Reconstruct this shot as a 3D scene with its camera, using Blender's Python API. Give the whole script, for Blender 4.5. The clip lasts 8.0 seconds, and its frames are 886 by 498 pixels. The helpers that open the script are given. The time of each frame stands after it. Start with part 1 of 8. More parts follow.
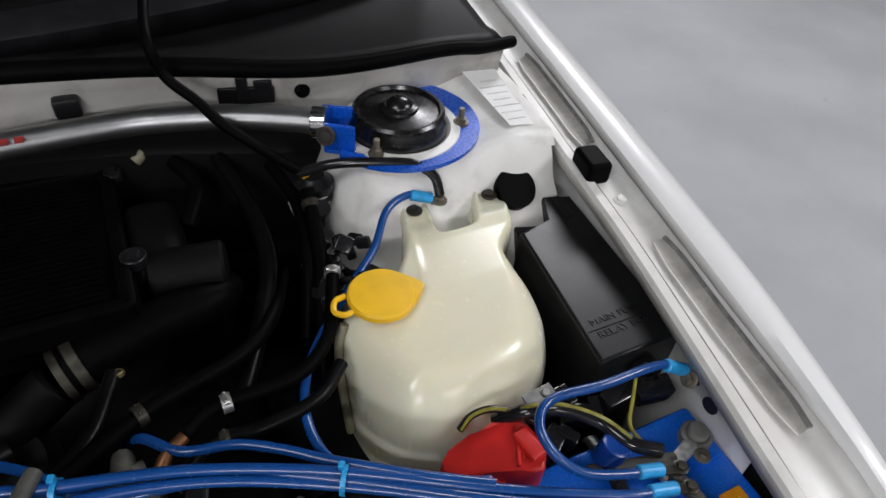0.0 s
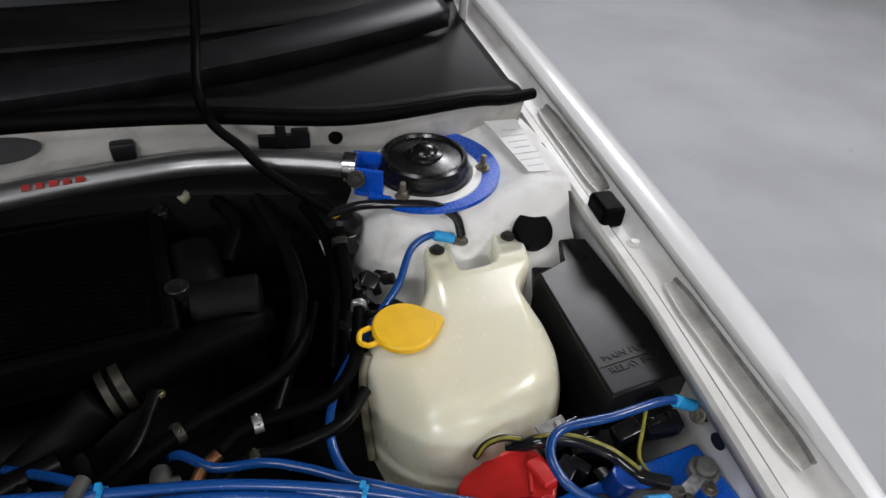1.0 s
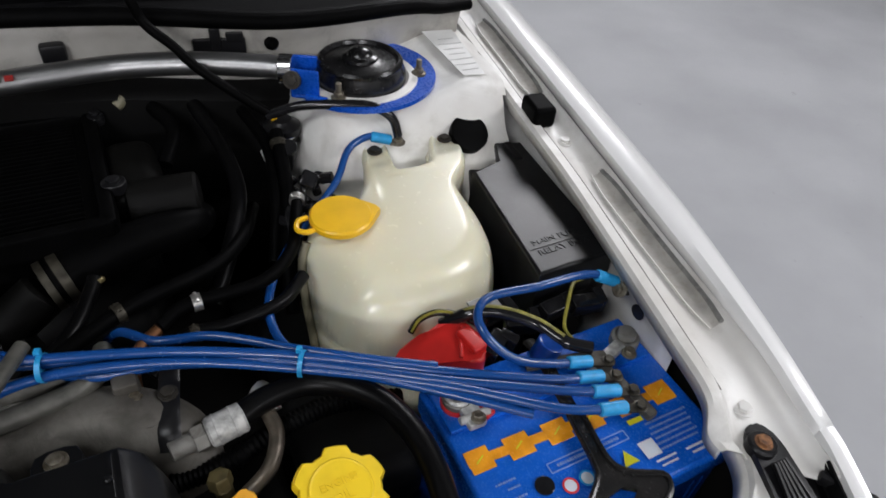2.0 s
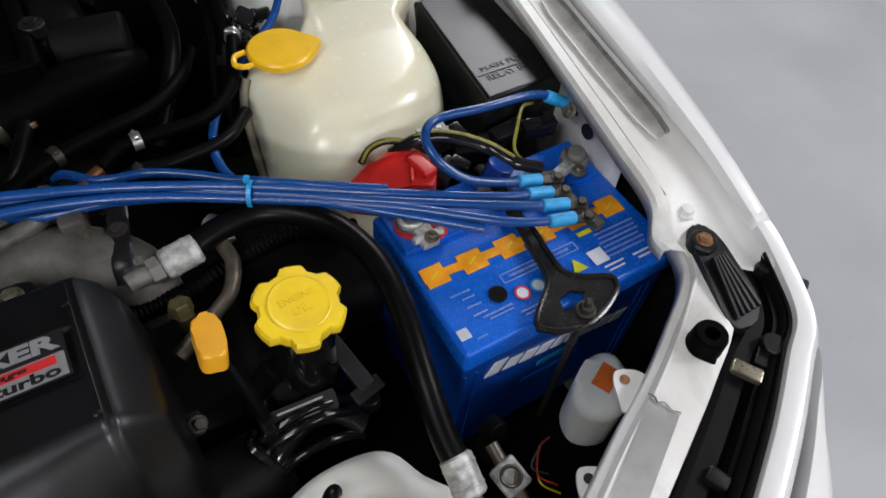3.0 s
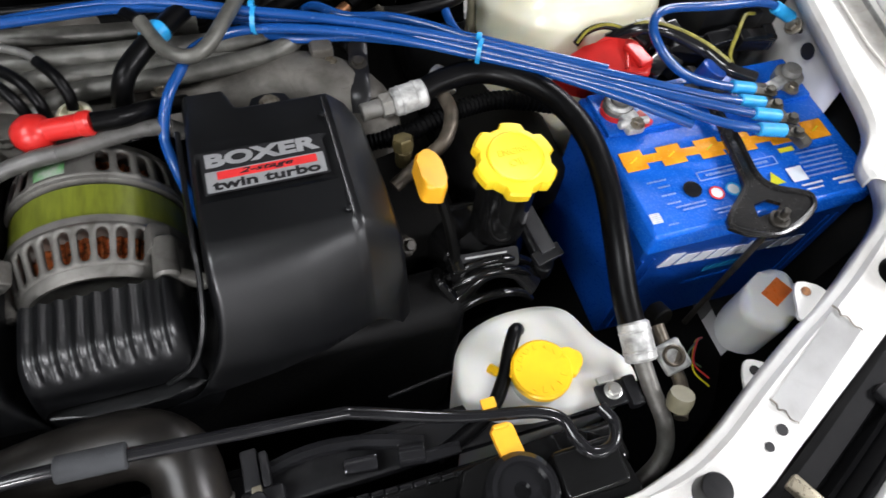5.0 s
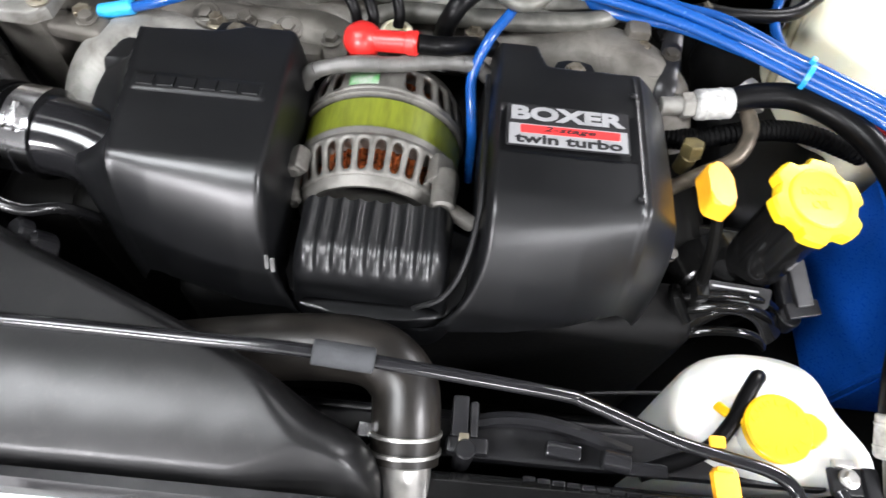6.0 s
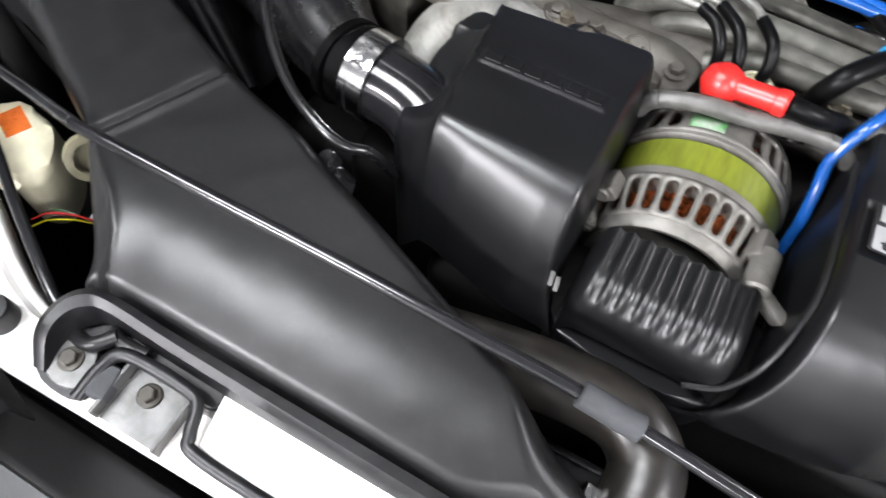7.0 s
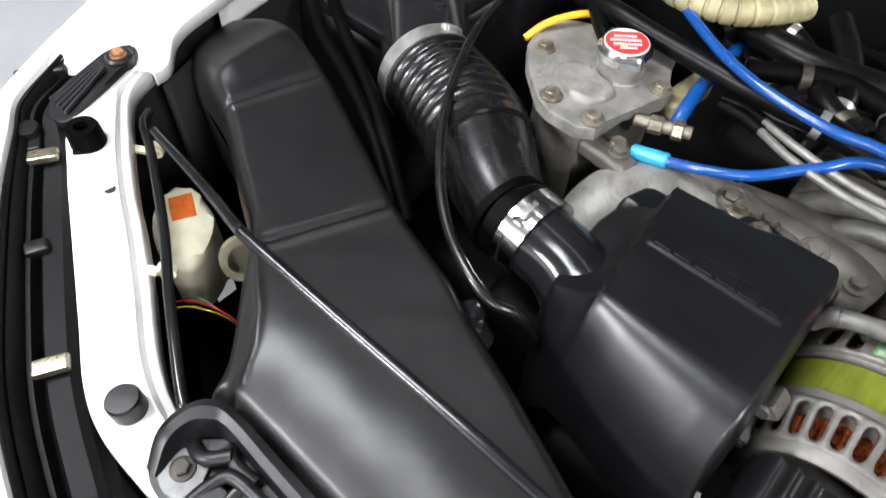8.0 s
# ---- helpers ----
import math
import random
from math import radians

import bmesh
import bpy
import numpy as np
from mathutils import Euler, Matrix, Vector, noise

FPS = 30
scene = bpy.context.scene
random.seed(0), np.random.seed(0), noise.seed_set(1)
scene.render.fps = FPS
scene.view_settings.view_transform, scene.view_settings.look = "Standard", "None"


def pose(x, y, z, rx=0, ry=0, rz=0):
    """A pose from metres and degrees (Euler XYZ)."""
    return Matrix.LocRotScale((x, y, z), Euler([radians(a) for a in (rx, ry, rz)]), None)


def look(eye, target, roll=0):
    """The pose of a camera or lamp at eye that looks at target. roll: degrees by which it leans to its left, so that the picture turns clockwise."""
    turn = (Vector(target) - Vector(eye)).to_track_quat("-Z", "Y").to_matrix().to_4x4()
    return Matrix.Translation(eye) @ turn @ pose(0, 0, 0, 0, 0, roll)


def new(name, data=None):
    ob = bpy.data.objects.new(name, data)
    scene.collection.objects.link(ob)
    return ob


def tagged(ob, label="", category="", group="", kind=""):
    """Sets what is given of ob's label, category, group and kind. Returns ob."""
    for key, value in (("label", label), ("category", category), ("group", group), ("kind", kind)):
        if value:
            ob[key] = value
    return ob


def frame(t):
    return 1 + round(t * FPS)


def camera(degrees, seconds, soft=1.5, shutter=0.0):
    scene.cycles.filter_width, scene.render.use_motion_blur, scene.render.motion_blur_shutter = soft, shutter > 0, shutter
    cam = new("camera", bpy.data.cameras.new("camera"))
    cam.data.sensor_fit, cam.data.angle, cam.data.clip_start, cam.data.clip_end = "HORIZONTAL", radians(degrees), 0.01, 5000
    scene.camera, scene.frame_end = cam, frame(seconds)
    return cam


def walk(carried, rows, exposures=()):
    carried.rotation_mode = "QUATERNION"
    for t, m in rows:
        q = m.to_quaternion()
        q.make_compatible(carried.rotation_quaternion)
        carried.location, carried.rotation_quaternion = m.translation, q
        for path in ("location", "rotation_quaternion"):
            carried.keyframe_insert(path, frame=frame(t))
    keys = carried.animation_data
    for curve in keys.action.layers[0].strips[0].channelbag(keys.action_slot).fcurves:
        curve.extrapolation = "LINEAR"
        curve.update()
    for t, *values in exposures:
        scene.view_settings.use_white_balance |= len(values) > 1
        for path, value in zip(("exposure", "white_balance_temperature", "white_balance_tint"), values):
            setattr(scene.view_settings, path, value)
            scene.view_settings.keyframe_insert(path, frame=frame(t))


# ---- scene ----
cam = camera(68.4, 8.0, 1.5, 0.2)
PATH = [
    (0, (0.2664, 0.0539, 1.3387), (0.9931, 1.3273, -0.0216), 5.86),
    (0.5, (0.2610, 0.0441, 1.3564), (0.9696, 1.3972, 0.0653), 5.36),
    (1, (0.2548, 0.0191, 1.3611), (0.9401, 1.4111, 0.0991), 4.55),
    (1.2, (0.2573, 0.0009, 1.3503), (0.9370, 1.4129, 0.1077), 4.00),
    (2.3, (0.2558, -0.0727, 1.3154), (1.0374, 1.1153, -0.0910), 6.80),
    (2.5, (0.2615, -0.0797, 1.3121), (1.0271, 1.0445, -0.1542), 6.49),
    (3, (0.2569, -0.1037, 1.2831), (0.9844, 0.9012, -0.2856), 6.30),
    (3.5, (0.2392, -0.1231, 1.2762), (0.9378, 0.7946, -0.3578), 7.43),
    (4, (0.2111, -0.1345, 1.2750), (0.8574, 0.7464, -0.4002), 7.90),
    (4.2, (0.1983, -0.1337, 1.2782), (0.8062, 0.7426, -0.4137), 7.97),
    (5.3, (0.1145, -0.1217, 1.2736), (0.4375, 0.8494, -0.4447), 7.67),
    (5.5, (0.0936, -0.1196, 1.2713), (0.3390, 0.8560, -0.4572), 7.58),
    (6, (0.0464, -0.1168, 1.2567), (0.0616, 0.8420, -0.4984), 6.27),
    (6.5, (0.0063, -0.1135, 1.2359), (-0.1656, 0.7962, -0.5369), 4.43),
    (7, (-0.0513, -0.1244, 1.2188), (-0.4801, 0.7716, -0.5171), 3.82),
    (7.5, (-0.0879, -0.1368, 1.2158), (-0.7388, 0.7498, -0.4546), 3.38),
    (8, (-0.1071, -0.1098, 1.2264), (-0.9099, 0.8312, -0.3451), 2.74),
]
walk(cam, [(t, look(eye, target, roll)) for t, eye, target, roll in PATH],
     exposures=[(0.0, -0.40), (1.2, -0.38), (2.5, -0.42), (3.0, -0.32), (3.5, -0.16), (4.2, 0.14), (5.3, 0.90), (6.0, 1.68), (6.5, 2.02), (7.0, 1.80), (7.5, 1.6), (8.0, 1.48)])

# ---------------------------------------------------------------- room light and exposure
world = bpy.data.worlds.new("world")
scene.world = world
world.use_nodes = True
world.node_tree.nodes["Background"].inputs[0].default_value = (0.75, 0.8, 0.88, 1)
world.node_tree.nodes["Background"].inputs[1].default_value = 0.03
LAMPS = [(2.9, 2.9, 108.0), (3.3, -0.9, 92.0), (-1.35, -0.60, 12.0), (-2.1, -4.1, 215.0), (2.0, -4.2, 60.0)]
ROOM_X, ROOM_Y0, ROOM_Y1, ROOM_Z = 6.5, -5.5, 8.0, 3.3


# ---------------------------------------------------------------- materials
def surf(name, col, rough=0.5, metal=0.0, var=0.15, scale=30.0, fine=400.0, bump=0.08, dist=0.0006,
         rvar=0.1, coat=0.0, tint=None, sss=0.0, streak=(1, 1, 1), spec=0.5, per_object=0.0, dust=None):
    m = bpy.data.materials.new(name)
    m.use_nodes = True
    nt = m.node_tree
    b = nt.nodes["Principled BSDF"]
    tc = nt.nodes.new("ShaderNodeTexCoord")
    mp = nt.nodes.new("ShaderNodeMapping")
    mp.inputs["Scale"].default_value = streak
    nt.links.new(tc.outputs["Object"], mp.inputs["Vector"])
    big = nt.nodes.new("ShaderNodeTexNoise")
    big.inputs["Scale"].default_value, big.inputs["Detail"].default_value = scale, 6
    small = nt.nodes.new("ShaderNodeTexNoise")
    small.inputs["Scale"].default_value, small.inputs["Detail"].default_value = fine, 3
    nt.links.new(mp.outputs[0], big.inputs["Vector"])
    nt.links.new(mp.outputs[0], small.inputs["Vector"])
    mix = nt.nodes.new("ShaderNodeMix")
    mix.data_type = "RGBA"
    dark = tint or tuple(c * (1 - var) for c in col)
    mix.inputs[6].default_value = (*dark, 1)
    mix.inputs[7].default_value = (*(min(1.0, c * (1 + var * 0.5)) for c in col), 1)
    ramp = nt.nodes.new("ShaderNodeMapRange")
    ramp.inputs[1].default_value, ramp.inputs[2].default_value = 0.34, 0.62
    nt.links.new(big.outputs["Fac"], ramp.inputs[0])
    nt.links.new(ramp.outputs[0], mix.inputs[0])
    last = mix.outputs[2]
    if per_object:
        info = nt.nodes.new("ShaderNodeObjectInfo")
        rr = nt.nodes.new("ShaderNodeMapRange")
        rr.inputs[3].default_value, rr.inputs[4].default_value = 1 - per_object, 1 + per_object
        nt.links.new(info.outputs["Random"], rr.inputs[0])
        hsv = nt.nodes.new("ShaderNodeHueSaturation")
        nt.links.new(rr.outputs[0], hsv.inputs["Value"])
        nt.links.new(last, hsv.inputs["Color"])
        last = hsv.outputs[0]
    if dust:  # colour, amount and size of the dust or dirt patches
        dn = nt.nodes.new("ShaderNodeTexNoise")
        dn.inputs["Scale"].default_value, dn.inputs["Detail"].default_value, dn.inputs["Roughness"].default_value, dn.inputs["Distortion"].default_value = dust[2], 9, 0.68, 0.8
        nt.links.new(tc.outputs["Object"], dn.inputs["Vector"])
        dr = nt.nodes.new("ShaderNodeMapRange")
        dr.inputs[1].default_value, dr.inputs[2].default_value, dr.inputs[4].default_value = 0.50, 0.74, dust[1]
        nt.links.new(dn.outputs["Fac"], dr.inputs[0])
        dm = nt.nodes.new("ShaderNodeMix")
        dm.data_type = "RGBA"
        dm.inputs[7].default_value = (*dust[0], 1)
        nt.links.new(dr.outputs[0], dm.inputs[0])
        nt.links.new(last, dm.inputs[6])
        last = dm.outputs[2]
    nt.links.new(last, b.inputs["Base Color"])
    rm = nt.nodes.new("ShaderNodeMapRange")
    rm.inputs[3].default_value, rm.inputs[4].default_value = max(0.02, rough - rvar), min(1.0, rough + rvar)
    nt.links.new(small.outputs["Fac"], rm.inputs[0])
    nt.links.new(rm.outputs[0], b.inputs["Roughness"])
    b.inputs["Metallic"].default_value = metal
    b.inputs["Specular IOR Level"].default_value = spec
    if coat:
        b.inputs["Coat Weight"].default_value, b.inputs["Coat Roughness"].default_value = coat, 0.06
    if sss:
        b.inputs["Subsurface Weight"].default_value = sss
        b.inputs["Subsurface Radius"].default_value = (0.03, 0.022, 0.012)
        b.inputs["Subsurface Scale"].default_value = 1.0
    if bump:
        bp = nt.nodes.new("ShaderNodeBump")
        bp.inputs["Strength"].default_value, bp.inputs["Distance"].default_value = bump, dist
        nt.links.new(small.outputs["Fac"], bp.inputs["Height"])
        nt.links.new(bp.outputs[0], b.inputs["Normal"])
    return m


WHITE = surf("white_paint", (0.82, 0.82, 0.81), 0.25, var=0.03, scale=5, fine=60, bump=0.0, rvar=0.04, coat=0.3)
WHITE_BAY = surf("bay_white_paint", (0.75, 0.745, 0.72), 0.40, var=0.08, scale=11, fine=120, bump=0.02, dist=0.0003, tint=(0.66, 0.64, 0.60), dust=((0.36, 0.34, 0.29), 0.45, 14))
PLASTIC = surf("black_plastic", (0.006, 0.006, 0.007), 0.38, var=0.35, scale=18, fine=1100, bump=0.22, dist=0.0004, spec=0.32, dust=((0.10, 0.10, 0.095), 0.10, 40))
COVERP = surf("charcoal_plastic", (0.0040, 0.0042, 0.0047), 0.34, var=0.3, scale=16, fine=1200, bump=0.25, dist=0.0003, rvar=0.10, spec=0.52, dust=((0.03, 0.03, 0.03), 0.10, 26))
DUCT = surf("moulded_black_plastic", (0.0042, 0.0042, 0.0045), 0.38, var=0.40, scale=12, fine=1300, bump=0.18, dist=0.00030, rvar=0.20, spec=0.42, dust=((0.045, 0.045, 0.042), 0.15, 70))
WORNR = surf("shiny_rubber", (0.0040, 0.0040, 0.0044), 0.25, var=0.3, scale=25, fine=160, bump=0.03, dist=0.0004, rvar=0.08, spec=0.6, dust=((0.04, 0.04, 0.036), 0.2, 40))
GLOSS = surf("gloss_black", (0.010, 0.010, 0.011), 0.14, var=0.30, scale=25, fine=300, bump=0.03, rvar=0.06)
DUSTY = surf("dusty_black_plastic", (0.007, 0.0073, 0.008), 0.36, var=0.35, scale=22, fine=700, bump=0.10, dist=0.0003, rvar=0.10, spec=0.32, dust=((0.05, 0.055, 0.06), 0.2, 45))
WORNB = surf("worn_black_enamel", (0.007, 0.007, 0.007), 0.24, var=0.5, scale=60, fine=400, bump=0.12, tint=(0.016, 0.015, 0.014), dust=((0.10, 0.09, 0.08), 0.10, 70))
# rubber and hose blacks set lower to include the shade behind the engine
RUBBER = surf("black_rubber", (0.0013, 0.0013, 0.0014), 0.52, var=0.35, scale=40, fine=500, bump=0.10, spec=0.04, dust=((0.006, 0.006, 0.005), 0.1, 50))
HOSE = surf("hose_rubber", (0.0022, 0.0022, 0.0024), 0.34, var=0.45, scale=45, fine=420, bump=0.10, rvar=0.12, spec=0.12, dust=((0.02, 0.02, 0.018), 0.12, 60))
# metal taken almost to black for the weak light deep in the bay
DARKM = surf("shade_dark_metal", (0.0020, 0.0019, 0.0016), 0.60, 0.0, var=0.5, scale=28, fine=260, bump=0.3, spec=0.12)
CAST = surf("cast_aluminium", (0.105, 0.098, 0.086), 0.58, 0.4, var=0.35, scale=35, fine=420, bump=0.35, dist=0.0008, tint=(0.065, 0.059, 0.05), dust=((0.03, 0.027, 0.021), 0.75, 30))
CASTB = surf("clean_cast_aluminium", (0.135, 0.13, 0.118), 0.50, 0.45, var=0.25, scale=45, fine=600, bump=0.25, dist=0.0005, dust=((0.05, 0.043, 0.034), 0.7, 55))
STEEL = surf("zinc_steel", (0.60, 0.59, 0.56), 0.34, 0.9, var=0.20, scale=80, fine=700, bump=0.08)
CHROME = surf("bright_steel", (0.72, 0.72, 0.72), 0.16, 1.0, var=0.10, scale=60, fine=500, bump=0.04, rvar=0.05)
# brace bar and its red marks: bonnet shade is mixed into both colours
ALUBAR = surf("polished_aluminium", (0.28, 0.28, 0.28), 0.36, 0.95, var=0.2, scale=12, fine=90, bump=0.0, rvar=0.08)
MARKR = surf("shaded_red_print", (0.26, 0.016, 0.014), 0.5, var=0.3, scale=120, bump=0.0)
PIPE = surf("grey_fuel_pipe", (0.10, 0.098, 0.086), 0.46, 0.3, var=0.35, scale=60, fine=500, bump=0.10, dust=((0.03, 0.03, 0.026), 0.6, 50))
RUST = surf("rusty_bolt", (0.30, 0.14, 0.06), 0.75, 0.3, var=0.5, scale=160, fine=900, bump=0.4, tint=(0.10, 0.05, 0.03))
BOLT = surf("dull_bolt", (0.22, 0.20, 0.16), 0.48, 0.7, var=0.35, scale=120, fine=800, bump=0.15, tint=(0.12, 0.10, 0.07))
BLUEW = surf("blue_cable", (0.005, 0.054, 0.225), 0.24, var=0.06, scale=20, fine=200, bump=0.0, coat=0.1, per_object=0.12)
CYAN = surf("light_blue_sleeve", (0.02, 0.30, 0.62), 0.38, var=0.15, scale=120, fine=500, bump=0.08)
BLUEP = surf("blue_plate", (0.004, 0.080, 0.50), 0.28, 0.1, var=0.15, scale=30, fine=350, bump=0.04, coat=0.15)
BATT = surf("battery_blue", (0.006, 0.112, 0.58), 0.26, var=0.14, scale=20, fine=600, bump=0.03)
# darker copy of the lid blue, for the shade on the battery's sides
BATTD = surf("battery_shade_blue", (0.003, 0.046, 0.27), 0.30, var=0.18, scale=20, fine=600, bump=0.05)
TANK = surf("milky_polymer", (0.72, 0.70, 0.55), 0.24, var=0.06, scale=7, fine=120, bump=0.0, sss=0.35, tint=(0.71, 0.67, 0.49))
COOLW = surf("white_polymer", (0.70, 0.70, 0.66), 0.33, var=0.08, scale=12, fine=260, bump=0.05, sss=0.35)
YELLOW = surf("yellow_plastic", (0.86, 0.50, 0.010), 0.36, var=0.08, scale=30, fine=500, bump=0.05)
LEMON = surf("lemon_plastic", (0.86, 0.60, 0.02), 0.38, var=0.08, scale=40, fine=500, bump=0.06)
ORANGE = surf("orange_plastic", (0.84, 0.40, 0.02), 0.38, var=0.08, scale=40, fine=500, bump=0.05)
AMBER = surf("amber_label", (0.86, 0.36, 0.02), 0.25, var=0.20, scale=60, fine=400, bump=0.05, tint=(0.72, 0.27, 0.01))
RED = surf("red_plastic", (0.52, 0.018, 0.015), 0.34, var=0.15, scale=30, fine=400, bump=0.05)
GREYTAPE = surf("grey_tape", (0.075, 0.073, 0.068), 0.40, var=0.4, scale=60, fine=300, bump=0.3)
FOAM = surf("grey_foam", (0.045, 0.047, 0.05), 0.8, var=0.15, scale=60, fine=900, bump=0.4, spec=0.2)
LIME = surf("lime_band", (0.115, 0.135, 0.011), 0.45, var=0.25, scale=40, fine=400, bump=0.10, streak=(6, 1, 1))
COPPER = surf("copper_wire", (0.34, 0.095, 0.028), 0.34, 0.9, var=0.6, scale=220, fine=1200, bump=0.5, tint=(0.04, 0.014, 0.006))
CRIMP = surf("scuffed_sleeve", (0.50, 0.50, 0.48), 0.48, 0.35, var=0.3, scale=110, fine=500, bump=0.15, tint=(0.25, 0.25, 0.24))
KHAKI = surf("khaki_plastic", (0.19, 0.175, 0.115), 0.45, var=0.15, scale=60, fine=400, bump=0.05)
SATIN = surf("satin_steel", (0.30, 0.30, 0.29), 0.42, 0.6, var=0.3, scale=60, fine=500, bump=0.1, dust=((0.06, 0.05, 0.04), 0.6, 60))
LIDM = surf("pale_cast_lid", (0.205, 0.20, 0.183), 0.54, 0.25, var=0.3, scale=45, fine=600, bump=0.35, dist=0.0006, dust=((0.07, 0.058, 0.042), 0.85, 40))
TINY = surf("pale_blue_print", (0.20, 0.30, 0.58), 0.4, var=0.1, scale=60, bump=0.0)
TRACER = surf("dull_yellow_wire", (0.24, 0.215, 0.03), 0.4, var=0.5, scale=90, bump=0.0)
LIPSHADE = surf("lip_shade_grey", (0.20, 0.19, 0.17), 0.7, var=0.4, scale=60, fine=300, bump=0.2)
FAINT = surf("faint_print", (0.50, 0.50, 0.49), 0.5, var=0.2, scale=80, bump=0.0)
PLATEG = surf("dark_plate", (0.015, 0.015, 0.016), 0.34, 0.4, var=0.4, scale=60, fine=500, bump=0.1)
GREYP = surf("thin_grey_pipe", (0.17, 0.168, 0.155), 0.42, 0.35, var=0.3, scale=60, fine=500, bump=0.1, dust=((0.05, 0.047, 0.04), 0.5, 60))
DIMC = surf("dim_band_steel", (0.050, 0.045, 0.034), 0.4, 0.6, var=0.4, scale=80, fine=500, bump=0.1)
BRASSP = surf("tarnished_brass", (0.13, 0.105, 0.045), 0.42, 0.55, var=0.35, scale=90, fine=600, bump=0.12)
TARN = surf("tarnished_pipe", (0.125, 0.105, 0.080), 0.42, 0.55, var=0.4, scale=70, fine=600, bump=0.12, dust=((0.04, 0.035, 0.028), 0.5, 60))
OLDB = surf("tarnished_bolt", (0.036, 0.032, 0.026), 0.5, 0.4, var=0.4, scale=120, fine=800, bump=0.15)
WARNL = surf("orange_red_label", (0.60, 0.13, 0.02), 0.3, var=0.2, scale=60, fine=400, bump=0.05)
BRKT = surf("grey_bracket_steel", (0.10, 0.10, 0.098), 0.40, 0.4, var=0.4, scale=50, fine=500, bump=0.15, dust=((0.03, 0.026, 0.02), 0.6, 70))
COWLP = surf("cowl_plastic", (0.0050, 0.0050, 0.0055), 0.50, var=0.35, scale=9, fine=700, bump=0.15, dist=0.0004, spec=0.13, dust=((0.04, 0.04, 0.037), 0.14, 12))
# dirt-stained bay white, its base darkened for the shade below the bonnet
SHADEDW = surf("shaded_bay_paint", (0.47, 0.46, 0.43), 0.52, var=0.22, scale=9, fine=120, bump=0.03, dist=0.0003, tint=(0.35, 0.335, 0.30), dust=((0.13, 0.12, 0.10), 0.7, 11))
LABEL = surf("paper_label", (0.72, 0.72, 0.70), 0.45, var=0.06, scale=40, fine=300, bump=0.02)
INK = surf("grey_print", (0.40, 0.40, 0.40), 0.5, var=0.1, scale=60, bump=0.0)
WPRINT = surf("white_print", (0.66, 0.70, 0.76), 0.4, var=0.08, scale=60, bump=0.0)
SILVERP = surf("silver_print", (0.36, 0.365, 0.37), 0.35, 0.4, var=0.08, scale=60, bump=0.0)
BLACKP = surf("black_print", (0.012, 0.012, 0.013), 0.4, var=0.1, scale=60, bump=0.0)
REDP = surf("red_print", (0.60, 0.03, 0.03), 0.4, var=0.1, scale=60, bump=0.0)
GREENP = surf("green_print", (0.035, 0.11, 0.035), 0.45, var=0.5, scale=160, bump=0.0, tint=(0.16, 0.17, 0.15))
YPRINT = surf("yellow_print", (0.70, 0.66, 0.02), 0.4, var=0.1, scale=60, bump=0.0)
OLDFOIL = surf("soiled_tape", (0.30, 0.27, 0.23), 0.45, 0.4, var=0.6, scale=120, fine=300, bump=0.2)
FOIL = surf("silver_tape", (0.60, 0.60, 0.585), 0.36, 0.55, var=0.16, scale=22, fine=90, bump=0.22, dist=0.0006, dust=((0.42, 0.41, 0.38), 0.4, 30))
NICKEL = surf("nickel_clip", (0.42, 0.375, 0.28), 0.30, 0.9, var=0.25, scale=90, fine=500, bump=0.08)
CREAM = surf("cream_plastic", (0.66, 0.63, 0.46), 0.45, var=0.12, scale=60, fine=400, bump=0.05)
TANHOSE = surf("tan_sleeve", (0.27, 0.24, 0.13), 0.5, var=0.2, scale=50, fine=300, bump=0.1, dust=((0.08, 0.07, 0.05), 0.5, 40))
SLOTF = surf("slot_primer", (0.40, 0.385, 0.35), 0.6, var=0.25, scale=30, fine=250, bump=0.15, dust=((0.25, 0.22, 0.17), 0.7, 60))
GLASS_D = surf("dark_glass", (0.010, 0.012, 0.013), 0.06, var=0.2, scale=4, fine=60, bump=0.0, rvar=0.02)
TYRE = surf("tyre_rubber", (0.022, 0.022, 0.022), 0.75, var=0.3, scale=20, fine=300, bump=0.3)
# near-black that carries the shade of the bay's hollows
SHADOWY = surf("hollow_shade_black", (0.0035, 0.0035, 0.0035), 0.6, var=0.3, scale=12, fine=200, bump=0.2, spec=0.2)
PUMP = surf("black_enamel", (0.006, 0.006, 0.006), 0.14, var=0.3, scale=40, fine=300, bump=0.08)
# lighter than the other walls, as a reflector ahead of the car
WALLW = surf("reflector_wall_paint", (0.42, 0.42, 0.415), 0.6, var=0.05, scale=2, fine=60, bump=0.05)
# unseen wall and ceiling paints, kept dark so little light bounces back
WALLP = surf("wall_paint", (0.17, 0.172, 0.176), 0.6, var=0.05, scale=2, fine=60, bump=0.05)
CEILP = surf("ceiling_paint", (0.11, 0.11, 0.11), 0.7, var=0.05, scale=2, fine=60, bump=0.05)


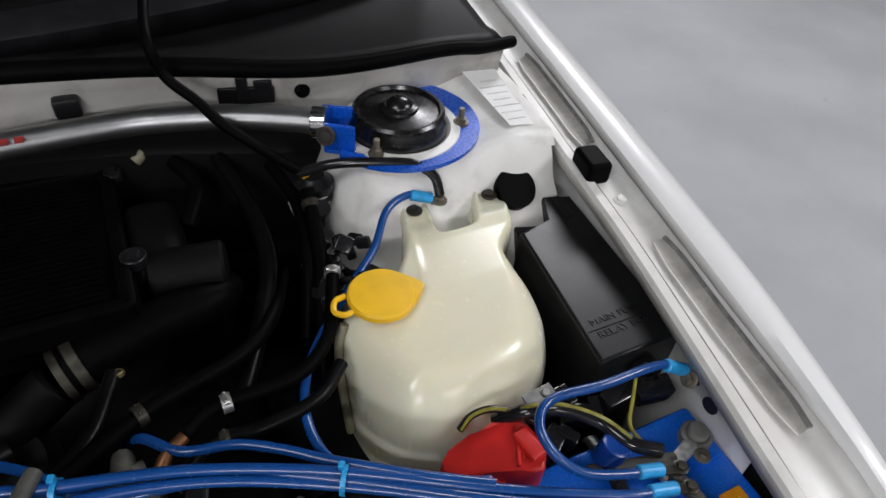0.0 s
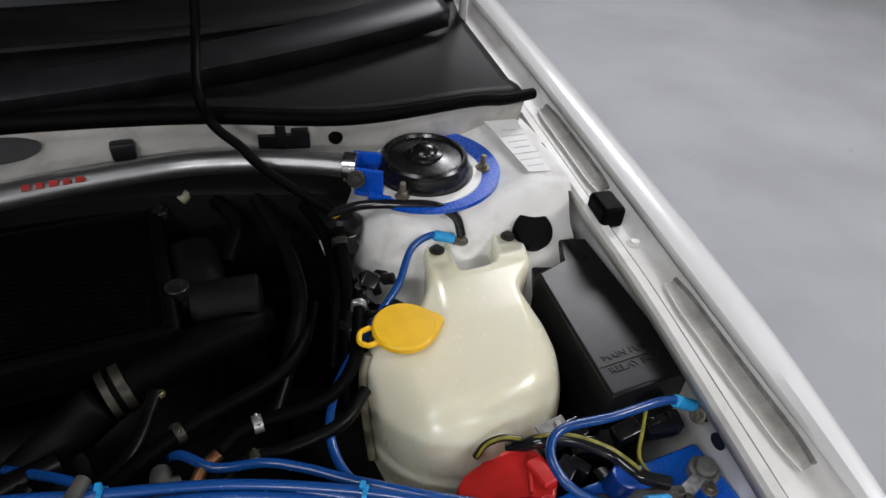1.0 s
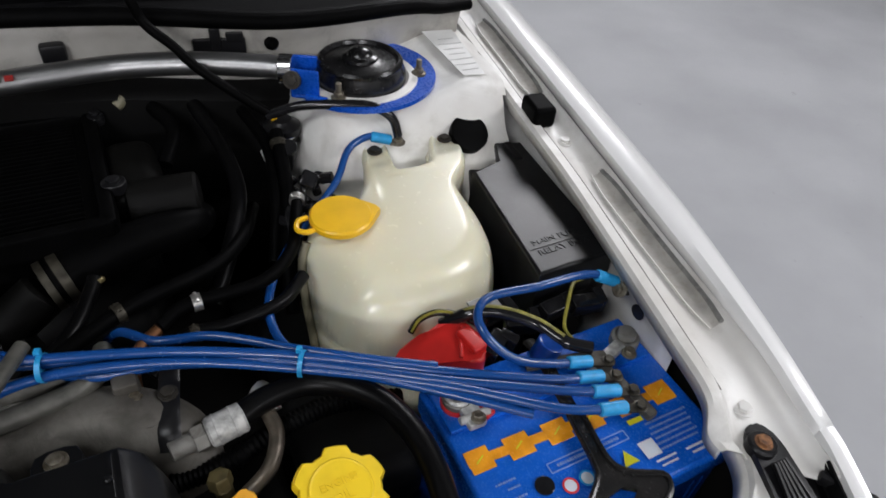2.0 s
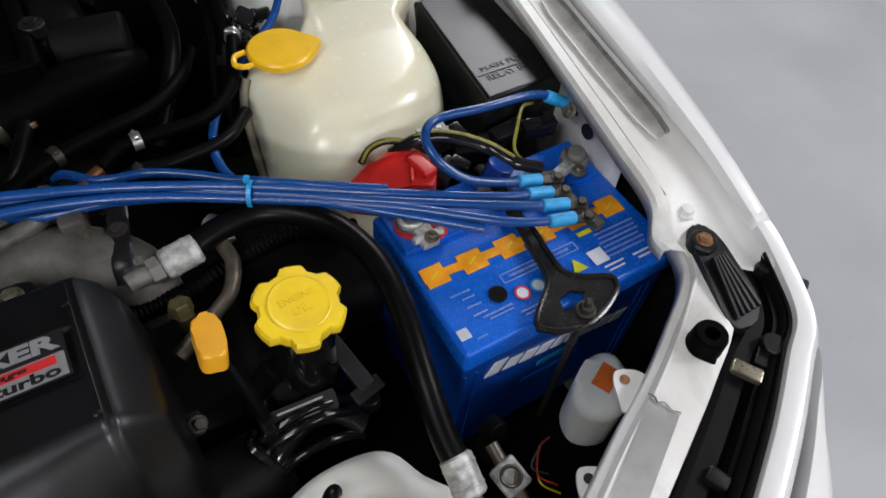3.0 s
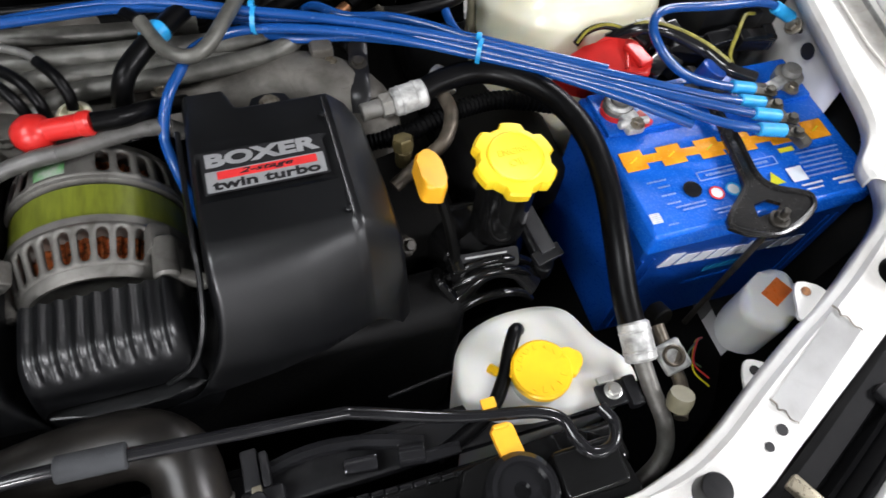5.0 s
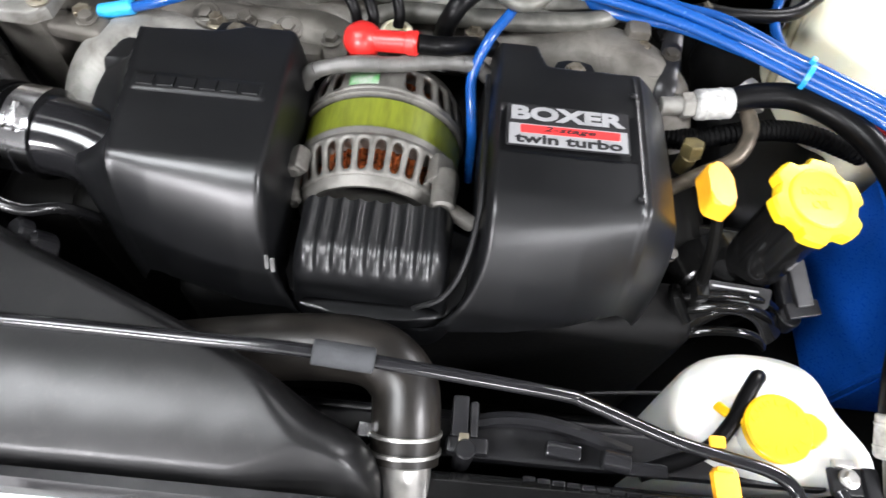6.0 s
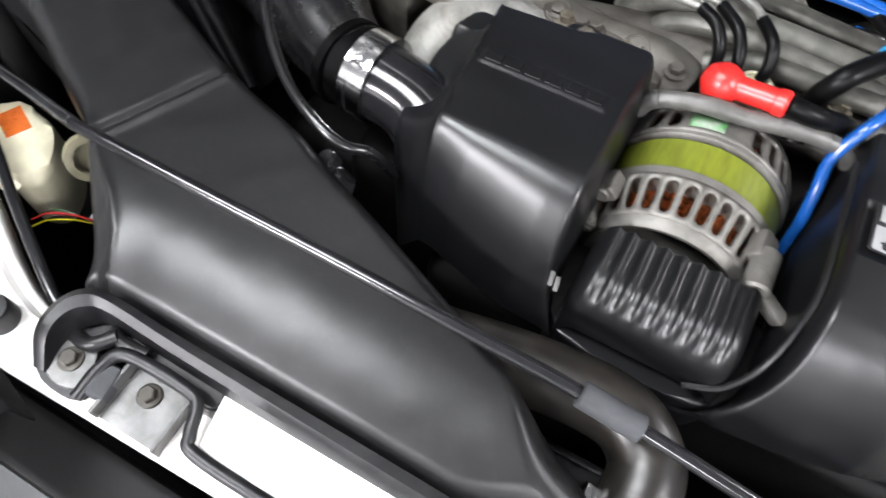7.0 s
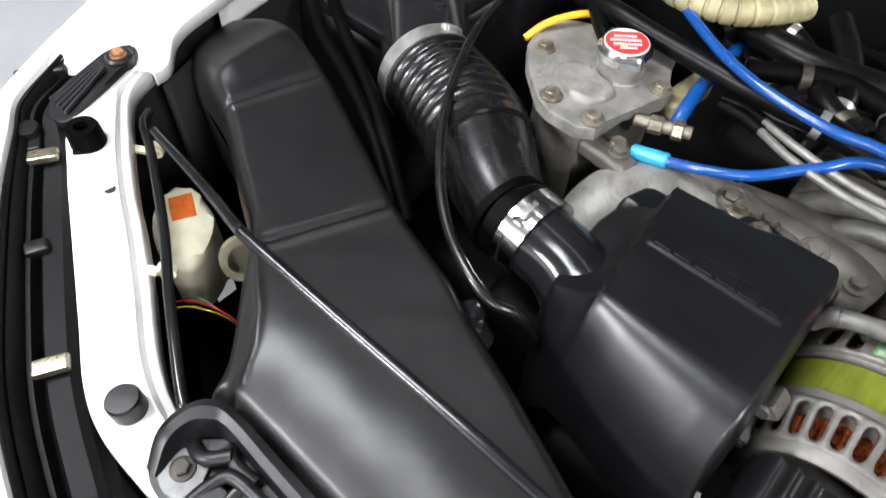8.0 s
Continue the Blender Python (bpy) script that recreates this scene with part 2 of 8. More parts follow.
def floor_mat():
    m = surf("grey_epoxy_floor", (0.335, 0.342, 0.352), 0.46, var=0.12, scale=1.6, fine=90, bump=0.05, dist=0.001, rvar=0.10, spec=0.35)
    nt = m.node_tree
    b = nt.nodes["Principled BSDF"]
    src = b.inputs["Base Color"].links[0].from_socket
    tc = nt.nodes.new("ShaderNodeTexCoord")
    n = nt.nodes.new("ShaderNodeTexNoise")
    n.inputs["Scale"].default_value, n.inputs["Detail"].default_value = 17.0, 8
    nt.links.new(tc.outputs["Object"], n.inputs["Vector"])
    r = nt.nodes.new("ShaderNodeMapRange")
    r.inputs[1].default_value, r.inputs[2].default_value = 0.70, 0.78
    nt.links.new(n.outputs["Fac"], r.inputs[0])
    mx = nt.nodes.new("ShaderNodeMix")
    mx.data_type = "RGBA"
    mx.inputs[7].default_value = (0.27, 0.275, 0.28, 1)
    nt.links.new(r.outputs[0], mx.inputs[0])
    nt.links.new(src, mx.inputs[6])
    nt.links.new(mx.outputs[2], b.inputs["Base Color"])
    return m


EPOXY = floor_mat()
GLOWM = bpy.data.materials.new("lamp_diffuser")
GLOWM.use_nodes = True
GLOWM.node_tree.nodes["Principled BSDF"].inputs["Emission Color"].default_value = (0.93, 0.97, 1, 1)
GLOWM.node_tree.nodes["Principled BSDF"].inputs["Emission Strength"].default_value = 9.0


# ---------------------------------------------------------------- mesh helpers
def thing(name, label, category, loc=(0, 0, 0), group="", kind=""):
    """Empty that parents its parts; loc moves the whole thing from where its parts are drawn."""
    ob = new(name)
    ob.location = loc
    return tagged(ob, label, category, group, kind)


def finish(ob, mat, smooth):
    me = ob.data
    me.materials.append(mat)
    if smooth:
        for p in me.polygons:
            p.use_smooth = True
        me.set_sharp_from_angle(angle=radians(smooth))


def part(name, bm, mat, parent=None, label="", smooth=38, kind=""):
    me = bpy.data.meshes.new(name)
    bmesh.ops.recalc_face_normals(bm, faces=bm.faces)
    bm.to_mesh(me)
    bm.free()
    ob = new(name, me)
    finish(ob, mat, smooth)
    if smooth and len(me.vertices) < 900:
        wn = ob.modifiers.new("flat_faces", "WEIGHTED_NORMAL")
        wn.keep_sharp, wn.weight = True, 80
    if parent:
        ob.parent = parent
    return tagged(ob, label, "", "", kind)


def solo(name, bm, mat, label, category, group="", kind="", smooth=38):
    return tagged(part(name, bm, mat, None, "", smooth), label, category, group, kind)


def merge(*bms):
    out = bms[0]
    for b in bms[1:]:
        me = bpy.data.meshes.new("tmp")
        b.to_mesh(me)
        out.from_mesh(me)
        bpy.data.meshes.remove(me)
        b.free()
    return out


def moved(bm, m):
    bmesh.ops.transform(bm, matrix=m, verts=bm.verts)
    return bm


def rbox(size, at=(0, 0, 0), bev=0.002, seg=2, rot=(0, 0, 0), taper=1.0):
    bm = bmesh.new()
    bmesh.ops.create_cube(bm, size=1)
    for v in bm.verts:
        k = taper if v.co.z > 0 else 1.0
        v.co = Vector((v.co.x * size[0] * k, v.co.y * size[1] * k, v.co.z * size[2]))
    if bev:
        bmesh.ops.bevel(bm, geom=bm.edges[:], offset=bev, segments=seg, affect="EDGES", profile=0.5)
    return moved(bm, pose(*at, *rot))


def lathe(profile, at=(0, 0, 0), rot=(0, 0, 0), seg=28, radial=None):
    """Turned body: profile rows are (radius, height) along z; radial(angle) scales the radius."""
    bm = bmesh.new()
    rings = []
    for r, h in profile:
        ring = []
        for k in range(seg):
            a = 2 * math.pi * k / seg
            q = r * (radial(a) if radial else 1.0)
            ring.append(bm.verts.new((q * math.cos(a), q * math.sin(a), h)))
        rings.append(ring)
    for lo, hi in zip(rings, rings[1:]):
        for k in range(seg):
            bm.faces.new((lo[k], lo[(k + 1) % seg], hi[(k + 1) % seg], hi[k]))
    if profile[0][0] > 1e-5:
        bm.faces.new(rings[0][::-1])
    if profile[-1][0] > 1e-5:
        bm.faces.new(rings[-1])
    bmesh.ops.remove_doubles(bm, verts=bm.verts, dist=1e-6)
    return moved(bm, pose(*at, *rot))


def rod(r, h, at=(0, 0, 0), rot=(0, 0, 0), bev=0.001, seg=20):
    b = min(bev, r * 0.45, h * 0.45)
    return lathe([(r - b, 0), (r, b), (r, h - b), (r - b, h)], at, rot, seg)


def toward(a, b):
    """Pose at a whose z axis points to b."""
    d = Vector(b) - Vector(a)
    return Matrix.Translation(a) @ d.to_track_quat("Z", "Y").to_matrix().to_4x4(), d.length


def between(r, a, b, bev=0.001, seg=20):
    m, length = toward(a, b)
    return moved(rod(r, length, bev=bev, seg=seg), m)


def smooth_line(pts, per=8, closed=False):
    P = [Vector(p) for p in pts]
    if len(P) == 2:
        return [P[0].lerp(P[1], k / per) for k in range(per + 1)]
    out = []
    n = len(P)
    for i in range(n if closed else n - 1):
        p0 = P[(i - 1) % n] if closed or i else P[0] * 2 - P[1]
        p1, p2 = P[i], P[(i + 1) % n]
        p3 = P[(i + 2) % n] if closed or i + 2 < n else P[-1] * 2 - P[-2]
        for k in range(per):
            t = k / per
            out.append(0.5 * (2 * p1 + (p2 - p0) * t + (2 * p0 - 5 * p1 + 4 * p2 - p3) * t * t + (3 * p1 - p0 - 3 * p2 + p3) * t ** 3))
    if not closed:
        out.append(P[-1])
    return out


def sweep(pts, r, seg=12, per=8, rib=None, flat=1.0, up=None):
    """Tube along a smooth line; rib(i, s) scales the radius at step i and share s; flat squeezes the section."""
    line = smooth_line(pts, per)
    bm = bmesh.new()
    rings = []
    n = len(line)
    side = None
    for i, p in enumerate(line):
        d = (line[min(i + 1, n - 1)] - line[max(i - 1, 0)]).normalized()
        if side is None:
            ref = Vector(up) if up else (Vector((0, 0, 1)) if abs(d.z) < 0.9 else Vector((1, 0, 0)))
            side = d.cross(ref).normalized()
        side = (side - d * side.dot(d)).normalized()
        over = side.cross(d).normalized()
        q = r(i / (n - 1)) if callable(r) else r
        q *= rib(i, i / (n - 1)) if rib else 1.0
        rings.append([bm.verts.new(p + side * (q * math.cos(2 * math.pi * k / seg)) + over * (q * flat * math.sin(2 * math.pi * k / seg))) for k in range(seg)])
    for lo, hi in zip(rings, rings[1:]):
        for k in range(seg):
            bm.faces.new((lo[k], lo[(k + 1) % seg], hi[(k + 1) % seg], hi[k]))
    bm.faces.new(rings[0][::-1])
    bm.faces.new(rings[-1])
    return bm


def prism(outline, z0, z1, bev=0.002, seg=2):
    """Plate with the given plan outline, its upper rim rounded."""
    bm = bmesh.new()
    top = [bm.verts.new((x, y, z1)) for x, y in outline]
    low = [bm.verts.new((x, y, z0)) for x, y in outline]
    n = len(outline)
    ft = bm.faces.new(top)
    bm.faces.new(low[::-1])
    for k in range(n):
        bm.faces.new((top[k], low[k], low[(k + 1) % n], top[(k + 1) % n]))
    if bev:
        bmesh.ops.bevel(bm, geom=list(ft.edges), offset=bev, segments=seg, affect="EDGES", profile=0.5)
    return bm


def rounded(pts, per=6):
    return [(p.x, p.y) for p in smooth_line([(x, y, 0) for x, y in pts], per, closed=True)]


def plate_round(w, h, r, n=5):
    out = []
    for cx, cy, a0 in ((w / 2 - r, h / 2 - r, 0), (-w / 2 + r, h / 2 - r, 90), (-w / 2 + r, -h / 2 + r, 180), (w / 2 - r, -h / 2 + r, 270)):
        for k in range(n + 1):
            a = radians(a0 + 90 * k / n)
            out.append((cx + r * math.cos(a), cy + r * math.sin(a)))
    return out


def loft(lines, per=6, close=False):
    """Sheet through lines that run side by side; each is smoothed along its length."""
    bm = bmesh.new()
    rows = [[bm.verts.new(p) for p in smooth_line(l, per)] for l in lines]
    pairs = list(zip(rows, rows[1:])) + ([(rows[-1], rows[0])] if close else [])
    for a, b in pairs:
        for k in range(len(a) - 1):
            bm.faces.new((a[k], a[k + 1], b[k + 1], b[k]))
    return bm


def thick(ob, t=0.0015, off=-1):
    ob.modifiers.clear()
    md = ob.modifiers.new("sheet", "SOLIDIFY")
    md.thickness, md.offset = t, off
    return ob


def inside(X, Y, poly):
    """Signed distance to a plan polygon, positive inside."""
    best = np.full(X.shape, 1e9)
    odd = np.zeros(X.shape, bool)
    n = len(poly)
    for k in range(n):
        (ax, ay), (bx, by) = poly[k], poly[(k + 1) % n]
        dx, dy = bx - ax, by - ay
        t = np.clip(((X - ax) * dx + (Y - ay) * dy) / (dx * dx + dy * dy + 1e-12), 0, 1)
        best = np.minimum(best, np.hypot(X - ax - t * dx, Y - ay - t * dy))
        cross = ((ay > Y) != (by > Y)) & (X < dx * (Y - ay) / (dy if abs(dy) > 1e-12 else 1e-12) + ax)
        odd ^= cross
    return np.where(odd, best, -best)


def field(x0, x1, y0, y1, step, height, warp=None, outline=None):
    """Moulded skin over a plan rectangle; height(X, Y) gives z, or nan for none."""
    nx, ny = int(round((x1 - x0) / step)) + 1, int(round((y1 - y0) / step)) + 1
    X, Y = np.meshgrid(np.linspace(x0, x1, nx), np.linspace(y0, y1, ny), indexing="ij")
    if warp:
        Y = warp(X, Y)
    if outline is not None:  # draw the first nodes outside the outline onto it, for a clean rim
        far = outline if callable(outline) else (lambda A, B: inside(A, B, outline))
        d = far(X, Y)
        gx, gy = far(X + 1e-4, Y) - far(X - 1e-4, Y), far(X, Y + 1e-4) - far(X, Y - 1e-4)
        ln = np.maximum(np.hypot(gx, gy), 1e-9)
        near = (d < 0) & (d > -1.6 * step)
        X, Y = np.where(near, X - gx / ln * d, X), np.where(near, Y - gy / ln * d, Y)
    Z = height(X, Y)
    ok = ~np.isnan(Z)
    idx = -np.ones(X.shape, int)
    idx[ok] = np.arange(ok.sum())
    verts = np.stack([X[ok], Y[ok], Z[ok]], 1).tolist()
    a, b, c, d = idx[:-1, :-1], idx[1:, :-1], idx[1:, 1:], idx[:-1, 1:]
    good = (a >= 0) & (b >= 0) & (c >= 0) & (d >= 0)
    faces = np.stack([a[good], b[good], c[good], d[good]], 1).tolist()
    me = bpy.data.meshes.new("tmp")
    me.from_pydata(verts, [], faces)
    bm = bmesh.new()
    bm.from_mesh(me)
    bpy.data.meshes.remove(me)
    return bm


def letters(text, size, m, depth=0.0004, shear=0.0, width=1.0, align="CENTER", bold=0.0):
    cu = bpy.data.curves.new("tmp", "FONT")
    cu.body, cu.size, cu.extrude, cu.align_x, cu.align_y, cu.shear, cu.resolution_u, cu.offset = text, size, depth, align, "CENTER", shear, 3, bold
    ob = bpy.data.objects.new("tmp", cu)
    scene.collection.objects.link(ob)
    bpy.context.view_layer.update()
    me = bpy.data.meshes.new_from_object(ob)
    bpy.data.objects.remove(ob)
    bm = bmesh.new()
    bm.from_mesh(me)
    bpy.data.meshes.remove(me)
    bpy.data.curves.remove(cu)
    moved(bm, Matrix.Diagonal((width, 1, 1, 1)))
    return moved(bm, m)


def set_text(text, x0, x1, y0, y1, m, depth=0.0004, shear=0.0, bold=0.0):
    """Lettering stretched to fill the given rectangle of the pose m."""
    bm = letters(text, 0.02, Matrix(), depth, shear, 1.0, "LEFT", bold)
    xs, ys = [v.co.x for v in bm.verts], [v.co.y for v in bm.verts]
    kx, ky = (x1 - x0) / (max(xs) - min(xs)), (y1 - y0) / (max(ys) - min(ys))
    lx, ly = min(xs), min(ys)
    for v in bm.verts:
        v.co.x, v.co.y = x0 + (v.co.x - lx) * kx, y0 + (v.co.y - ly) * ky
    return moved(bm, m)


def step(x):
    x = np.clip(x, 0, 1)
    return x * x * (3 - 2 * x)


def bolt_head(r, h, at, rot=(0, 0, 0), washer=1.45):
    """Hexagon head on a flange washer."""
    return merge(lathe([(r * washer, 0), (r * washer, h * 0.25), (r * 1.1, h * 0.4)], at, rot, 20),
                 moved(lathe([(r, h * 0.3), (r, h * 0.9), (r * 0.85, h)], seg=6), pose(*at, *rot)))


def worm_clamp(parent, r, wide, at, axis, mat=CHROME, screw=1.0, turn=0.0):
    """Hose clamp band with its screw housing."""
    m, _ = toward(at, Vector(at) + Vector(axis))
    m = m @ pose(0, 0, 0, 0, 0, turn)
    band = part("clamp_band", moved(lathe([(r, -wide / 2), (r + 0.0012, -wide / 2), (r + 0.0012, wide / 2), (r, wide / 2)], seg=30), m), mat, parent)
    if screw:
        s = merge(rbox((0.010, 0.014, 0.008), (r + 0.005, 0, 0), 0.001), rod(0.0035, 0.02, (r + 0.006, -0.012, 0), (-90, 0, 0)), rod(0.005, 0.004, (r + 0.006, 0.008, 0), (-90, 0, 0), seg=6))
        part("screw", moved(s, m @ Matrix.Scale(screw, 4)), mat, band)
    return band


def wire(pts, r, mat, label, name="cable", category="cable", group="", per=8, seg=10):
    return solo(name, sweep(pts, r, seg, per), mat, label, category, group)


# ---------------------------------------------------------------- the garage
def slab(name, a, b, mat, label, category):
    size = [b[k] - a[k] for k in range(3)]
    mid = [(a[k] + b[k]) / 2 for k in range(3)]
    return solo(name, rbox(size, mid, 0), mat, label, category, kind="structure", smooth=0)


slab("floor", (-ROOM_X, ROOM_Y0, -0.1), (ROOM_X, ROOM_Y1, 0), EPOXY, "smooth light grey epoxy garage floor with faint scuffs", "floor")
slab("wall_south", (-ROOM_X, ROOM_Y0 - 0.15, 0), (ROOM_X, ROOM_Y0, ROOM_Z), WALLW, "unseen garage wall, lightened to reflect onto the engine cover", "wall")
slab("wall_north", (-ROOM_X, ROOM_Y1, 0), (ROOM_X, ROOM_Y1 + 0.15, ROOM_Z), WALLP, "unseen plain garage wall, its grey darkened to cut bounce light", "wall")
slab("wall_west", (-ROOM_X - 0.15, ROOM_Y0, 0), (-ROOM_X, ROOM_Y1, ROOM_Z), WALLP, "unseen plain garage wall, its grey darkened to cut bounce light", "wall")
slab("wall_east", (ROOM_X, ROOM_Y0, 0), (ROOM_X + 0.15, ROOM_Y1, ROOM_Z), WALLP, "unseen plain garage wall, its grey darkened to cut bounce light", "wall")
slab("ceiling", (-ROOM_X, ROOM_Y0, ROOM_Z), (ROOM_X, ROOM_Y1, ROOM_Z + 0.1), CEILP, "unseen plain garage ceiling, darkened to cut bounce light", "ceiling")
for lx, ly, power in LAMPS:
    lamp = thing("ceiling_light", "flat white light panel fixed under the ceiling", "lamp", group="ceiling lights")
    part("housing", rbox((1.56, 0.86, 0.05), (lx, ly, ROOM_Z - 0.025), 0.008), WALLP, lamp)
    part("diffuser", rbox((1.50, 0.8, 0.02), (lx, ly, ROOM_Z - 0.06), 0.006), GLOWM, lamp)
    ld = bpy.data.lights.new("tube", "AREA")
    ld.shape, ld.size, ld.size_y, ld.energy, ld.color = "RECTANGLE", 1.5, 0.8, power, (0.98, 0.955, 1.0)
    lo = new("tube", ld)
    lo.matrix_world = pose(lx, ly, ROOM_Z - 0.075)

# ---------------------------------------------------------------- car body
car = thing("car", "white car front end with its bonnet open", "car")
STATIONS = [1.25, 0.9, 0.66, 0.5, 0.4, 0.29, 0.18, 0.12, 0.055]
LIP = [0.765, 0.734, 0.709, 0.691, 0.680, 0.663, 0.645, 0.637, 0.628]
EDGE = [0.815, 0.788, 0.763, 0.744, 0.732, 0.719, 0.708, 0.704, 0.701]


def zl(y):
    return 0.868 + 0.075 * y - 0.019 * float(step((0.15 - y) / 0.10))


def zs(y):
    return 0.885 + 0.075 * y - 0.022 * float(step((0.16 - y) / 0.13))


FRONT = [(0.0, -0.02), (0.0006, -0.002), (0.0020, 0.0035), (0.0075, 0.0055), (0.0165, 0.004), (0.024, -0.006), (0.0295, -0.022), (0.034, -0.040)]


def wing_lines(sx, rows):
    """Wing section lines that run into the narrower nose section at the front."""
    out = []
    for k, (dx, f, dz) in enumerate(rows):
        line = []
        for y, b in zip(STATIONS, EDGE):
            g = float(step((y - 0.055) / 0.30))
            fx, fz = FRONT[k] if k < len(FRONT) else (0.047, dz)
            line.append((sx * (b + fx + (dx - fx) * g), y, f(y) + fz + (dz - fz) * g))
        out.append(line)
    return out


def side_lines(sx, rows, base, tail=()):
    """Lines along the wing: rows are (offset from base in x, height function, height offset)."""
    return [[(sx * (b + dx), y, f(y) + dz) for y, b in zip(STATIONS, base)] + [(sx * x, y, z) for x, y, z in t] for (dx, f, dz), t in zip(rows, tail or [()] * len(rows))]


NOSE = [(0.7013, 0.058), (0.6985, 0.034), (0.679, -0.018), (0.645, -0.042), (0.581, -0.082), (0.490, -0.131), (0.424, -0.162), (0.30, -0.196), (0.15, -0.214), (0.0, -0.22)]


def outward(line, off):
    """The plan line moved outwards (to the front and sides)."""
    out = []
    for k, (x, y) in enumerate(line):
        a, b = line[max(k - 1, 0)], line[min(k + 1, len(line) - 1)]
        d = Vector((b[0] - a[0], b[1] - a[1])).normalized()
        out.append((x - d.y * off, y + d.x * off))
    return out


for sx, side in ((1, "left"), (-1, "right")):
    low = lambda y: 0.42
    wing = loft(wing_lines(sx, [(0.001, zs, -0.006), (0.003, zs, 0.004), (0.013, zs, 0.009), (0.033, zs, 0.007), (0.049, zs, -0.003), (0.061, zs, -0.022), (0.072, zs, -0.07), (0.080, zs, -0.16), (0.082, low, 0.1), (0.072, low, -0.12)]), 6)
    fender = thick(part("fender", wing, WHITE, car, "glossy white front wing"))
    gutter_rows = (side_lines(sx, [(0.0, zl, -0.012), (0.0, zl, 0.0), (0.003, zl, 0.003), (0.012, zl, 0.003), (0.015, zl, -0.002), (0.020, zl, -0.005)], LIP)
               + side_lines(sx, [(-0.012, zl, -0.004), (-0.004, zl, 0.0), (0.001, zl, 0.010)], EDGE))
    for line in gutter_rows:
        x, y, z = line[-1]
        end = 0.078 - 0.85 * (abs(x) - 0.632)
        line[-1] = (x, max(y, end + 0.016), z)
        line.append((x - sx * 0.004 * step((0.06 - end) / 0.04), end, z - 0.004))
    gut = loft(gutter_rows, 6)
    thick(part("gutter", gut, WHITE_BAY, car, "white painted rain gutter along the wing"))
    panel = loft([l[:7] for l in side_lines(sx, [(0.004, zl, -0.010), (0.020, zl, -0.020), (0.024, zl, -0.10), (0.03, low, 0.0)], LIP)], 4)
    thick(part("inner_panel", panel, WHITE_BAY, car, "off-white painted inner wing panel"))
    # nose panel ahead of the lamp, and the bumper below it
    base = [(sx * x, y) for x, y in NOSE]
    o = (lambda off: [(sx * x, y) for x, y in outward(NOSE, off)])
    zn = [0.869, 0.861, 0.849, 0.847, 0.847, 0.845, 0.842, 0.838, 0.834, 0.83]
    rows = FRONT
    nose = loft([[(x, y, z + dz) for (x, y), z in list(zip(o(off), zn))[:8]] for off, dz in rows], 6)
    thick(part("nose_panel", nose, WHITE, car, "rounded glossy white front panel"))
    wide = [0.042, 0.042, 0.050, 0.072, 0.092, 0.100, 0.102, 0.104, 0.105, 0.105]
    drop = [0, 0, 0, 0, 0, 0.005, 0.03, 0.07, 0.09, 0.09]
    rows = [(-0.5, -0.085), (-0.08, -0.058), (0.05, -0.053), (0.35, -0.058), (0.75, -0.075), (0.95, -0.098), (1.0, -0.13), (1.0, -0.33), (0.7, -0.55)]
    lines = []
    for share, dz in rows:
        line = []
        for k, z in enumerate(zn):
            x, y = o(0.050 + (wide[k] - 0.050) * max(share, 0) + 0.02 * min(share, 0))[k]
            line.append((x, y, z + dz - drop[k]))
        lines.append(line)
    bump = loft(lines, 6)
    thick(part("bumper", bump, WHITE, car, "white front bumper corner"))

# slots pressed into the gutter floor, with worn edges
for ya, yb, w in ((0.172, 0.395, 0.016), (0.556, 0.752, 0.018)):
    inner, outer = [], []
    for k in range(9):
        y = ya + (yb - ya) * k / 8
        e = float(np.interp(y, STATIONS[::-1], EDGE[::-1]))
        cut = 0.004 * abs(k / 4 - 1) ** 10
        inner.append((e - 0.0240 + cut, y, zl(y) + 0.0004))
        outer.append((e - 0.0035 - cut, y, zl(y) + 0.0050))
    slot = part("gutter_slot", loft([inner, [((p[0] + q[0]) / 2, p[1], p[2] - 0.0004) for p, q in zip(inner, outer)], outer], 2), SLOTF, car, "long recessed slot with primer showing")
    part("slot_rim", sweep(outer, 0.0026, 8, 3), SATIN, slot, "bare metal rim")
    part("slot_rim", sweep(inner, 0.0011, 6, 3), WHITE_BAY, slot)

# thin grey bead imitates the shaded side of the gutter lip
for sx in (1, -1):
    part("lip_shade_line", sweep([(sx * (l + 0.0178), y, zl(y) - 0.0026) for y, l in zip(STATIONS[1:8], LIP[1:8])], 0.0016, 6, 6), LIPSHADE, car, "grey line painted for the shade along the gutter lip")
for x, y in ((0.727, 0.464), (0.742, 0.868), (0.672, 0.10)):
    part("wing_bolt", bolt_head(0.006, 0.006, (x - 0.006, y, zl(y) - 0.004)), WHITE_BAY, car, "painted bolt head")
part("buffer_block", rbox((0.030, 0.044, 0.028), (0.712, 0.515, zl(0.51) + 0.010), 0.006, 3, (0, 0, -8)), RUBBER, car, "black rubber bonnet buffer")
part("drain_hole", lathe([(0.0085, 0), (0.0085, 0.001)], (0.6665, 0.236, 0.848), (0, -90, 0)), BLACKP, car, "round hole in the panel")
part("drain_hole", lathe([(0.003, 0), (0.003, 0.001)], (0.6665, 0.257, 0.856), (0, -90, 0)), BLACKP, car)

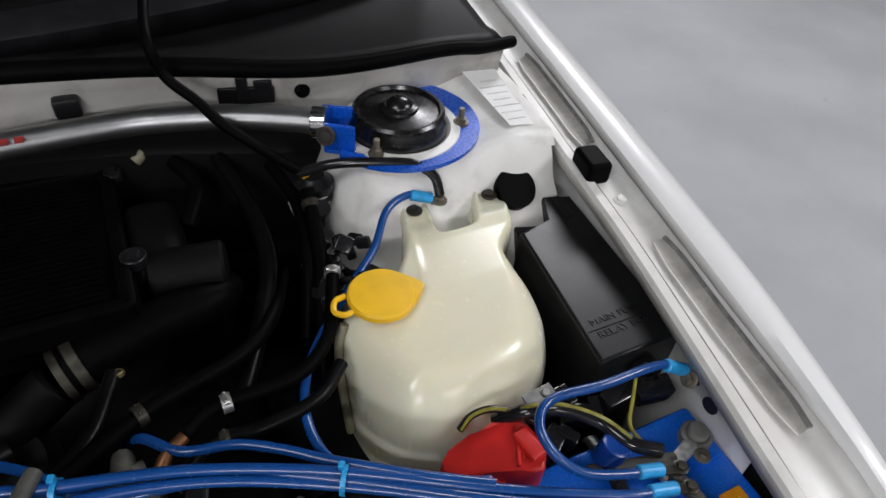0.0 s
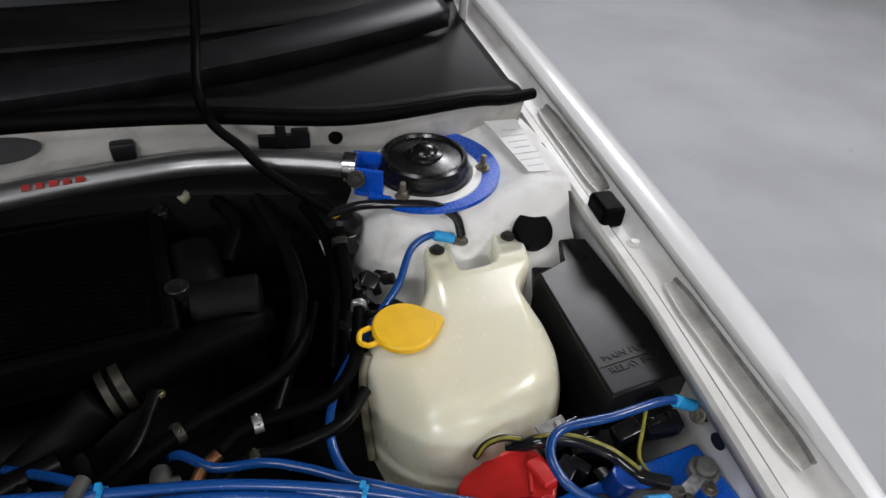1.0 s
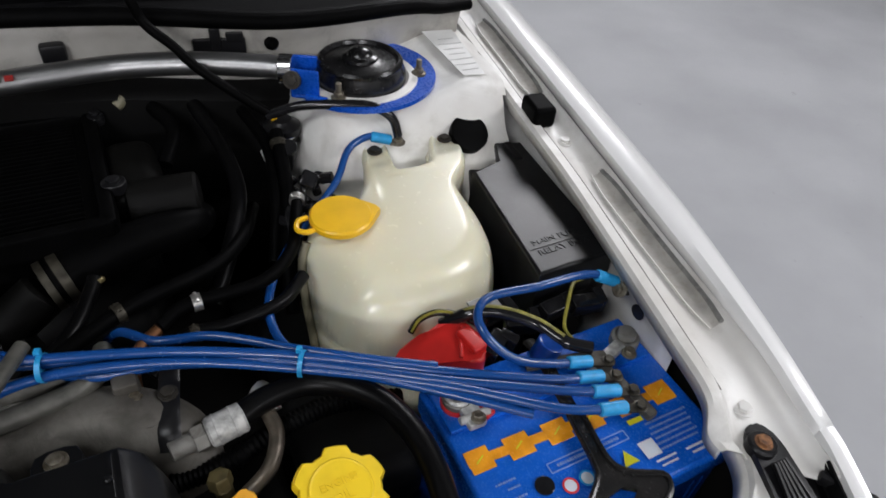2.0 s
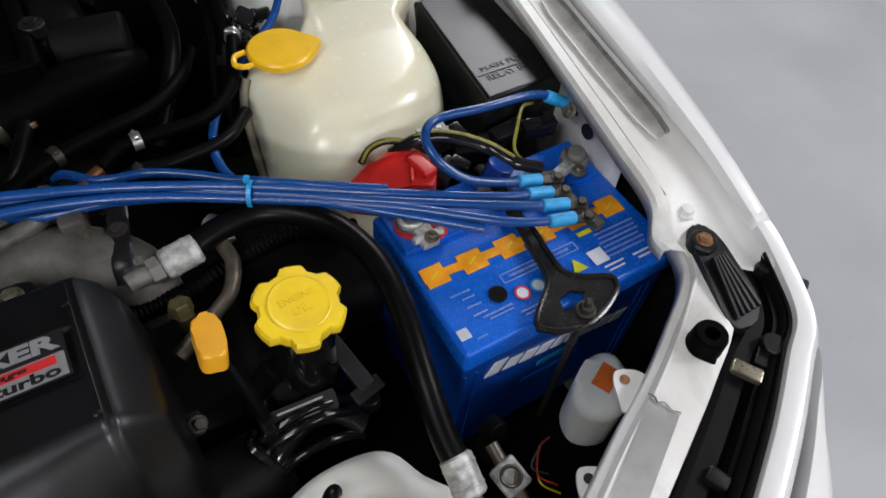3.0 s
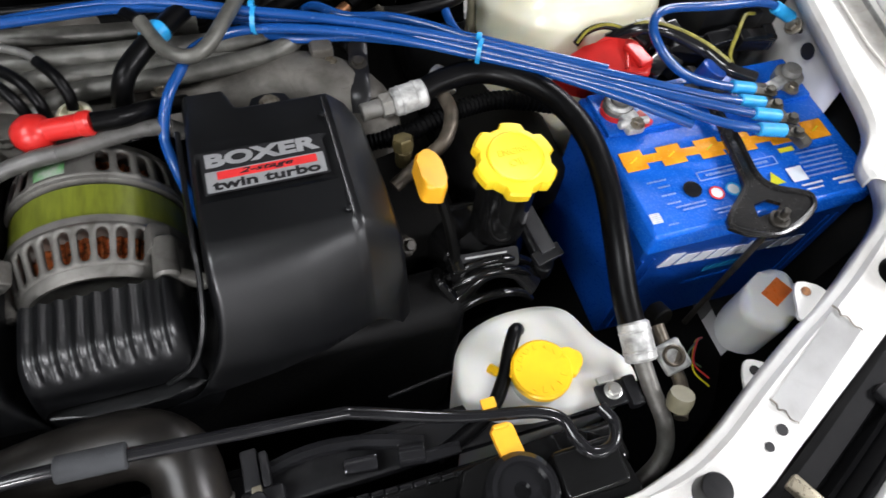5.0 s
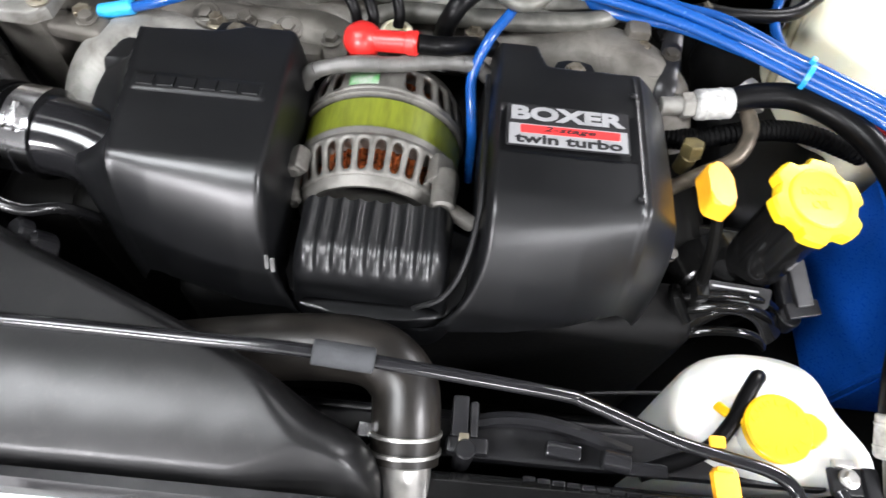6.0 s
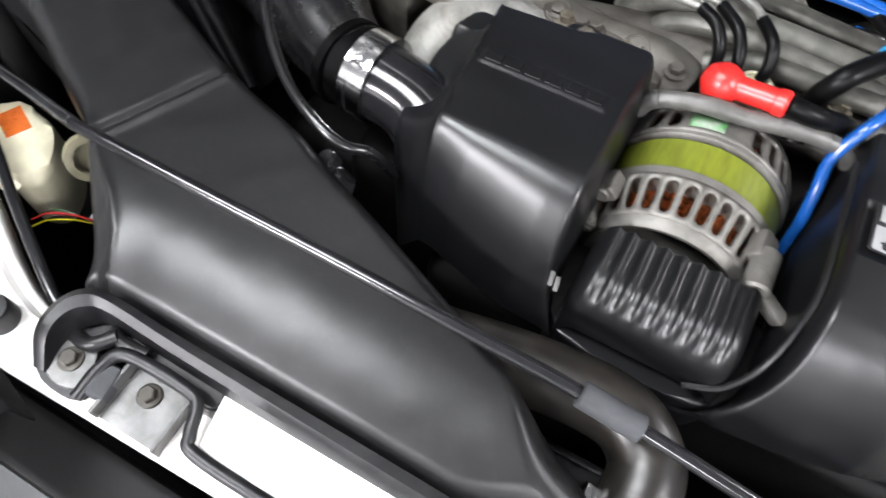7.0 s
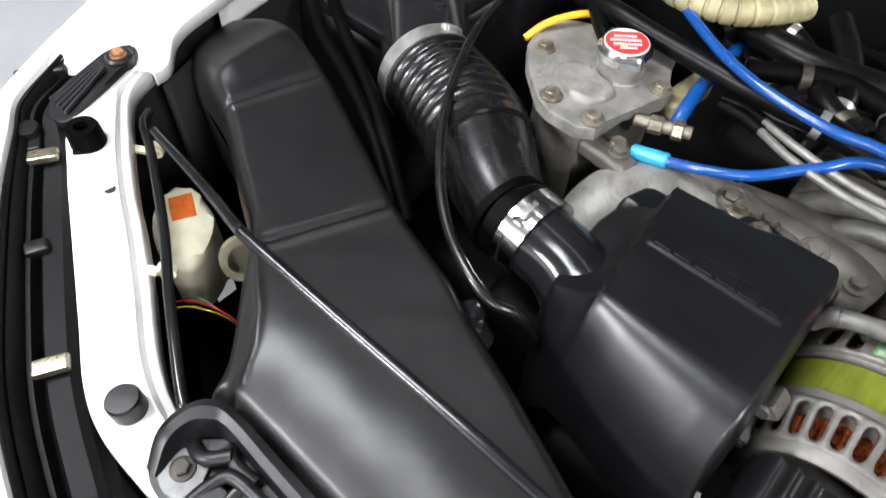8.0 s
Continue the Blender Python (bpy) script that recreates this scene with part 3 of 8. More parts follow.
# suspension towers
def tower(X, Y):
    d = np.maximum(np.maximum(0.445 - X, X - 0.80), np.maximum(0.56 - Y, Y - 1.2))
    corner = np.hypot(np.maximum(0.50 - X, 0), np.maximum(0.615 - Y, 0)) - 0.055
    front = np.where((X < 0.50) & (Y < 0.615), corner, np.maximum(0.445 - X, 0.56 - Y))
    right = step((X - 0.56) / 0.10)
    z = 0.922 + 0.012 * step((X - 0.56) / 0.08) + 0.03 * (Y - 0.6)
    fall = np.clip(front, 0, 1)
    z = z - 0.04 * step((front + 0.02) / 0.035) - fall * (1.4 - 0.4 * right) + 0.004 * np.sin(X * 60) * right
    wave = 0.008 * np.exp(-((X - 0.63) / 0.03) ** 2 - ((Y - 0.555) / 0.03) ** 2)
    z = z + wave
    rail = np.interp(Y, STATIONS[::-1], LIP[::-1]) - 0.003
    return np.where((z < 0.62) | (X > rail), np.nan, z)


part("strut_tower", field(0.40, 0.705, 0.44, 0.80, 0.005, tower), WHITE_BAY, car, "off-white pressed suspension tower")
part("tower_hole", lathe([(0.025, -0.010), (0.025, 0.001), (0.023, 0.0015), (0.0, 0.0010)], (0.632, 0.540, 0.887), (36, 4, 0), 32), RUBBER, car, "round black opening behind the tank")
part("tower_plug", lathe([(0.020, 0), (0.020, 0.003), (0.012, 0.005)], (0.585, 0.735, 0.937)), GLOSS, car, "black rubber plug")
tag = part("data_label", prism([(0.640, 0.708), (0.684, 0.702), (0.668, 0.578), (0.640, 0.584)], 0.9405, 0.9412, 0), LABEL, car, "white printed information label")
for v in tag.data.vertices:
    v.co.z += 0.03 * (v.co.y - 0.6) + 0.0012
for k in range(7):
    part("print_line", rbox((0.022 + 0.006 * (k % 3), 0.0012, 0.0004), (0.655 + 0.0012 * k, 0.594 + 0.014 * k, 0.9432 + 0.00042 * k - 0.0006), 0, rot=(0, 0, -4)), FAINT, tag)

# firewall, cowl and screen
SEALL = [(-0.70, 0.70, 0.975), (-0.61, 0.69, 0.985), (-0.45, 0.685, 0.988), (-0.25, 0.715, 1.005), (0.0, 0.728, 1.015), (0.25, 0.715, 1.005), (0.45, 0.685, 0.988), (0.61, 0.69, 0.985), (0.70, 0.70, 0.975)]
fw = loft([[(x, y + 0.012, z - 0.008) for x, y, z in SEALL], [(x, y + 0.018, z - 0.03) for x, y, z in SEALL], [(x, y + 0.022, z - 0.08) for x, y, z in SEALL], [(x, y + 0.05, 0.45) for x, y, z in SEALL]], 6)
thick(part("firewall", fw, SHADEDW, car, "dirty white bulkhead behind the engine, its colour darkened for bonnet shade"))
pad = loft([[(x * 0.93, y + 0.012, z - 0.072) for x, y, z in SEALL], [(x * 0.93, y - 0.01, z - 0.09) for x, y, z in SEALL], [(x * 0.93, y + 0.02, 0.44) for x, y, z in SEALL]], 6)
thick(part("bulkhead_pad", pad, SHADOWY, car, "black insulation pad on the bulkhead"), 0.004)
part("bonnet_seal", sweep([(x, y + 0.008, z) for x, y, z in SEALL[:-1]] + [(0.66, 0.70, 0.979), (0.715, 0.716, 0.972)], lambda s: 0.0105 - 0.003 * abs(2 * s - 1), 12, 10), RUBBER, car, "black rubber bonnet seal")
cowl_lines = [[(x, y + 0.01, z + 0.002) for x, y, z in SEALL], [(x, y + 0.035, z + 0.004) for x, y, z in SEALL], [(x * 1.0, y + 0.06, z + 0.001) for x, y, z in SEALL],
              [(x, 0.83 + 0.42 * x * x * 0.5, 1.020 - 0.02 * abs(x)) for x, y, z in SEALL], [(x, 0.86 + 0.2 * x * x, 1.035 - 0.02 * abs(x)) for x, y, z in SEALL]]
cowl = thick(part("cowl_panel", loft(cowl_lines, 6), COWLP, car, "black plastic cowl panel"))
BX = [-0.66 + 0.066 * k for k in range(21)]
band = loft([[(x, 0.748 + 0.31 * x * x, 1.008) for x in BX], [(x, 0.746 + 0.31 * x * x, 1.031) for x in BX], [(x, 0.749 + 0.312 * x * x, 1.0345) for x in BX], [(x, 0.762 + 0.37 * x * x, 1.041) for x in BX],
             [(x, 0.774 + 0.43 * x * x, 1.045) for x in BX], [(x, 0.779 + 0.43 * x * x, 1.044) for x in BX], [(x, 0.783 + 0.43 * x * x, 1.024) for x in BX]], 4)
thick(part("cowl_step", band, PLASTIC, cowl, "satin black raised cowl edge"), 0.002)
part("cowl_lip", sweep([(x, 0.865 + 0.2 * x * x, 1.038 - 0.02 * abs(x)) for x, y, z in SEALL], 0.006, 8, 6), COWLP, cowl)
tray = loft([[(x, 0.875 + 0.2 * x * x, 1.034 - 0.02 * abs(x)) for x, y, z in SEALL], [(x, 0.94 + 0.2 * x * x, 1.028 - 0.02 * abs(x)) for x, y, z in SEALL], [(x, 0.985 + 0.2 * x * x, 1.045 - 0.02 * abs(x)) for x, y, z in SEALL]], 6)
thick(part("wiper_tray", tray, COWLP, car, "grey plastic wiper tray"))
glass = loft([[(x, 0.985 + 0.2 * x * x, 1.047 - 0.02 * abs(x)) for x, y, z in SEALL], [(x * 0.92, 1.55 + 0.1 * x * x, 1.42) for x, y, z in SEALL]], 6)
thick(part("windscreen", glass, GLASS_D, car, "dark windscreen glass"), 0.005)
arm = part("wiper_arm", sweep([(0.36, 0.955, 1.058), (0.25, 0.965, 1.072), (0.0, 1.005, 1.092), (-0.3, 1.06, 1.12)], 0.006, 8, 6), GLOSS, car, "black wiper arm")
part("wiper_blade", sweep([(0.22, 0.985, 1.072), (0.0, 1.02, 1.09), (-0.25, 1.07, 1.12)], 0.004, 6, 4), RUBBER, arm)
part("hinge_bolt", bolt_head(0.008, 0.008, (0.705, 0.905, 0.955)), WHITE_BAY, car)
hinge = part("bonnet_hinge", rbox((0.030, 0.09, 0.006), (0.704, 0.915, 0.950), 0.002, rot=(8, 0, 8)), WHITE_BAY, car, "white bonnet hinge plate")
part("firewall_slot", moved(lathe([(0.026, 0), (0.026, 0.002)], seg=32), pose(0.082, 0.738, 0.982, 80, 0, 0) @ Matrix.Diagonal((1.6, 0.56, 1, 1))), BLACKP, car, "oval opening in the bulkhead")
part("loom_bracket", merge(rbox((0.060, 0.006, 0.020), (0.374, 0.709, 0.960), 0.002, rot=(0, 0, -12)), rbox((0.012, 0.008, 0.034), (0.370, 0.708, 0.967), 0.002, rot=(0, 0, -12)), rbox((0.020, 0.008, 0.012), (0.392, 0.705, 0.972), 0.002, rot=(0, 0, -12))), PLASTIC, car, "black loom bracket on the bulkhead")
part("grommet", lathe([(0.009, 0), (0.009, 0.004), (0.006, 0.007), (0.0, 0.007)], (0.434, 0.704, 0.959), (75, 0, 14), 20), RUBBER, car, "black rubber grommet")
for x, w in ((0.20, 0.026), (0.352, 0.05), (0.43, 0.018)):
    part("pipe_bracket", rbox((w, 0.016, 0.022), (x, 0.732 - 0.03 * max(0, x - 0.25), 0.966), 0.004), PLASTIC, car, "small black bracket on the bulkhead")

# radiator support
INN = [(0.652, 0.110), (0.634, 0.060), (0.585, 0.026), (0.535, -0.002), (0.50, -0.018), (0.45, -0.044), (0.397, -0.072), (0.355, -0.086), (0.30, -0.092), (0.15, -0.077), (0.0, -0.074)]
OUT = [(0.684, 0.064), (0.636, 0.001), (0.583, -0.032), (0.542, -0.054), (0.507, -0.072), (0.450, -0.101), (0.410, -0.121), (0.370, -0.131), (0.30, -0.130), (0.15, -0.127), (0.0, -0.126)]
ZSUP = [0.852, 0.847, 0.841, 0.835, 0.831, 0.825, 0.822, 0.820, 0.820, 0.820, 0.820]


def sup(share, dz, sx):
    return [(sx * (a[0] + (b[0] - a[0]) * share), a[1] + (b[1] - a[1]) * share, z + dz) for a, b, z in zip(INN, OUT, ZSUP)]


support = part("radiator_support", merge(*[loft([sup(s, dz, sx) for s, dz in ((-0.005, -0.024), (0.0, -0.010), (0.012, -0.0068), (0.03, -0.0060), (0.13, -0.0048), (0.17, -0.0018), (0.205, 0.0), (0.30, 0.0), (0.85, 0.0), (0.97, -0.003), (1.0, -0.012), (1.0, -0.06))], 6) for sx in (1, -1)]), WHITE_BAY, car, "white painted radiator support beam")
thick(support)
for sx in (1, -1):
    part("fold_line", sweep(sup(0.215, -0.0006, sx)[1:9], 0.0016, 6, 6), WHITE_BAY, support)
for x, y, z in ((0.535, 0.012, 0.812), (0.465, -0.034, 0.797)):
    ear = prism(rounded([(x - 0.009, y + 0.003), (x - 0.002, y + 0.010), (x + 0.007, y + 0.007), (x + 0.018, y - 0.003), (x + 0.014, y - 0.022), (x - 0.018, y - 0.022), (x - 0.014, y - 0.008)], 4), z, z + 0.003, 0.001)
    e = part("mounting_ear", ear, WHITE_BAY, support, "ear with a bolt hole")
for x, y, r in ((0.551, -0.0145, 0.0038), (0.444, -0.084, 0.0044), (0.429, -0.092, 0.0036), (-0.542, -0.017, 0.005), (0.535, 0.012, 0.0042), (0.465, -0.034, 0.0042)):
    zz = 0.8155 if (x, y) == (0.535, 0.012) else 0.8005 if (x, y) == (0.465, -0.034) else float(np.interp(abs(x), [0.3, 0.41, 0.45, 0.51, 0.545], [0.82, 0.822, 0.825, 0.831, 0.835])) + 0.0004
    part("support_hole", lathe([(r, 0), (r, 0.0006)], (x, y, zz), seg=20), RUST if (x, y) == (0.535, 0.012) else BLACKP, support)
foil = prism([(0.531, -0.013), (0.540, -0.036), (0.457, -0.084), (0.446, -0.064)], 0, 0.0008, 0)
for v in foil.verts:
    v.co.z += float(np.interp(v.co.x, [0.44, 0.545], [0.8250, 0.8362]))
foil = part("foil_patch", foil, FOIL, support, "strip of silver tape with torn ends")
for (xa, ya), (xb, yb), zt in (((0.530, -0.012), (0.541, -0.037), 0.8362), ((0.446, -0.063), (0.457, -0.085), 0.8266)):
    curl = [(xa + (xb - xa) * k / 7 + 0.0014 * math.sin(2.3 * k), ya + (yb - ya) * k / 7 + 0.0012 * math.cos(1.7 * k), zt + 0.0010 + 0.0008 * math.sin(3.1 * k)) for k in range(8)]
    part("torn_end", sweep(curl, lambda s: 0.0009 - 0.0004 * s, 6, 4), OLDFOIL, foil)
for sx in (1, -1):
    q = 0.82
    part("bonnet_stop", lathe([(r * q, h) for r, h in ((0.020, 0), (0.0175, 0.005), (0.0168, 0.018), (0.0152, 0.0212), (0.0075, 0.0208), (0.006, 0.008), (0.0, 0.008))], (sx * 0.597, -0.002, 0.838), (0, 0, 0), 26), RUBBER, support, "black rubber bonnet stop with a bored top")
    part("stop_skirt", rbox((0.028, 0.018, 0.006), (sx * 0.598, -0.006, 0.841), 0.003, rot=(0, 0, sx * 30)), RUBBER, support)
    part("bonnet_stop", lathe([(0.0118, 0), (0.0116, 0.014), (0.0104, 0.0162), (0.0, 0.0168)], (sx * 0.372, -0.107, 0.820), (0, 0, 0), 28), PLASTIC, support, "plain black rubber bonnet stop")
wp = part("white_plate", prism([(-0.2155, -0.074), (-0.040, -0.076), (0.03, -0.076), (0.03, -0.118), (-0.19, -0.117), (-0.2095, -0.112)], 0.820, 0.8245, 0.0015), WHITE, support, "flat white cover plate")
part("latch_slot", rbox((0.004, 0.04, 0.0008), (-0.105, -0.098, 0.8247), 0, rot=(0, 0, -20)), INK, wp)

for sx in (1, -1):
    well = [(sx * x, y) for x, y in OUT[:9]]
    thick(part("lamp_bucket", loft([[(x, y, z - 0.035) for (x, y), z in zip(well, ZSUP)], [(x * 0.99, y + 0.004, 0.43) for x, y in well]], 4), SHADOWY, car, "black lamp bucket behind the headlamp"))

# lamp seal strip, clips and bracket, both sides
for sx in (1, -1):
    top = NOSE[1:7] + [(0.335, -0.190)]
    ins = [(0.686, 0.045), (0.650, 0.001), (0.610, -0.020), (0.552, -0.052), (0.451, -0.105), (0.40, -0.128), (0.335, -0.150)]
    zi = [0.838, 0.835, 0.828, 0.822, 0.815, 0.81, 0.803]

    def lane(share, dz):
        lift = max(0.0, (share - 0.74) / 0.26) ** 0.7
        return [(sx * (a[0] + (b[0] - a[0]) * share), a[1] + (b[1] - a[1]) * share, z + dz + (zo - 0.001 - z) * lift) for a, b, z, zo in zip(ins, top, zi, zn[1:8])]
    strip = thick(part("lamp_shroud", loft([lane(s, dz) for s, dz in ((-0.05, -0.03), (0.0, 0.0), (0.10, 0.004), (0.42, 0.004), (0.50, -0.004), (0.60, -0.006), (0.66, 0.006), (0.70, 0.006), (0.74, -0.004), (0.80, 0.004), (0.86, 0.004), (0.90, -0.004), (0.95, 0.001), (1.0, 0.0))], 6), COWLP, car, "black plastic shroud above the headlamp"))
    for cx, cy, cz, rz in ((0.612, -0.036, 0.838, 30), (0.436, -0.1265, 0.823, 27)):
        part("spring_clip", rbox((0.013, 0.024, 0.007), (sx * cx, cy, cz), 0.002, rot=(0, 0, sx * (rz - 0))), NICKEL, strip, "nickel spring clip")
    stay = merge(prism(rounded([(sx * 0.6480, 0.0720), (sx * 0.6570, 0.0860), (sx * 0.6690, 0.0870), (sx * 0.6760, 0.0780), (sx * 0.6740, 0.0510), (sx * 0.6680, 0.0110), (sx * 0.6560, -0.0060), (sx * 0.6340, -0.0080), (sx * 0.6280, 0.0060), (sx * 0.6400, 0.0460)], 5), 0.851, 0.858, 0.002),
                 lathe([(0.0125, 0), (0.0125, 0.009), (0.0105, 0.011)], (sx * 0.6580, 0.0690, 0.851), seg=24))
    for v in stay.verts:
        v.co.z -= 0.20 * max(0.0, 0.06 - v.co.y)
    st = part("lamp_stay", stay, PLASTIC, car, "ribbed black plastic bracket")
    for k in range(5):
        f = (k - 2) / 2
        part("rib", between(0.0022, (sx * (0.659 + 0.006 * f), 0.052, 0.8590), (sx * (0.648 + 0.013 * f), 0.000, 0.8480), seg=6), PLASTIC, st)
    part("stay_bolt", bolt_head(0.006, 0.006, (sx * 0.6580, 0.0690, 0.860)), RUST, st, "rusty bolt head")
    part("bracket_arm", rbox((0.045, 0.010, 0.012), (sx * 0.700, 0.012, 0.848), 0.003, rot=(0, 0, sx * -58)), PLASTIC, strip)
    part("adjuster_hook", rbox((0.014, 0.018, 0.010), (sx * 0.535, -0.085, 0.826), 0.003, rot=(0, 0, sx * 20)), PLASTIC, strip)
    part("adjuster_knob", merge(rod(0.010, 0.012, (sx * 0.648, -0.030, 0.832)), rbox((0.03, 0.02, 0.008), (sx * 0.642, -0.034, 0.834), 0.002, rot=(0, 0, sx * 30))), PLASTIC, strip)

# the bonnet, standing open above the rear of the bay
def bonnet_line(y, z, crown):
    return [(x, y - 0.05 * (1 - (x / 0.72) ** 2) * crown, z + 0.02 * (1 - (x / 0.72) ** 2)) for x in (-0.70, -0.55, -0.3, 0.0, 0.3, 0.55, 0.70)]


bonnet = part("bonnet", loft([bonnet_line(0.80, 1.24, 0.2), bonnet_line(0.74, 1.34, 0.3), bonnet_line(0.60, 1.58, 0.5), bonnet_line(0.46, 1.82, 0.8), bonnet_line(0.40, 1.92, 1.0)], 6), WHITE, car, "open white bonnet raised on its hinges")
thick(bonnet, 0.004, 1)
part("bonnet_lining", loft([[(x * 0.92, y - 0.015, z - 0.012) for x, y, z in bonnet_line(yy, zz, c)] for yy, zz, c in ((0.785, 1.26, 0.2), (0.74, 1.34, 0.3), (0.60, 1.58, 0.5), (0.47, 1.80, 0.8))], 6), SHADOWY, bonnet, "black insulating pad under the bonnet")
for sx in (1, -1):
    part("hinge_arm", sweep([(sx * 0.704, 0.93, 0.955), (sx * 0.70, 0.915, 1.06), (sx * 0.68, 0.84, 1.18), (sx * 0.67, 0.795, 1.26)], 0.012, 8, 6, flat=0.4), WHITE_BAY, bonnet)

# black sheets added where the wing hollows lie in shade
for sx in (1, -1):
    thick(part("hollow_sheet", loft([[(sx * 0.708, 0.26, 0.845), (sx * 0.702, 0.14, 0.835), (sx * 0.692, 0.05, 0.825), (sx * 0.660, -0.01, 0.815)], [(sx * 0.70, 0.26, 0.45), (sx * 0.695, 0.14, 0.45), (sx * 0.68, 0.05, 0.45), (sx * 0.65, -0.01, 0.45)]], 4), SHADOWY, car, "black sheet for the shaded hollow inside the wing"))
# added sheet, black in place of the shadow on the right inner wing
thick(part("wing_shade_sheet", loft([[(-0.664, 0.34, 0.855), (-0.655, 0.22, 0.845), (-0.645, 0.13, 0.835), (-0.64, 0.09, 0.825)], [(-0.67, 0.34, 0.45), (-0.66, 0.22, 0.45), (-0.655, 0.13, 0.45), (-0.65, 0.09, 0.45)]], 4), SHADOWY, car, "black sheet added for the shade on the inner wing"))

# dark hollow below: added light-blocking tray, lower front duct and wheels
part("dark_tray", rbox((1.36, 1.02, 0.03), (0, 0.32, 0.42), 0.005), SHADOWY, car, "black tray added under the engine bay to keep it dark")
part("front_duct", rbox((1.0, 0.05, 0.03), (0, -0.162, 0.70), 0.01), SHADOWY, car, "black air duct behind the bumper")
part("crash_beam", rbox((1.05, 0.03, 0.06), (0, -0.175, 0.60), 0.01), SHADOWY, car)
for sx in (1, -1):
    tyre = part("wheel", lathe([(0.19, -0.08), (0.30, -0.08), (0.315, -0.07), (0.318, 0.07), (0.30, 0.08), (0.19, 0.08), (0.19, -0.08)], (sx * 0.775, 0.48, 0.318), (0, 90, 0), 40), TYRE, car, "front tyre")
    part("rim", lathe([(0.05, -0.06), (0.19, -0.09), (0.19, 0.09), (0.05, 0.05)], (sx * 0.775, 0.48, 0.318), (0, 90, 0), 24), CAST, tyre)


# ---------------------------------------------------------------- battery and what lies round it
BX0, BX1, BY0, BY1, BZ = 0.431, 0.667, 0.088, 0.256, 0.822
bx, by = (BX0 + BX1) / 2, (BY0 + BY1) / 2
battery = thing("battery", "bright blue car battery with a printed lid", "battery")
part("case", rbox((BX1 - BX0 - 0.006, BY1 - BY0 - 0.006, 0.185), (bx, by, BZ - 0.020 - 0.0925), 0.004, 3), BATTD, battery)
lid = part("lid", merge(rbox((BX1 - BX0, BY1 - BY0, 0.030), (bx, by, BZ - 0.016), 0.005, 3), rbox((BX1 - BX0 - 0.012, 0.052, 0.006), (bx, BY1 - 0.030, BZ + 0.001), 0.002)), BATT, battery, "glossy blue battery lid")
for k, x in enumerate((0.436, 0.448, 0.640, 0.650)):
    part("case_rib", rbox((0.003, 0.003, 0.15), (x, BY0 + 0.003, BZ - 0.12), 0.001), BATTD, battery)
# amber seal strip: four wide cells and narrow links
for cx, w, d in ((0.449, 0.022, 0.022), (0.487, 0.024, 0.022), (0.526, 0.024, 0.022), (0.560, 0.024, 0.022), (0.600, 0.022, 0.020), (0.641, 0.024, 0.022)):
    s = part("amber_seal", rbox((w, d, 0.0008), (cx, 0.1655 - 0.04 * (cx - 0.545), BZ + 0.0003), 0.0003), AMBER, lid, "amber plug seal")
    part("seal_mark", rbox((0.010, 0.0012, 0.0004), (cx, 0.1655 - 0.04 * (cx - 0.545), BZ + 0.0010), 0, rot=(0, 0, 30)), YPRINT, s)
part("seal_strip", rbox((0.215, 0.009, 0.0007), (0.545, 0.1655, BZ + 0.0002), 0, rot=(0, 0, -2.3)), AMBER, lid)
part("indicator", lathe([(0.0085, 0), (0.0085, 0.0012), (0.0075, 0.0016), (0.0, 0.0012)], (0.487, 0.127, BZ - 0.0002), seg=24), GLOSS, lid, "round black charge indicator")
def small_print(x, y, w, h):
    """A line of unreadable small print as short dashes."""
    dashes, at = [], 0.0
    while at < w - 0.0012:
        n = random.choice((0.0012, 0.0018, 0.0026))
        dashes.append(rbox((min(n, w - at), h, 0.0003), (x - w / 2 + at + n / 2, y, BZ + 0.0004), 0))
        at += n + random.choice((0.0006, 0.0009))
    return merge(*dashes)


random.seed(11)
for x, y, w, m in ((0.459, 0.143, 0.020, TINY), (0.463, 0.136, 0.012, TINY), (0.463, 0.127, 0.014, TINY), (0.464, 0.118, 0.014, TINY), (0.478, 0.113, 0.030, TINY), (0.480, 0.109, 0.024, TINY),
                   (0.515, 0.102, 0.040, TINY), (0.515, 0.098, 0.036, TINY), (0.518, 0.094, 0.030, TINY), (0.453, 0.098, 0.010, TINY)):
    part("print_bar", small_print(x, y, w, 0.0016), m, lid)
for x, y, w, h in ((0.440, 0.107, 0.010, 0.010), (0.600, 0.105, 0.022, 0.0018), (0.600, 0.100, 0.018, 0.0015), (0.636, 0.104, 0.028, 0.002), (0.636, 0.099, 0.022, 0.002)):
    part("print_patch", rbox((w, h, 0.0004), (x, y, BZ + 0.0004), 0), WPRINT, lid)
for k in range(5):
    part("print_bar", rbox((0.010, 0.0009, 0.0004), (0.440, 0.1032 + 0.0019 * k, BZ + 0.0007), 0), INK, lid)
part("print_frame", merge(*[rbox(sz, at, 0) for sz, at in (((0.082, 0.001, 0.0004), (0.540, 0.1425, BZ + 0.0004)), ((0.082, 0.001, 0.0004), (0.540, 0.1335, BZ + 0.0004)), ((0.001, 0.009, 0.0004), (0.499, 0.138, BZ + 0.0004)), ((0.001, 0.009, 0.0004), (0.581, 0.138, BZ + 0.0004)))]), TINY, lid)
part("print_bar", small_print(0.540, 0.138, 0.066, 0.0026), TINY, lid)
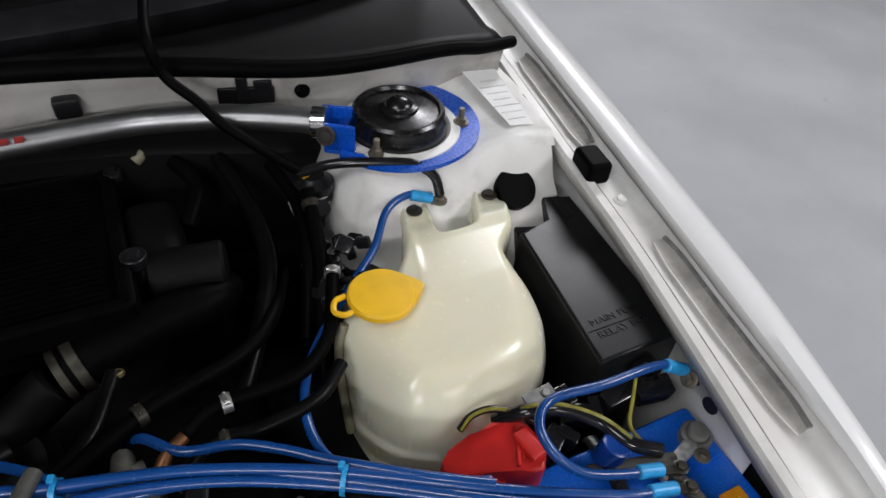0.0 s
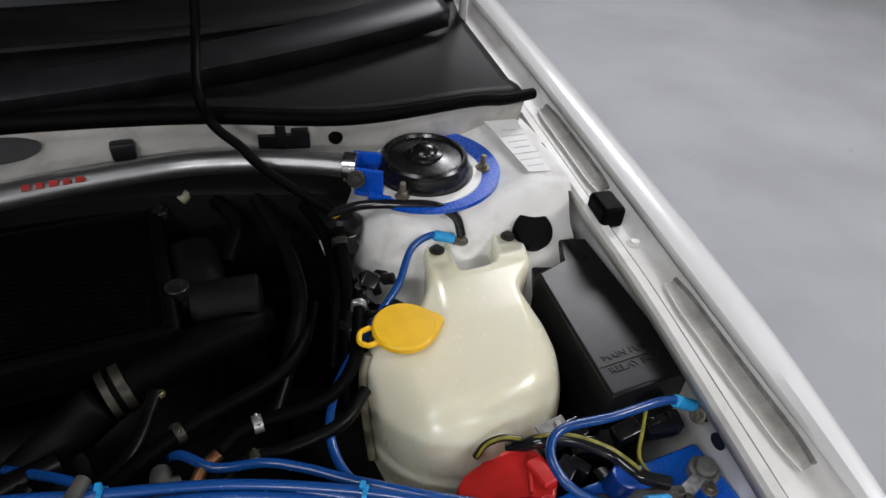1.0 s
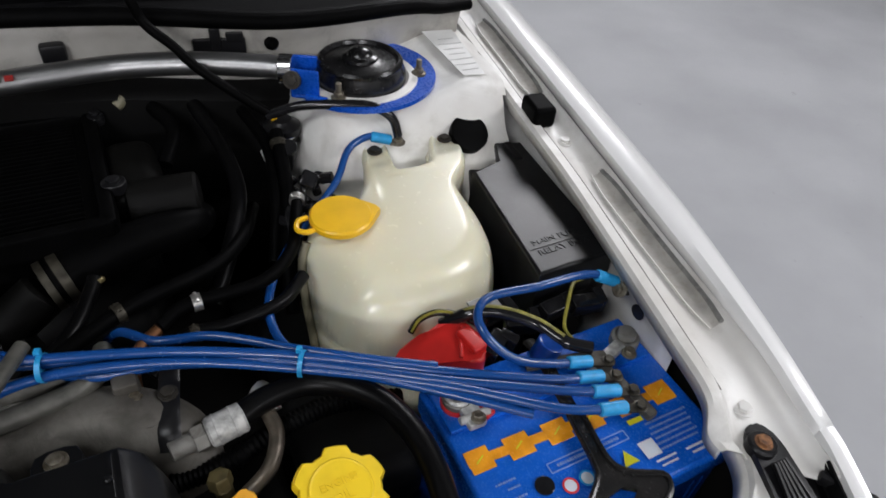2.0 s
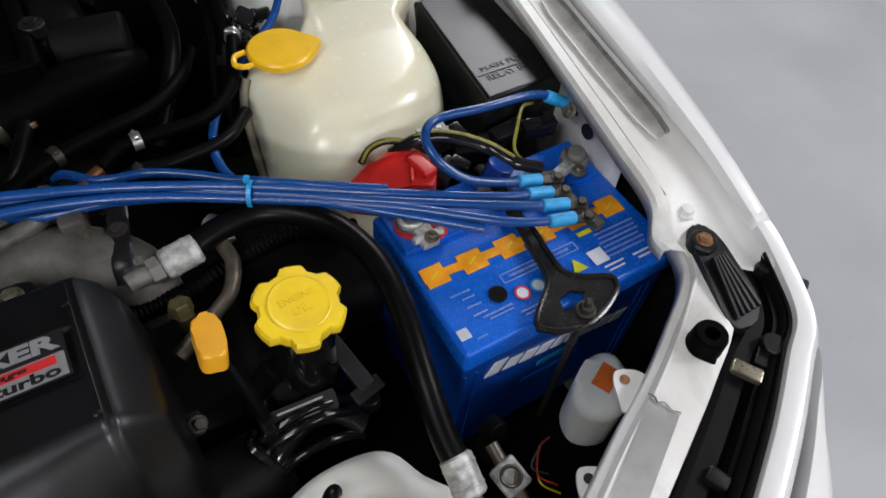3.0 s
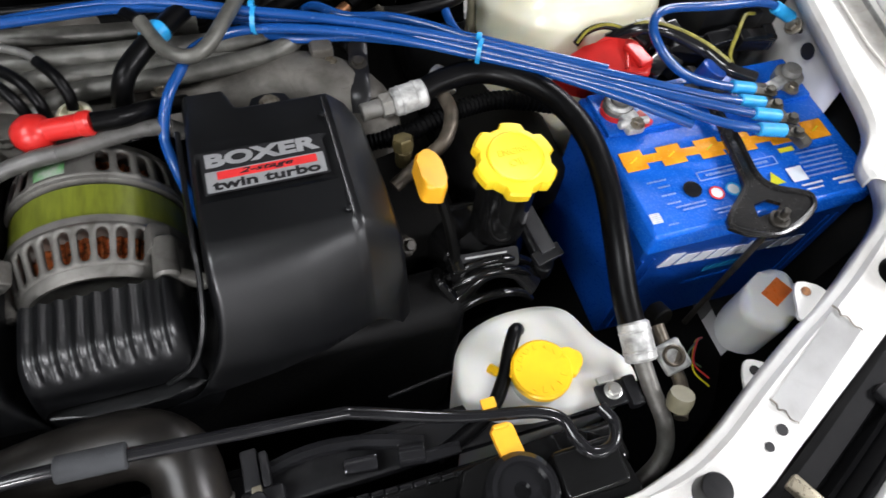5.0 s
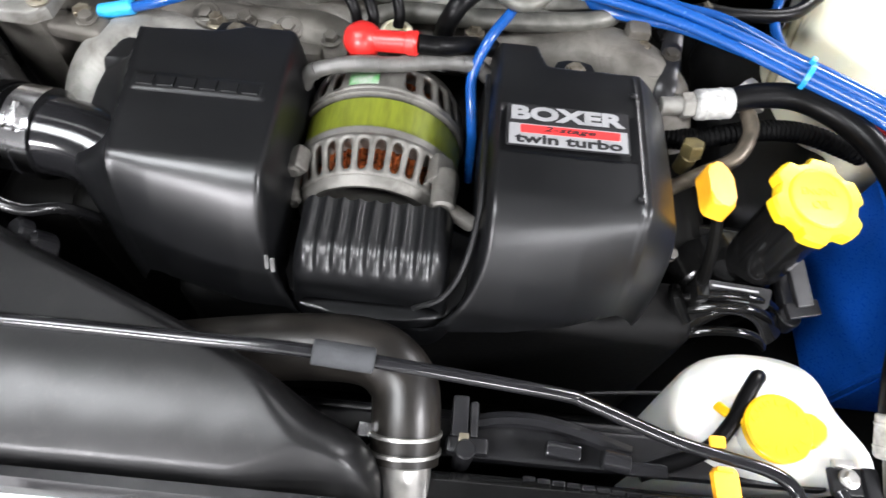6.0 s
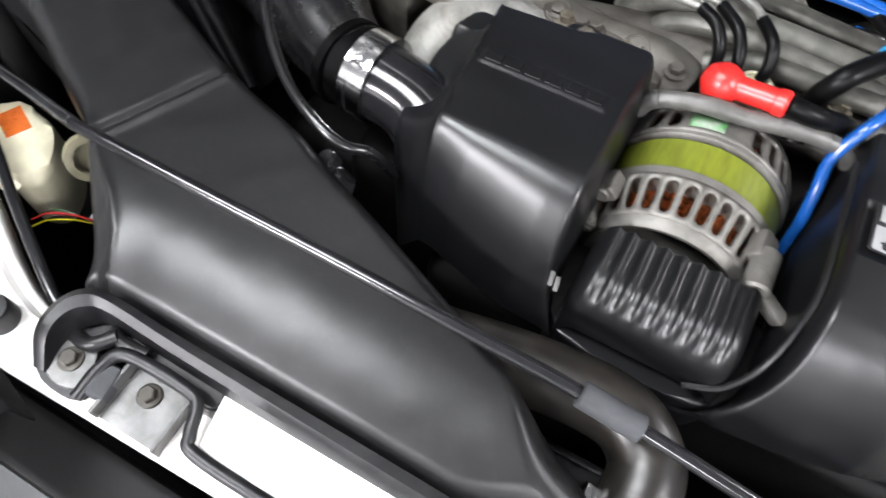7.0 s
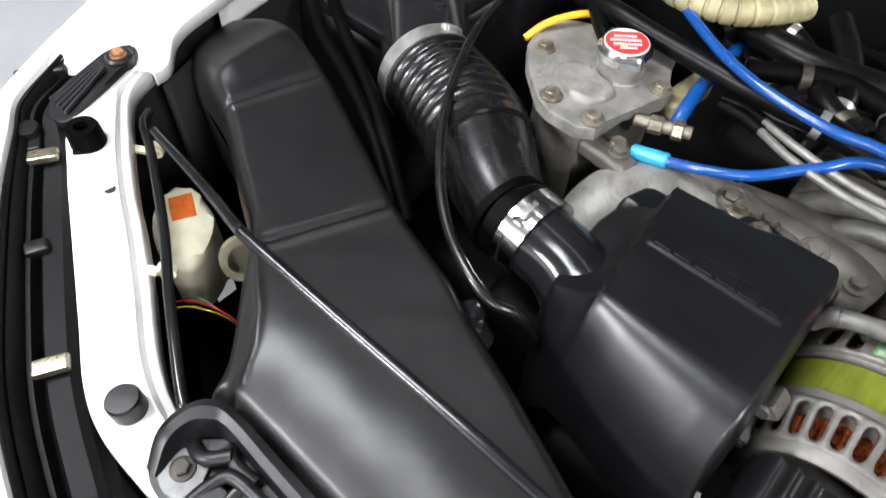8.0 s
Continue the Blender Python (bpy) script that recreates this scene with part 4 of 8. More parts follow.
for x, m in ((0.507, REDP), (0.524, CYAN), (0.540, REDP)):
    part("pictogram", lathe([(0.0072, 0), (0.0072, 0.0004), (0.0055, 0.0005), (0.0055, 0.0002)], (x, 0.118, BZ + 0.0002), seg=20), m, lid)
    part("pictogram_field", lathe([(0.0054, 0), (0.0054, 0.0003)], (x, 0.118, BZ + 0.0002), seg=16), WPRINT, lid)
part("warning_mark", prism([(0.560, 0.112), (0.576, 0.112), (0.568, 0.126)], BZ + 0.0002, BZ + 0.0007, 0), YPRINT, lid)
part("print_patch", rbox((0.016, 0.016, 0.0004), (0.592, 0.118, BZ + 0.0004), 0), WPRINT, lid)
part("print_patch", rbox((0.016, 0.005, 0.0004), (0.598, 0.146, BZ + 0.0004), 0), YPRINT, lid)
for k in range(6):
    part("print_bar", small_print(0.628 - 0.001 * k, 0.139 - 0.0052 * k, 0.048 - 0.004 * (k % 2), 0.0018), TINY, lid)
# maker's mark on the front as a plain slanted bar in blocks
for k in range(9):
    b = rbox((0.0150, 0.0010, 0.0215 if k in (0, 5) else 0.0165), (0, 0, 0), 0.0003)
    for v in b.verts:
        v.co.x += v.co.z * 0.28
    part("mark_block", moved(b, pose(0.470 + 0.0190 * k, BY0 + 0.0022, 0.763 - 0.0031 * k + (0.0025 if k in (0, 5) else 0), 0, 9)), WPRINT, battery)
part("print_bar", rbox((0.05, 0.0005, 0.010), (0.55, BY0 - 0.0004 + 0.003, 0.722), 0), CYAN, battery)
part("print_bar", rbox((0.07, 0.0005, 0.006), (0.545, BY0 - 0.0004 + 0.003, 0.700), 0), BATT, battery)


def terminal(x, y, z, mat):
    return merge(lathe([(0.0105, 0), (0.0095, 0.018), (0.0085, 0.020)], (x, y, z), seg=22), lathe([(0.0145, 0.002), (0.0145, 0.012), (0.0125, 0.014)], (x, y, z), seg=22))


part("terminal_post", terminal(0.643, 0.222, BZ + 0.002, CASTB), LIDM, battery, "lead terminal post")
part("terminal_post", terminal(0.456, 0.226, BZ + 0.002, CASTB), CASTB, battery, "lead terminal post")
clampn = thing("battery_clamp", "dull lead cable clamp on the battery post", "clamp", group="battery clamps")
part("jaw", merge(lathe([(0.0125, 0), (0.0125, 0.008), (0.0105, 0.010), (0.009, 0.010), (0.0085, 0.015), (0.0, 0.016)], (0.643, 0.222, BZ + 0.006), seg=22), rbox((0.026, 0.013, 0.008), (0.623, 0.214, BZ + 0.012), 0.003, rot=(0, 0, 18)), rbox((0.030, 0.011, 0.008), (0.600, 0.207, BZ + 0.011), 0.003, rot=(0, 0, 18))), CRIMP, clampn)
part("clamp_bolt", bolt_head(0.005, 0.007, (0.632, 0.203, BZ + 0.014)), BOLT, clampn)
part("strap", sweep([(0.610, 0.212, BZ + 0.012), (0.585, 0.218, BZ + 0.014), (0.560, 0.226, BZ + 0.010), (0.535, 0.235, BZ + 0.006)], 0.006, 10, 6, flat=0.6), CAST, clampn)
clampp = thing("battery_clamp", "cable clamp with red plastic ring on the battery post", "clamp", group="battery clamps")
part("ring", lathe([(0.0155, 0), (0.0155, 0.006), (0.0125, 0.007)], (0.456, 0.226, BZ + 0.003), seg=22), RED, clampp, "red ring")
part("red_flag", rbox((0.012, 0.018, 0.006), (0.473, 0.207, BZ + 0.009), 0.002, rot=(0, 0, 20)), RED, clampp)
part("jaw", merge(lathe([(0.0128, 0.006), (0.0128, 0.014), (0.0110, 0.016)], (0.456, 0.226, BZ + 0.003), seg=22), rbox((0.018, 0.024, 0.010), (0.460, 0.205, BZ + 0.010), 0.003), rod(0.004, 0.03, (0.446, 0.203, BZ + 0.012), (0, 90, 0))), CRIMP, clampp)
part("clamp_bolt", bolt_head(0.0048, 0.006, (0.462, 0.199, BZ + 0.014)), BOLT, clampp)

# hold-down stay of the battery
hold = thing("battery_hold_down", "glossy black pressed steel stay across the battery", "bracket")
STAY = [(0.5395, 0.173), (0.5355, 0.148), (0.532, 0.127), (0.527, 0.113), (0.508, 0.098), (0.494, 0.086), (0.492, 0.078), (0.506, 0.067), (0.529, 0.060), (0.553, 0.064), (0.575, 0.074), (0.583, 0.082), (0.583, 0.092), (0.561, 0.103), (0.5495, 0.113), (0.5465, 0.125), (0.5480, 0.141), (0.5515, 0.163), (0.5525, 0.174)]
HOLE = [(0.526, 0.094), (0.541, 0.096), (0.551, 0.089), (0.543, 0.083), (0.523, 0.081)]
part("plate", prism(STAY[:5] + HOLE + HOLE[:1] + STAY[4:], 0.8268, 0.8308, 0), WORNB, hold)
part("edge_bead", sweep([(x + (0.544 - x) * 0.06, y + (0.090 - y) * 0.05, 0.8310) for x, y in STAY], 0.0026, 8, 3), WORNB, hold)
part("arm", sweep([(0.5455, 0.168, 0.829), (0.548, 0.200, 0.832), (0.553, 0.235, 0.832), (0.556, 0.262, 0.825)], 0.0072, 10, 6, flat=0.4), WORNB, hold)
part("stud", between(0.0032, (0.539, 0.074, 0.62), (0.539, 0.074, 0.846)), OLDB, hold)
part("nut", bolt_head(0.0062, 0.008, (0.539, 0.074, 0.8306)), OLDB, hold, "corroded nut")

# red fuse link cover
redc = thing("fuse_link_cover", "bright red plastic cover beside the battery", "cover")
rb = prism(rounded([(0.419, 0.287), (0.428, 0.296), (0.442, 0.301), (0.470, 0.294), (0.497, 0.290), (0.500, 0.264), (0.496, 0.249), (0.488, 0.242), (0.470, 0.250), (0.430, 0.275)], 3), 0.806, 0.852, 0.004, 3)
for v in rb.verts:
    if v.co.z > 0.83:
        v.co.z -= 0.030 * max(0.0, min(1.0, (0.474 - v.co.x) / 0.055)) ** 1.3
part("lid", rb, RED, redc)
part("ridge", between(0.0022, (0.489, 0.286, 0.8520), (0.472, 0.252, 0.8520), 0.001, 10), RED, redc)
part("block", rbox((0.016, 0.030, 0.008), (0.4895, 0.266, 0.8535), 0.003, 3, (0, 0, 10)), RED, redc)
part("side_clip", rbox((0.012, 0.004, 0.014), (0.457, 0.256, 0.828), 0.0015, 2, (0, 0, -32)), RED, redc)

# fuse box
fuse = thing("fuse_box", "long black plastic fuse and relay box beside the wing", "fuse box", (0.004, 0.004, 0))
body = prism([(0.582, 0.300), (0.681, 0.301), (0.699, 0.521), (0.662, 0.532), (0.652, 0.487), (0.605, 0.484)], 0.802, 0.868, 0.004, 3)
for v in body.verts:
    v.co.x = 0.640 + (v.co.x - 0.640) * 0.97
fb = part("lid", body, DUSTY, fuse, "black lid with moulded lettering")
part("base", prism([(0.588, 0.306), (0.668, 0.308), (0.682, 0.515), (0.612, 0.48)], 0.68, 0.805, 0.002), PLASTIC, fuse)
part("tail", prism([(0.612, 0.486), (0.654, 0.490), (0.658, 0.520), (0.622, 0.525)], 0.802, 0.846, 0.003), PLASTIC, fuse)
rot = pose(0.6315, 0.336, 0.8682, 0, 0, 1)
part("lettering", letters("MAIN FUSE", 0.0108, rot @ pose(0, 0.0080, 0), 0.0006, 0.0, 1.15), DUSTY, fb)
part("lettering", letters("RELAY BOX", 0.0108, rot @ pose(0.001, -0.0080, 0), 0.0006, 0.0, 1.15), DUSTY, fb)
part("rule", rbox((0.076, 0.0010, 0.0008), (0.6315, 0.335, 0.8685), 0), DUSTY, fb)
part("latch", rbox((0.022, 0.010, 0.02), (0.640, 0.298, 0.838), 0.003), PLASTIC, fuse)
part("lid_step", rbox((0.012, 0.040, 0.020), (0.676, 0.505, 0.86), 0.003, rot=(0, 0, -5)), PLASTIC, fuse)

# washer tank
tank = thing("washer_tank", "milky yellowed plastic washer fluid tank with yellow cap", "tank")
TOP = [(0.380, 0.432), (0.380, 0.396), (0.386, 0.359), (0.399, 0.332), (0.421, 0.318), (0.455, 0.312), (0.500, 0.315), (0.540, 0.326), (0.567, 0.349), (0.584, 0.381), (0.585, 0.415), (0.579, 0.442), (0.577, 0.466), (0.588, 0.482), (0.604, 0.497), (0.612, 0.514), (0.618, 0.545), (0.620, 0.566), (0.612, 0.575), (0.594, 0.572), (0.584, 0.560), (0.570, 0.524), (0.560, 0.514), (0.530, 0.513), (0.523, 0.520), (0.527, 0.560), (0.522, 0.576), (0.508, 0.578), (0.497, 0.566), (0.488, 0.535), (0.474, 0.500), (0.452, 0.474), (0.420, 0.464), (0.394, 0.452)]
TOPR = rounded(TOP, 4)


def tank_z(X, Y):
    d = inside(X, Y, TOPR)
    soft = step((0.490 - Y) / 0.13)
    top = 0.8775 + 0.010 * np.clip((Y - 0.50) / 0.08, 0, 1) - 0.05 * np.clip(0.44 - Y, 0, 1)
    r, h = 0.007 + 0.042 * soft, 0.012 + 0.060 * soft
    z = top - h * (1 - np.clip(1 - (1 - np.clip(d / r, 0, 1)) ** 2.1, 0, 1) ** (1 / 2.1))
    z = z - 0.004 * step((Y - 0.515) / 0.02) * step((d - 0.004) / 0.004)
    crease = np.abs((X - 0.492) - 0.25 * (Y - 0.52))
    z = z + 0.0012 * np.exp(-(crease / 0.004) ** 2) * step((Y - 0.45) / 0.04)
    return np.where(d < -0.0004, np.nan, z)


part("body", field(0.372, 0.624, 0.296, 0.584, 0.0022, tank_z, outline=TOPR), TANK, tank, "", 60)


def tank_edge(x, y, up):
    soft = float(step((0.490 - y) / 0.13))
    z = 0.8775 + 0.010 * min(1, max(0, (y - 0.50) / 0.08)) - 0.05 * max(0.0, 0.44 - y) - 0.012 - 0.060 * soft
    low = 0.860 - 0.24 * float(step((0.535 - y) / 0.02))
    return z + (low - z) * up


walls = [[(0.49 + (x - 0.49) * k, 0.42 + (y - 0.42) * k, tank_edge(x, y, u)) for x, y in TOPR + TOPR[:1]] for u, k in ((0.0, 1.0), (0.15, 1.004), (0.4, 1.0), (0.7, 0.96), (1.0, 0.90))]
part("side_wall", loft(walls, 1), TANK, tank, "", 60)
for xb, yb in ((0.507, 0.547), (0.598, 0.543)):
    part("lug_bolt", bolt_head(0.0062, 0.005, (xb, yb, 0.8825)), OLDB, tank)
part("filler_neck", rod(0.024, 0.05, (0.424, 0.441, 0.838)), TANK, tank)
cap = rod(0.0325, 0.009, (0.426, 0.440, 0.883), bev=0.002, seg=40)
capo = part("cap", cap, YELLOW, tank, "yellow snap cap with a pull tab")
part("cap_tab", prism(rounded([(0.436, 0.470), (0.466, 0.442), (0.464, 0.432), (0.440, 0.416)], 5), 0.882, 0.8905, 0.002), YELLOW, capo)
part("cap_loop", sweep([(0.394, 0.452, 0.887), (0.383, 0.448, 0.888), (0.379, 0.437, 0.887), (0.386, 0.430, 0.887), (0.396, 0.432, 0.886)], 0.0028, 8, 6), YELLOW, capo)
for a, b in (((0.409, 0.450), (0.414, 0.434)), ((0.414, 0.434), (0.424, 0.446)), ((0.424, 0.446), (0.434, 0.436)), ((0.434, 0.436), (0.436, 0.450))):
    part("cap_mark", between(0.0006, (*a, 0.8912), (*b, 0.8912), seg=6), YELLOW, capo)
part("sight_pipe", sweep([(0.386, 0.432, 0.872), (0.378, 0.425, 0.855), (0.374, 0.41, 0.82), (0.375, 0.39, 0.76)], 0.0045, 10, 6), KHAKI, tank, "yellowed side pipe")

# ---------------------------------------------------------------- coolant bottle
cool = thing("coolant_bottle", "white plastic coolant overflow bottle with yellow cap", "bottle", (0.004, 0.006, -0.010))
CP = [(0.240, 0.042), (0.254, 0.064), (0.284, 0.075), (0.325, 0.074), (0.350, 0.062), (0.364, 0.032), (0.384, 0.002), (0.378, -0.020), (0.330, -0.026), (0.270, -0.022), (0.238, 0.0)]
bm = bmesh.new()
rings = []
cm = (0.308, 0.024)
for zz, k in ((0.56, 0.85), (0.70, 0.96), (0.760, 1.0), (0.772, 0.988), (0.780, 0.945), (0.785, 0.82), (0.788, 0.6)):
    rings.append([bm.verts.new((cm[0] + (p.x - cm[0]) * k, cm[1] + (p.y - cm[1]) * k, zz)) for p in smooth_line([(x, y, 0) for x, y in CP], 4, closed=True)])
for lo, hi in zip(rings, rings[1:]):
    for k in range(len(lo)):
        bm.faces.new((lo[k], lo[(k + 1) % len(lo)], hi[(k + 1) % len(lo)], hi[k]))
bm.faces.new(rings[-1])
bm.faces.new(rings[0][::-1])
part("body", bm, COOLW, cool, "", 60)
part("neck", rod(0.022, 0.024, (0.297, 0.008, 0.784)), COOLW, cool)
cc = part("cap", rod(0.0245, 0.010, (0.297, 0.008, 0.802), bev=0.002, seg=36), YELLOW, cool, "yellow cap with raised lettering")
part("cap_tab", prism(rounded([(0.312, 0.020), (0.328, 0.017), (0.332, 0.008), (0.320, -0.004)], 5), 0.8035, 0.811, 0.002), YELLOW, cc)
for k, ch in enumerate("COOLANT"):
    a = radians(165 - 25 * k)
    part("lettering", letters(ch, 0.0075, pose(0.297 + 0.018 * math.cos(a), 0.008 + 0.018 * math.sin(a), 0.8122, 0, 0, math.degrees(a) - 90), 0.0004), YELLOW, cc)
for k in range(5):
    a = radians(-130 + 25 * k)
    part("raised_mark", rbox((0.003, 0.005, 0.0008), (0.297 + 0.017 * math.cos(a), 0.008 + 0.017 * math.sin(a), 0.8122), 0, rot=(0, 0, math.degrees(a) - 90)), YELLOW, cc)
part("cap_hinge", sweep([(0.276, 0.012, 0.806), (0.266, 0.018, 0.800), (0.262, 0.026, 0.792)], 0.004, 8, 5, flat=0.5), YELLOW, cc)
wire([(0.2980, 0.0550, 0.7880), (0.2930, 0.0510, 0.7940), (0.2840, 0.0380, 0.7940), (0.2710, 0.0160, 0.7900), (0.2510, -0.0040, 0.7830), (0.2060, -0.0220, 0.7730)], 0.006, HOSE, "black rubber overflow hose into the white bottle", "overflow_hose", "hose")
part("bottle_bracket", merge(rbox((0.03, 0.02, 0.006), (0.352, -0.022, 0.792), 0.002), rbox((0.012, 0.026, 0.012), (0.366, -0.024, 0.792), 0.003)), PLASTIC, cool, "bolted black bracket")
part("bracket_bolt", merge(bolt_head(0.005, 0.006, (0.350, -0.020, 0.795)), rbox((0.014, 0.006, 0.006), (0.347, -0.010, 0.796), 0.001)), STEEL, cool, "bright bracket bolt")

# ---------------------------------------------------------------- pipes and caps round the filler
hose_ac = thing("air_conditioning_hose", "thick black rubber hose with crimped metal ends", "hose")
part("rubber", sweep([(0.268, 0.2715, 0.8445), (0.300, 0.280, 0.850), (0.335, 0.2805, 0.852), (0.366, 0.264, 0.852), (0.390, 0.234, 0.852), (0.402, 0.188, 0.851), (0.399, 0.138, 0.847), (0.389, 0.088, 0.836), (0.3835, 0.050, 0.819), (0.3835, 0.020, 0.803)], 0.0108, 16, 8), HOSE, hose_ac)
part("crimp", merge(between(0.0130, (0.2500, 0.2705, 0.8425), (0.2810, 0.2735, 0.8460), 0.002), between(0.0136, (0.256, 0.2711, 0.8432), (0.259, 0.2714, 0.8435)), between(0.0136, (0.270, 0.2725, 0.8448), (0.273, 0.2728, 0.8451))), CRIMP, hose_ac, "scuffed crimped metal sleeve")
part("fitting", merge(between(0.008, (0.220, 0.266, 0.842), (0.251, 0.2706, 0.8426)), between(0.0112, (0.238, 0.2688, 0.8423), (0.249, 0.2704, 0.8425), 0.001, 6)), LIDM, hose_ac, "bare metal pipe fitting")
part("crimp", merge(between(0.0130, (0.3842, 0.0290, 0.8080), (0.3826, -0.0010, 0.7960), 0.002), between(0.0136, (0.3839, 0.0230, 0.8056), (0.3837, 0.0200, 0.8044)), between(0.0136, (0.3831, 0.0080, 0.7996), (0.3829, 0.0050, 0.7984))), CRIMP, hose_ac, "scuffed crimped metal sleeve")
part("pipe_end", sweep([(0.3828, 0.0, 0.7965), (0.3835, -0.022, 0.788), (0.386, -0.050, 0.776), (0.380, -0.070, 0.755), (0.350, -0.085, 0.735)], 0.0070, 12, 6), CASTB, hose_ac, "bare aluminium pipe")
valve = thing("service_valve", "pale metal refrigerant service port on a pipe", "valve")
part("block", rbox((0.025, 0.027, 0.006), (0.426, 0.004, 0.764), 0.003, 3, rot=(14, -14, 8)), CRIMP, valve)
part("port", lathe([(0.0095, 0), (0.0095, 0.005), (0.0080, 0.006), (0.0065, 0.005), (0.0060, 0.001), (0.0, 0.001)], (0.426, 0.004, 0.766), (14, -14, 0), 24), TARN, valve)
part("stem", sweep([(0.428, 0.035, 0.762), (0.428, 0.012, 0.757), (0.426, -0.02, 0.755), (0.412, -0.045, 0.755)], 0.006, 10, 6), TARN, valve)
part("cap", lathe([(0.0095, 0), (0.0103, 0.008), (0.0094, 0.014), (0.0, 0.0145)], (0.396, -0.041, 0.790), (-25, 12, 0), 14), KHAKI, valve, "ribbed khaki dust cap")
part("hex", merge(rod(0.012, 0.014, (0.440, 0.055, 0.745), (70, 30, 0)), rod(0.009, 0.05, (0.43, 0.05, 0.735), (80, 60, 0))), DARKM, valve)

oil = thing("oil_filler_cap", "large lemon yellow oil filler cap with six lugs", "cap", (0.005, 0.001, 0))
lobe = lambda a: 1.0 if abs(((math.degrees(a) + 12) % 60) - 30) < 17 else 0.86 if abs(((math.degrees(a) + 12) % 60) - 30) > 21 else 0.93
OT = pose(0.3225, 0.1735, 0.8475, 6, 4, 0) @ Matrix.Diagonal((1, 1, 0.72, 1))
part("knob", moved(lathe([(0.035, 0), (0.0365, 0.003), (0.0365, 0.014), (0.0345, 0.0175), (0.024, 0.0185)], seg=90, radial=lobe), OT), LEMON, oil)
face = part("face", moved(lathe([(0.0245, 0.017), (0.0245, 0.0195), (0.0232, 0.0205), (0.021, 0.0190), (0.0, 0.0188)], seg=44), OT), LEMON, oil)
part("lettering", letters("ENGINE", 0.0085, OT @ pose(0, 0.0055, 0.0190, 0, 0, 4), 0.0007), LEMON, face)
part("lettering", letters("OIL", 0.0100, OT @ pose(0, -0.0055, 0.0190, 0, 0, 4), 0.0007), LEMON, face)
part("stem", between(0.026, (0.322, 0.173, 0.76), (0.322, 0.173, 0.850)), PUMP, oil)
dip = thing("dipstick", "orange plastic oil dipstick handle", "dipstick", (0.0095, 0.008, -0.003))
hd = prism(rounded([(-0.0135, 0.015), (0.0, 0.021), (0.0125, 0.016), (0.0135, -0.016), (0.0, -0.020), (-0.0115, -0.017), (-0.0135, 0.0)], 4), -0.010, 0.006, 0.003, 3)
part("handle", moved(hd, pose(0.250, 0.178, 0.846, -10, 10, -8) @ Matrix.Diagonal((0.78, 1.16, 1.1, 1))), ORANGE, dip)
part("tube", sweep([(0.254, 0.172, 0.838), (0.262, 0.150, 0.80), (0.268, 0.13, 0.74), (0.27, 0.11, 0.66)], 0.005, 8, 5), DARKM, dip)
plug = solo("tube_plug", merge(lathe([(0.0085, 0), (0.0098, 0.001), (0.0098, 0.010), (0.0085, 0.0125), (0.0, 0.013)], (0.250, 0.232, 0.824), (-18, 0, 10), 6), between(0.0075, (0.251, 0.236, 0.80), (0.250, 0.233, 0.824))), BRASSP, "olive brass plug on a pipe", "plug")
wire([(0.300, 0.276, 0.835), (0.301, 0.255, 0.832), (0.288, 0.232, 0.825), (0.262, 0.220, 0.815), (0.235, 0.208, 0.805)], 0.0066, TARN, "tarnished bent metal water pipe", "water_pipe", "pipe")
wire([(0.296, 0.296, 0.842), (0.301, 0.288, 0.842), (0.301, 0.276, 0.836)], 0.011, STEEL, "short zinc pipe end", "pipe_end", "pipe")
corr = thing("corrugated_conduit", "black corrugated cable conduit behind the oil filler", "conduit")
part("tube", sweep([(0.215, 0.255, 0.815), (0.26, 0.255, 0.818), (0.31, 0.268, 0.820), (0.36, 0.275, 0.815), (0.42, 0.268, 0.80)], 0.0095, 12, 22, rib=lambda i, s: 1.0 if i % 2 else 0.86), RUBBER, corr)

# power steering pump under the oil cap
pump = thing("steering_pump", "glossy black pump housing with a worn metal plate", "pump")
part("body", merge(rod(0.050, 0.06, (0.305, 0.205, 0.700), (75, 0, 10), 0.014), rbox((0.10, 0.06, 0.05), (0.315, 0.205, 0.70), 0.012, 3)), PUMP, pump)
for r, y, zz in ((0.050, 0.128, 0.705), (0.044, 0.112, 0.695), (0.058, 0.138, 0.70)):
    part("casting_rim", sweep([(0.305 + r * math.cos(radians(a)), y, zz + r * math.sin(radians(a))) for a in range(20, 161, 20)], 0.0045, 10, 5), PUMP, pump)
part("shield", sweep([(0.262, 0.115, 0.715), (0.275, 0.128, 0.735), (0.305, 0.140, 0.745), (0.335, 0.136, 0.738), (0.352, 0.120, 0.72)], 0.014, 10, 6, flat=0.5), PUMP, pump)
part("name_plate", moved(prism(plate_round(0.062, 0.018, 0.003), 0, 0.001, 0), pose(0.305, 0.140, 0.7560, 38, 0, -4)), PLATEG, pump, "worn dark rating plate")
for k in range(3):
    part("plate_print", moved(rbox((0.040 - 0.006 * k, 0.0016, 0.0004), bev=0), pose(0.305, 0.140, 0.7560, 38, 0, -4) @ pose(0, 0.005 - 0.005 * k, 0.0012)), INK, pump)
part("bracket", merge(rbox((0.012, 0.075, 0.014), (0.362, 0.165, 0.735), 0.003, rot=(20, 0, 12)), rod(0.010, 0.018, (0.366, 0.135, 0.715)), rbox((0.016, 0.062, 0.006), (0.356, 0.160, 0.770), 0.0015, rot=(18, 0, 14)), rbox((0.030, 0.014, 0.006), (0.362, 0.130, 0.758), 0.0015, rot=(10, 0, 14))), PLATEG, pump)
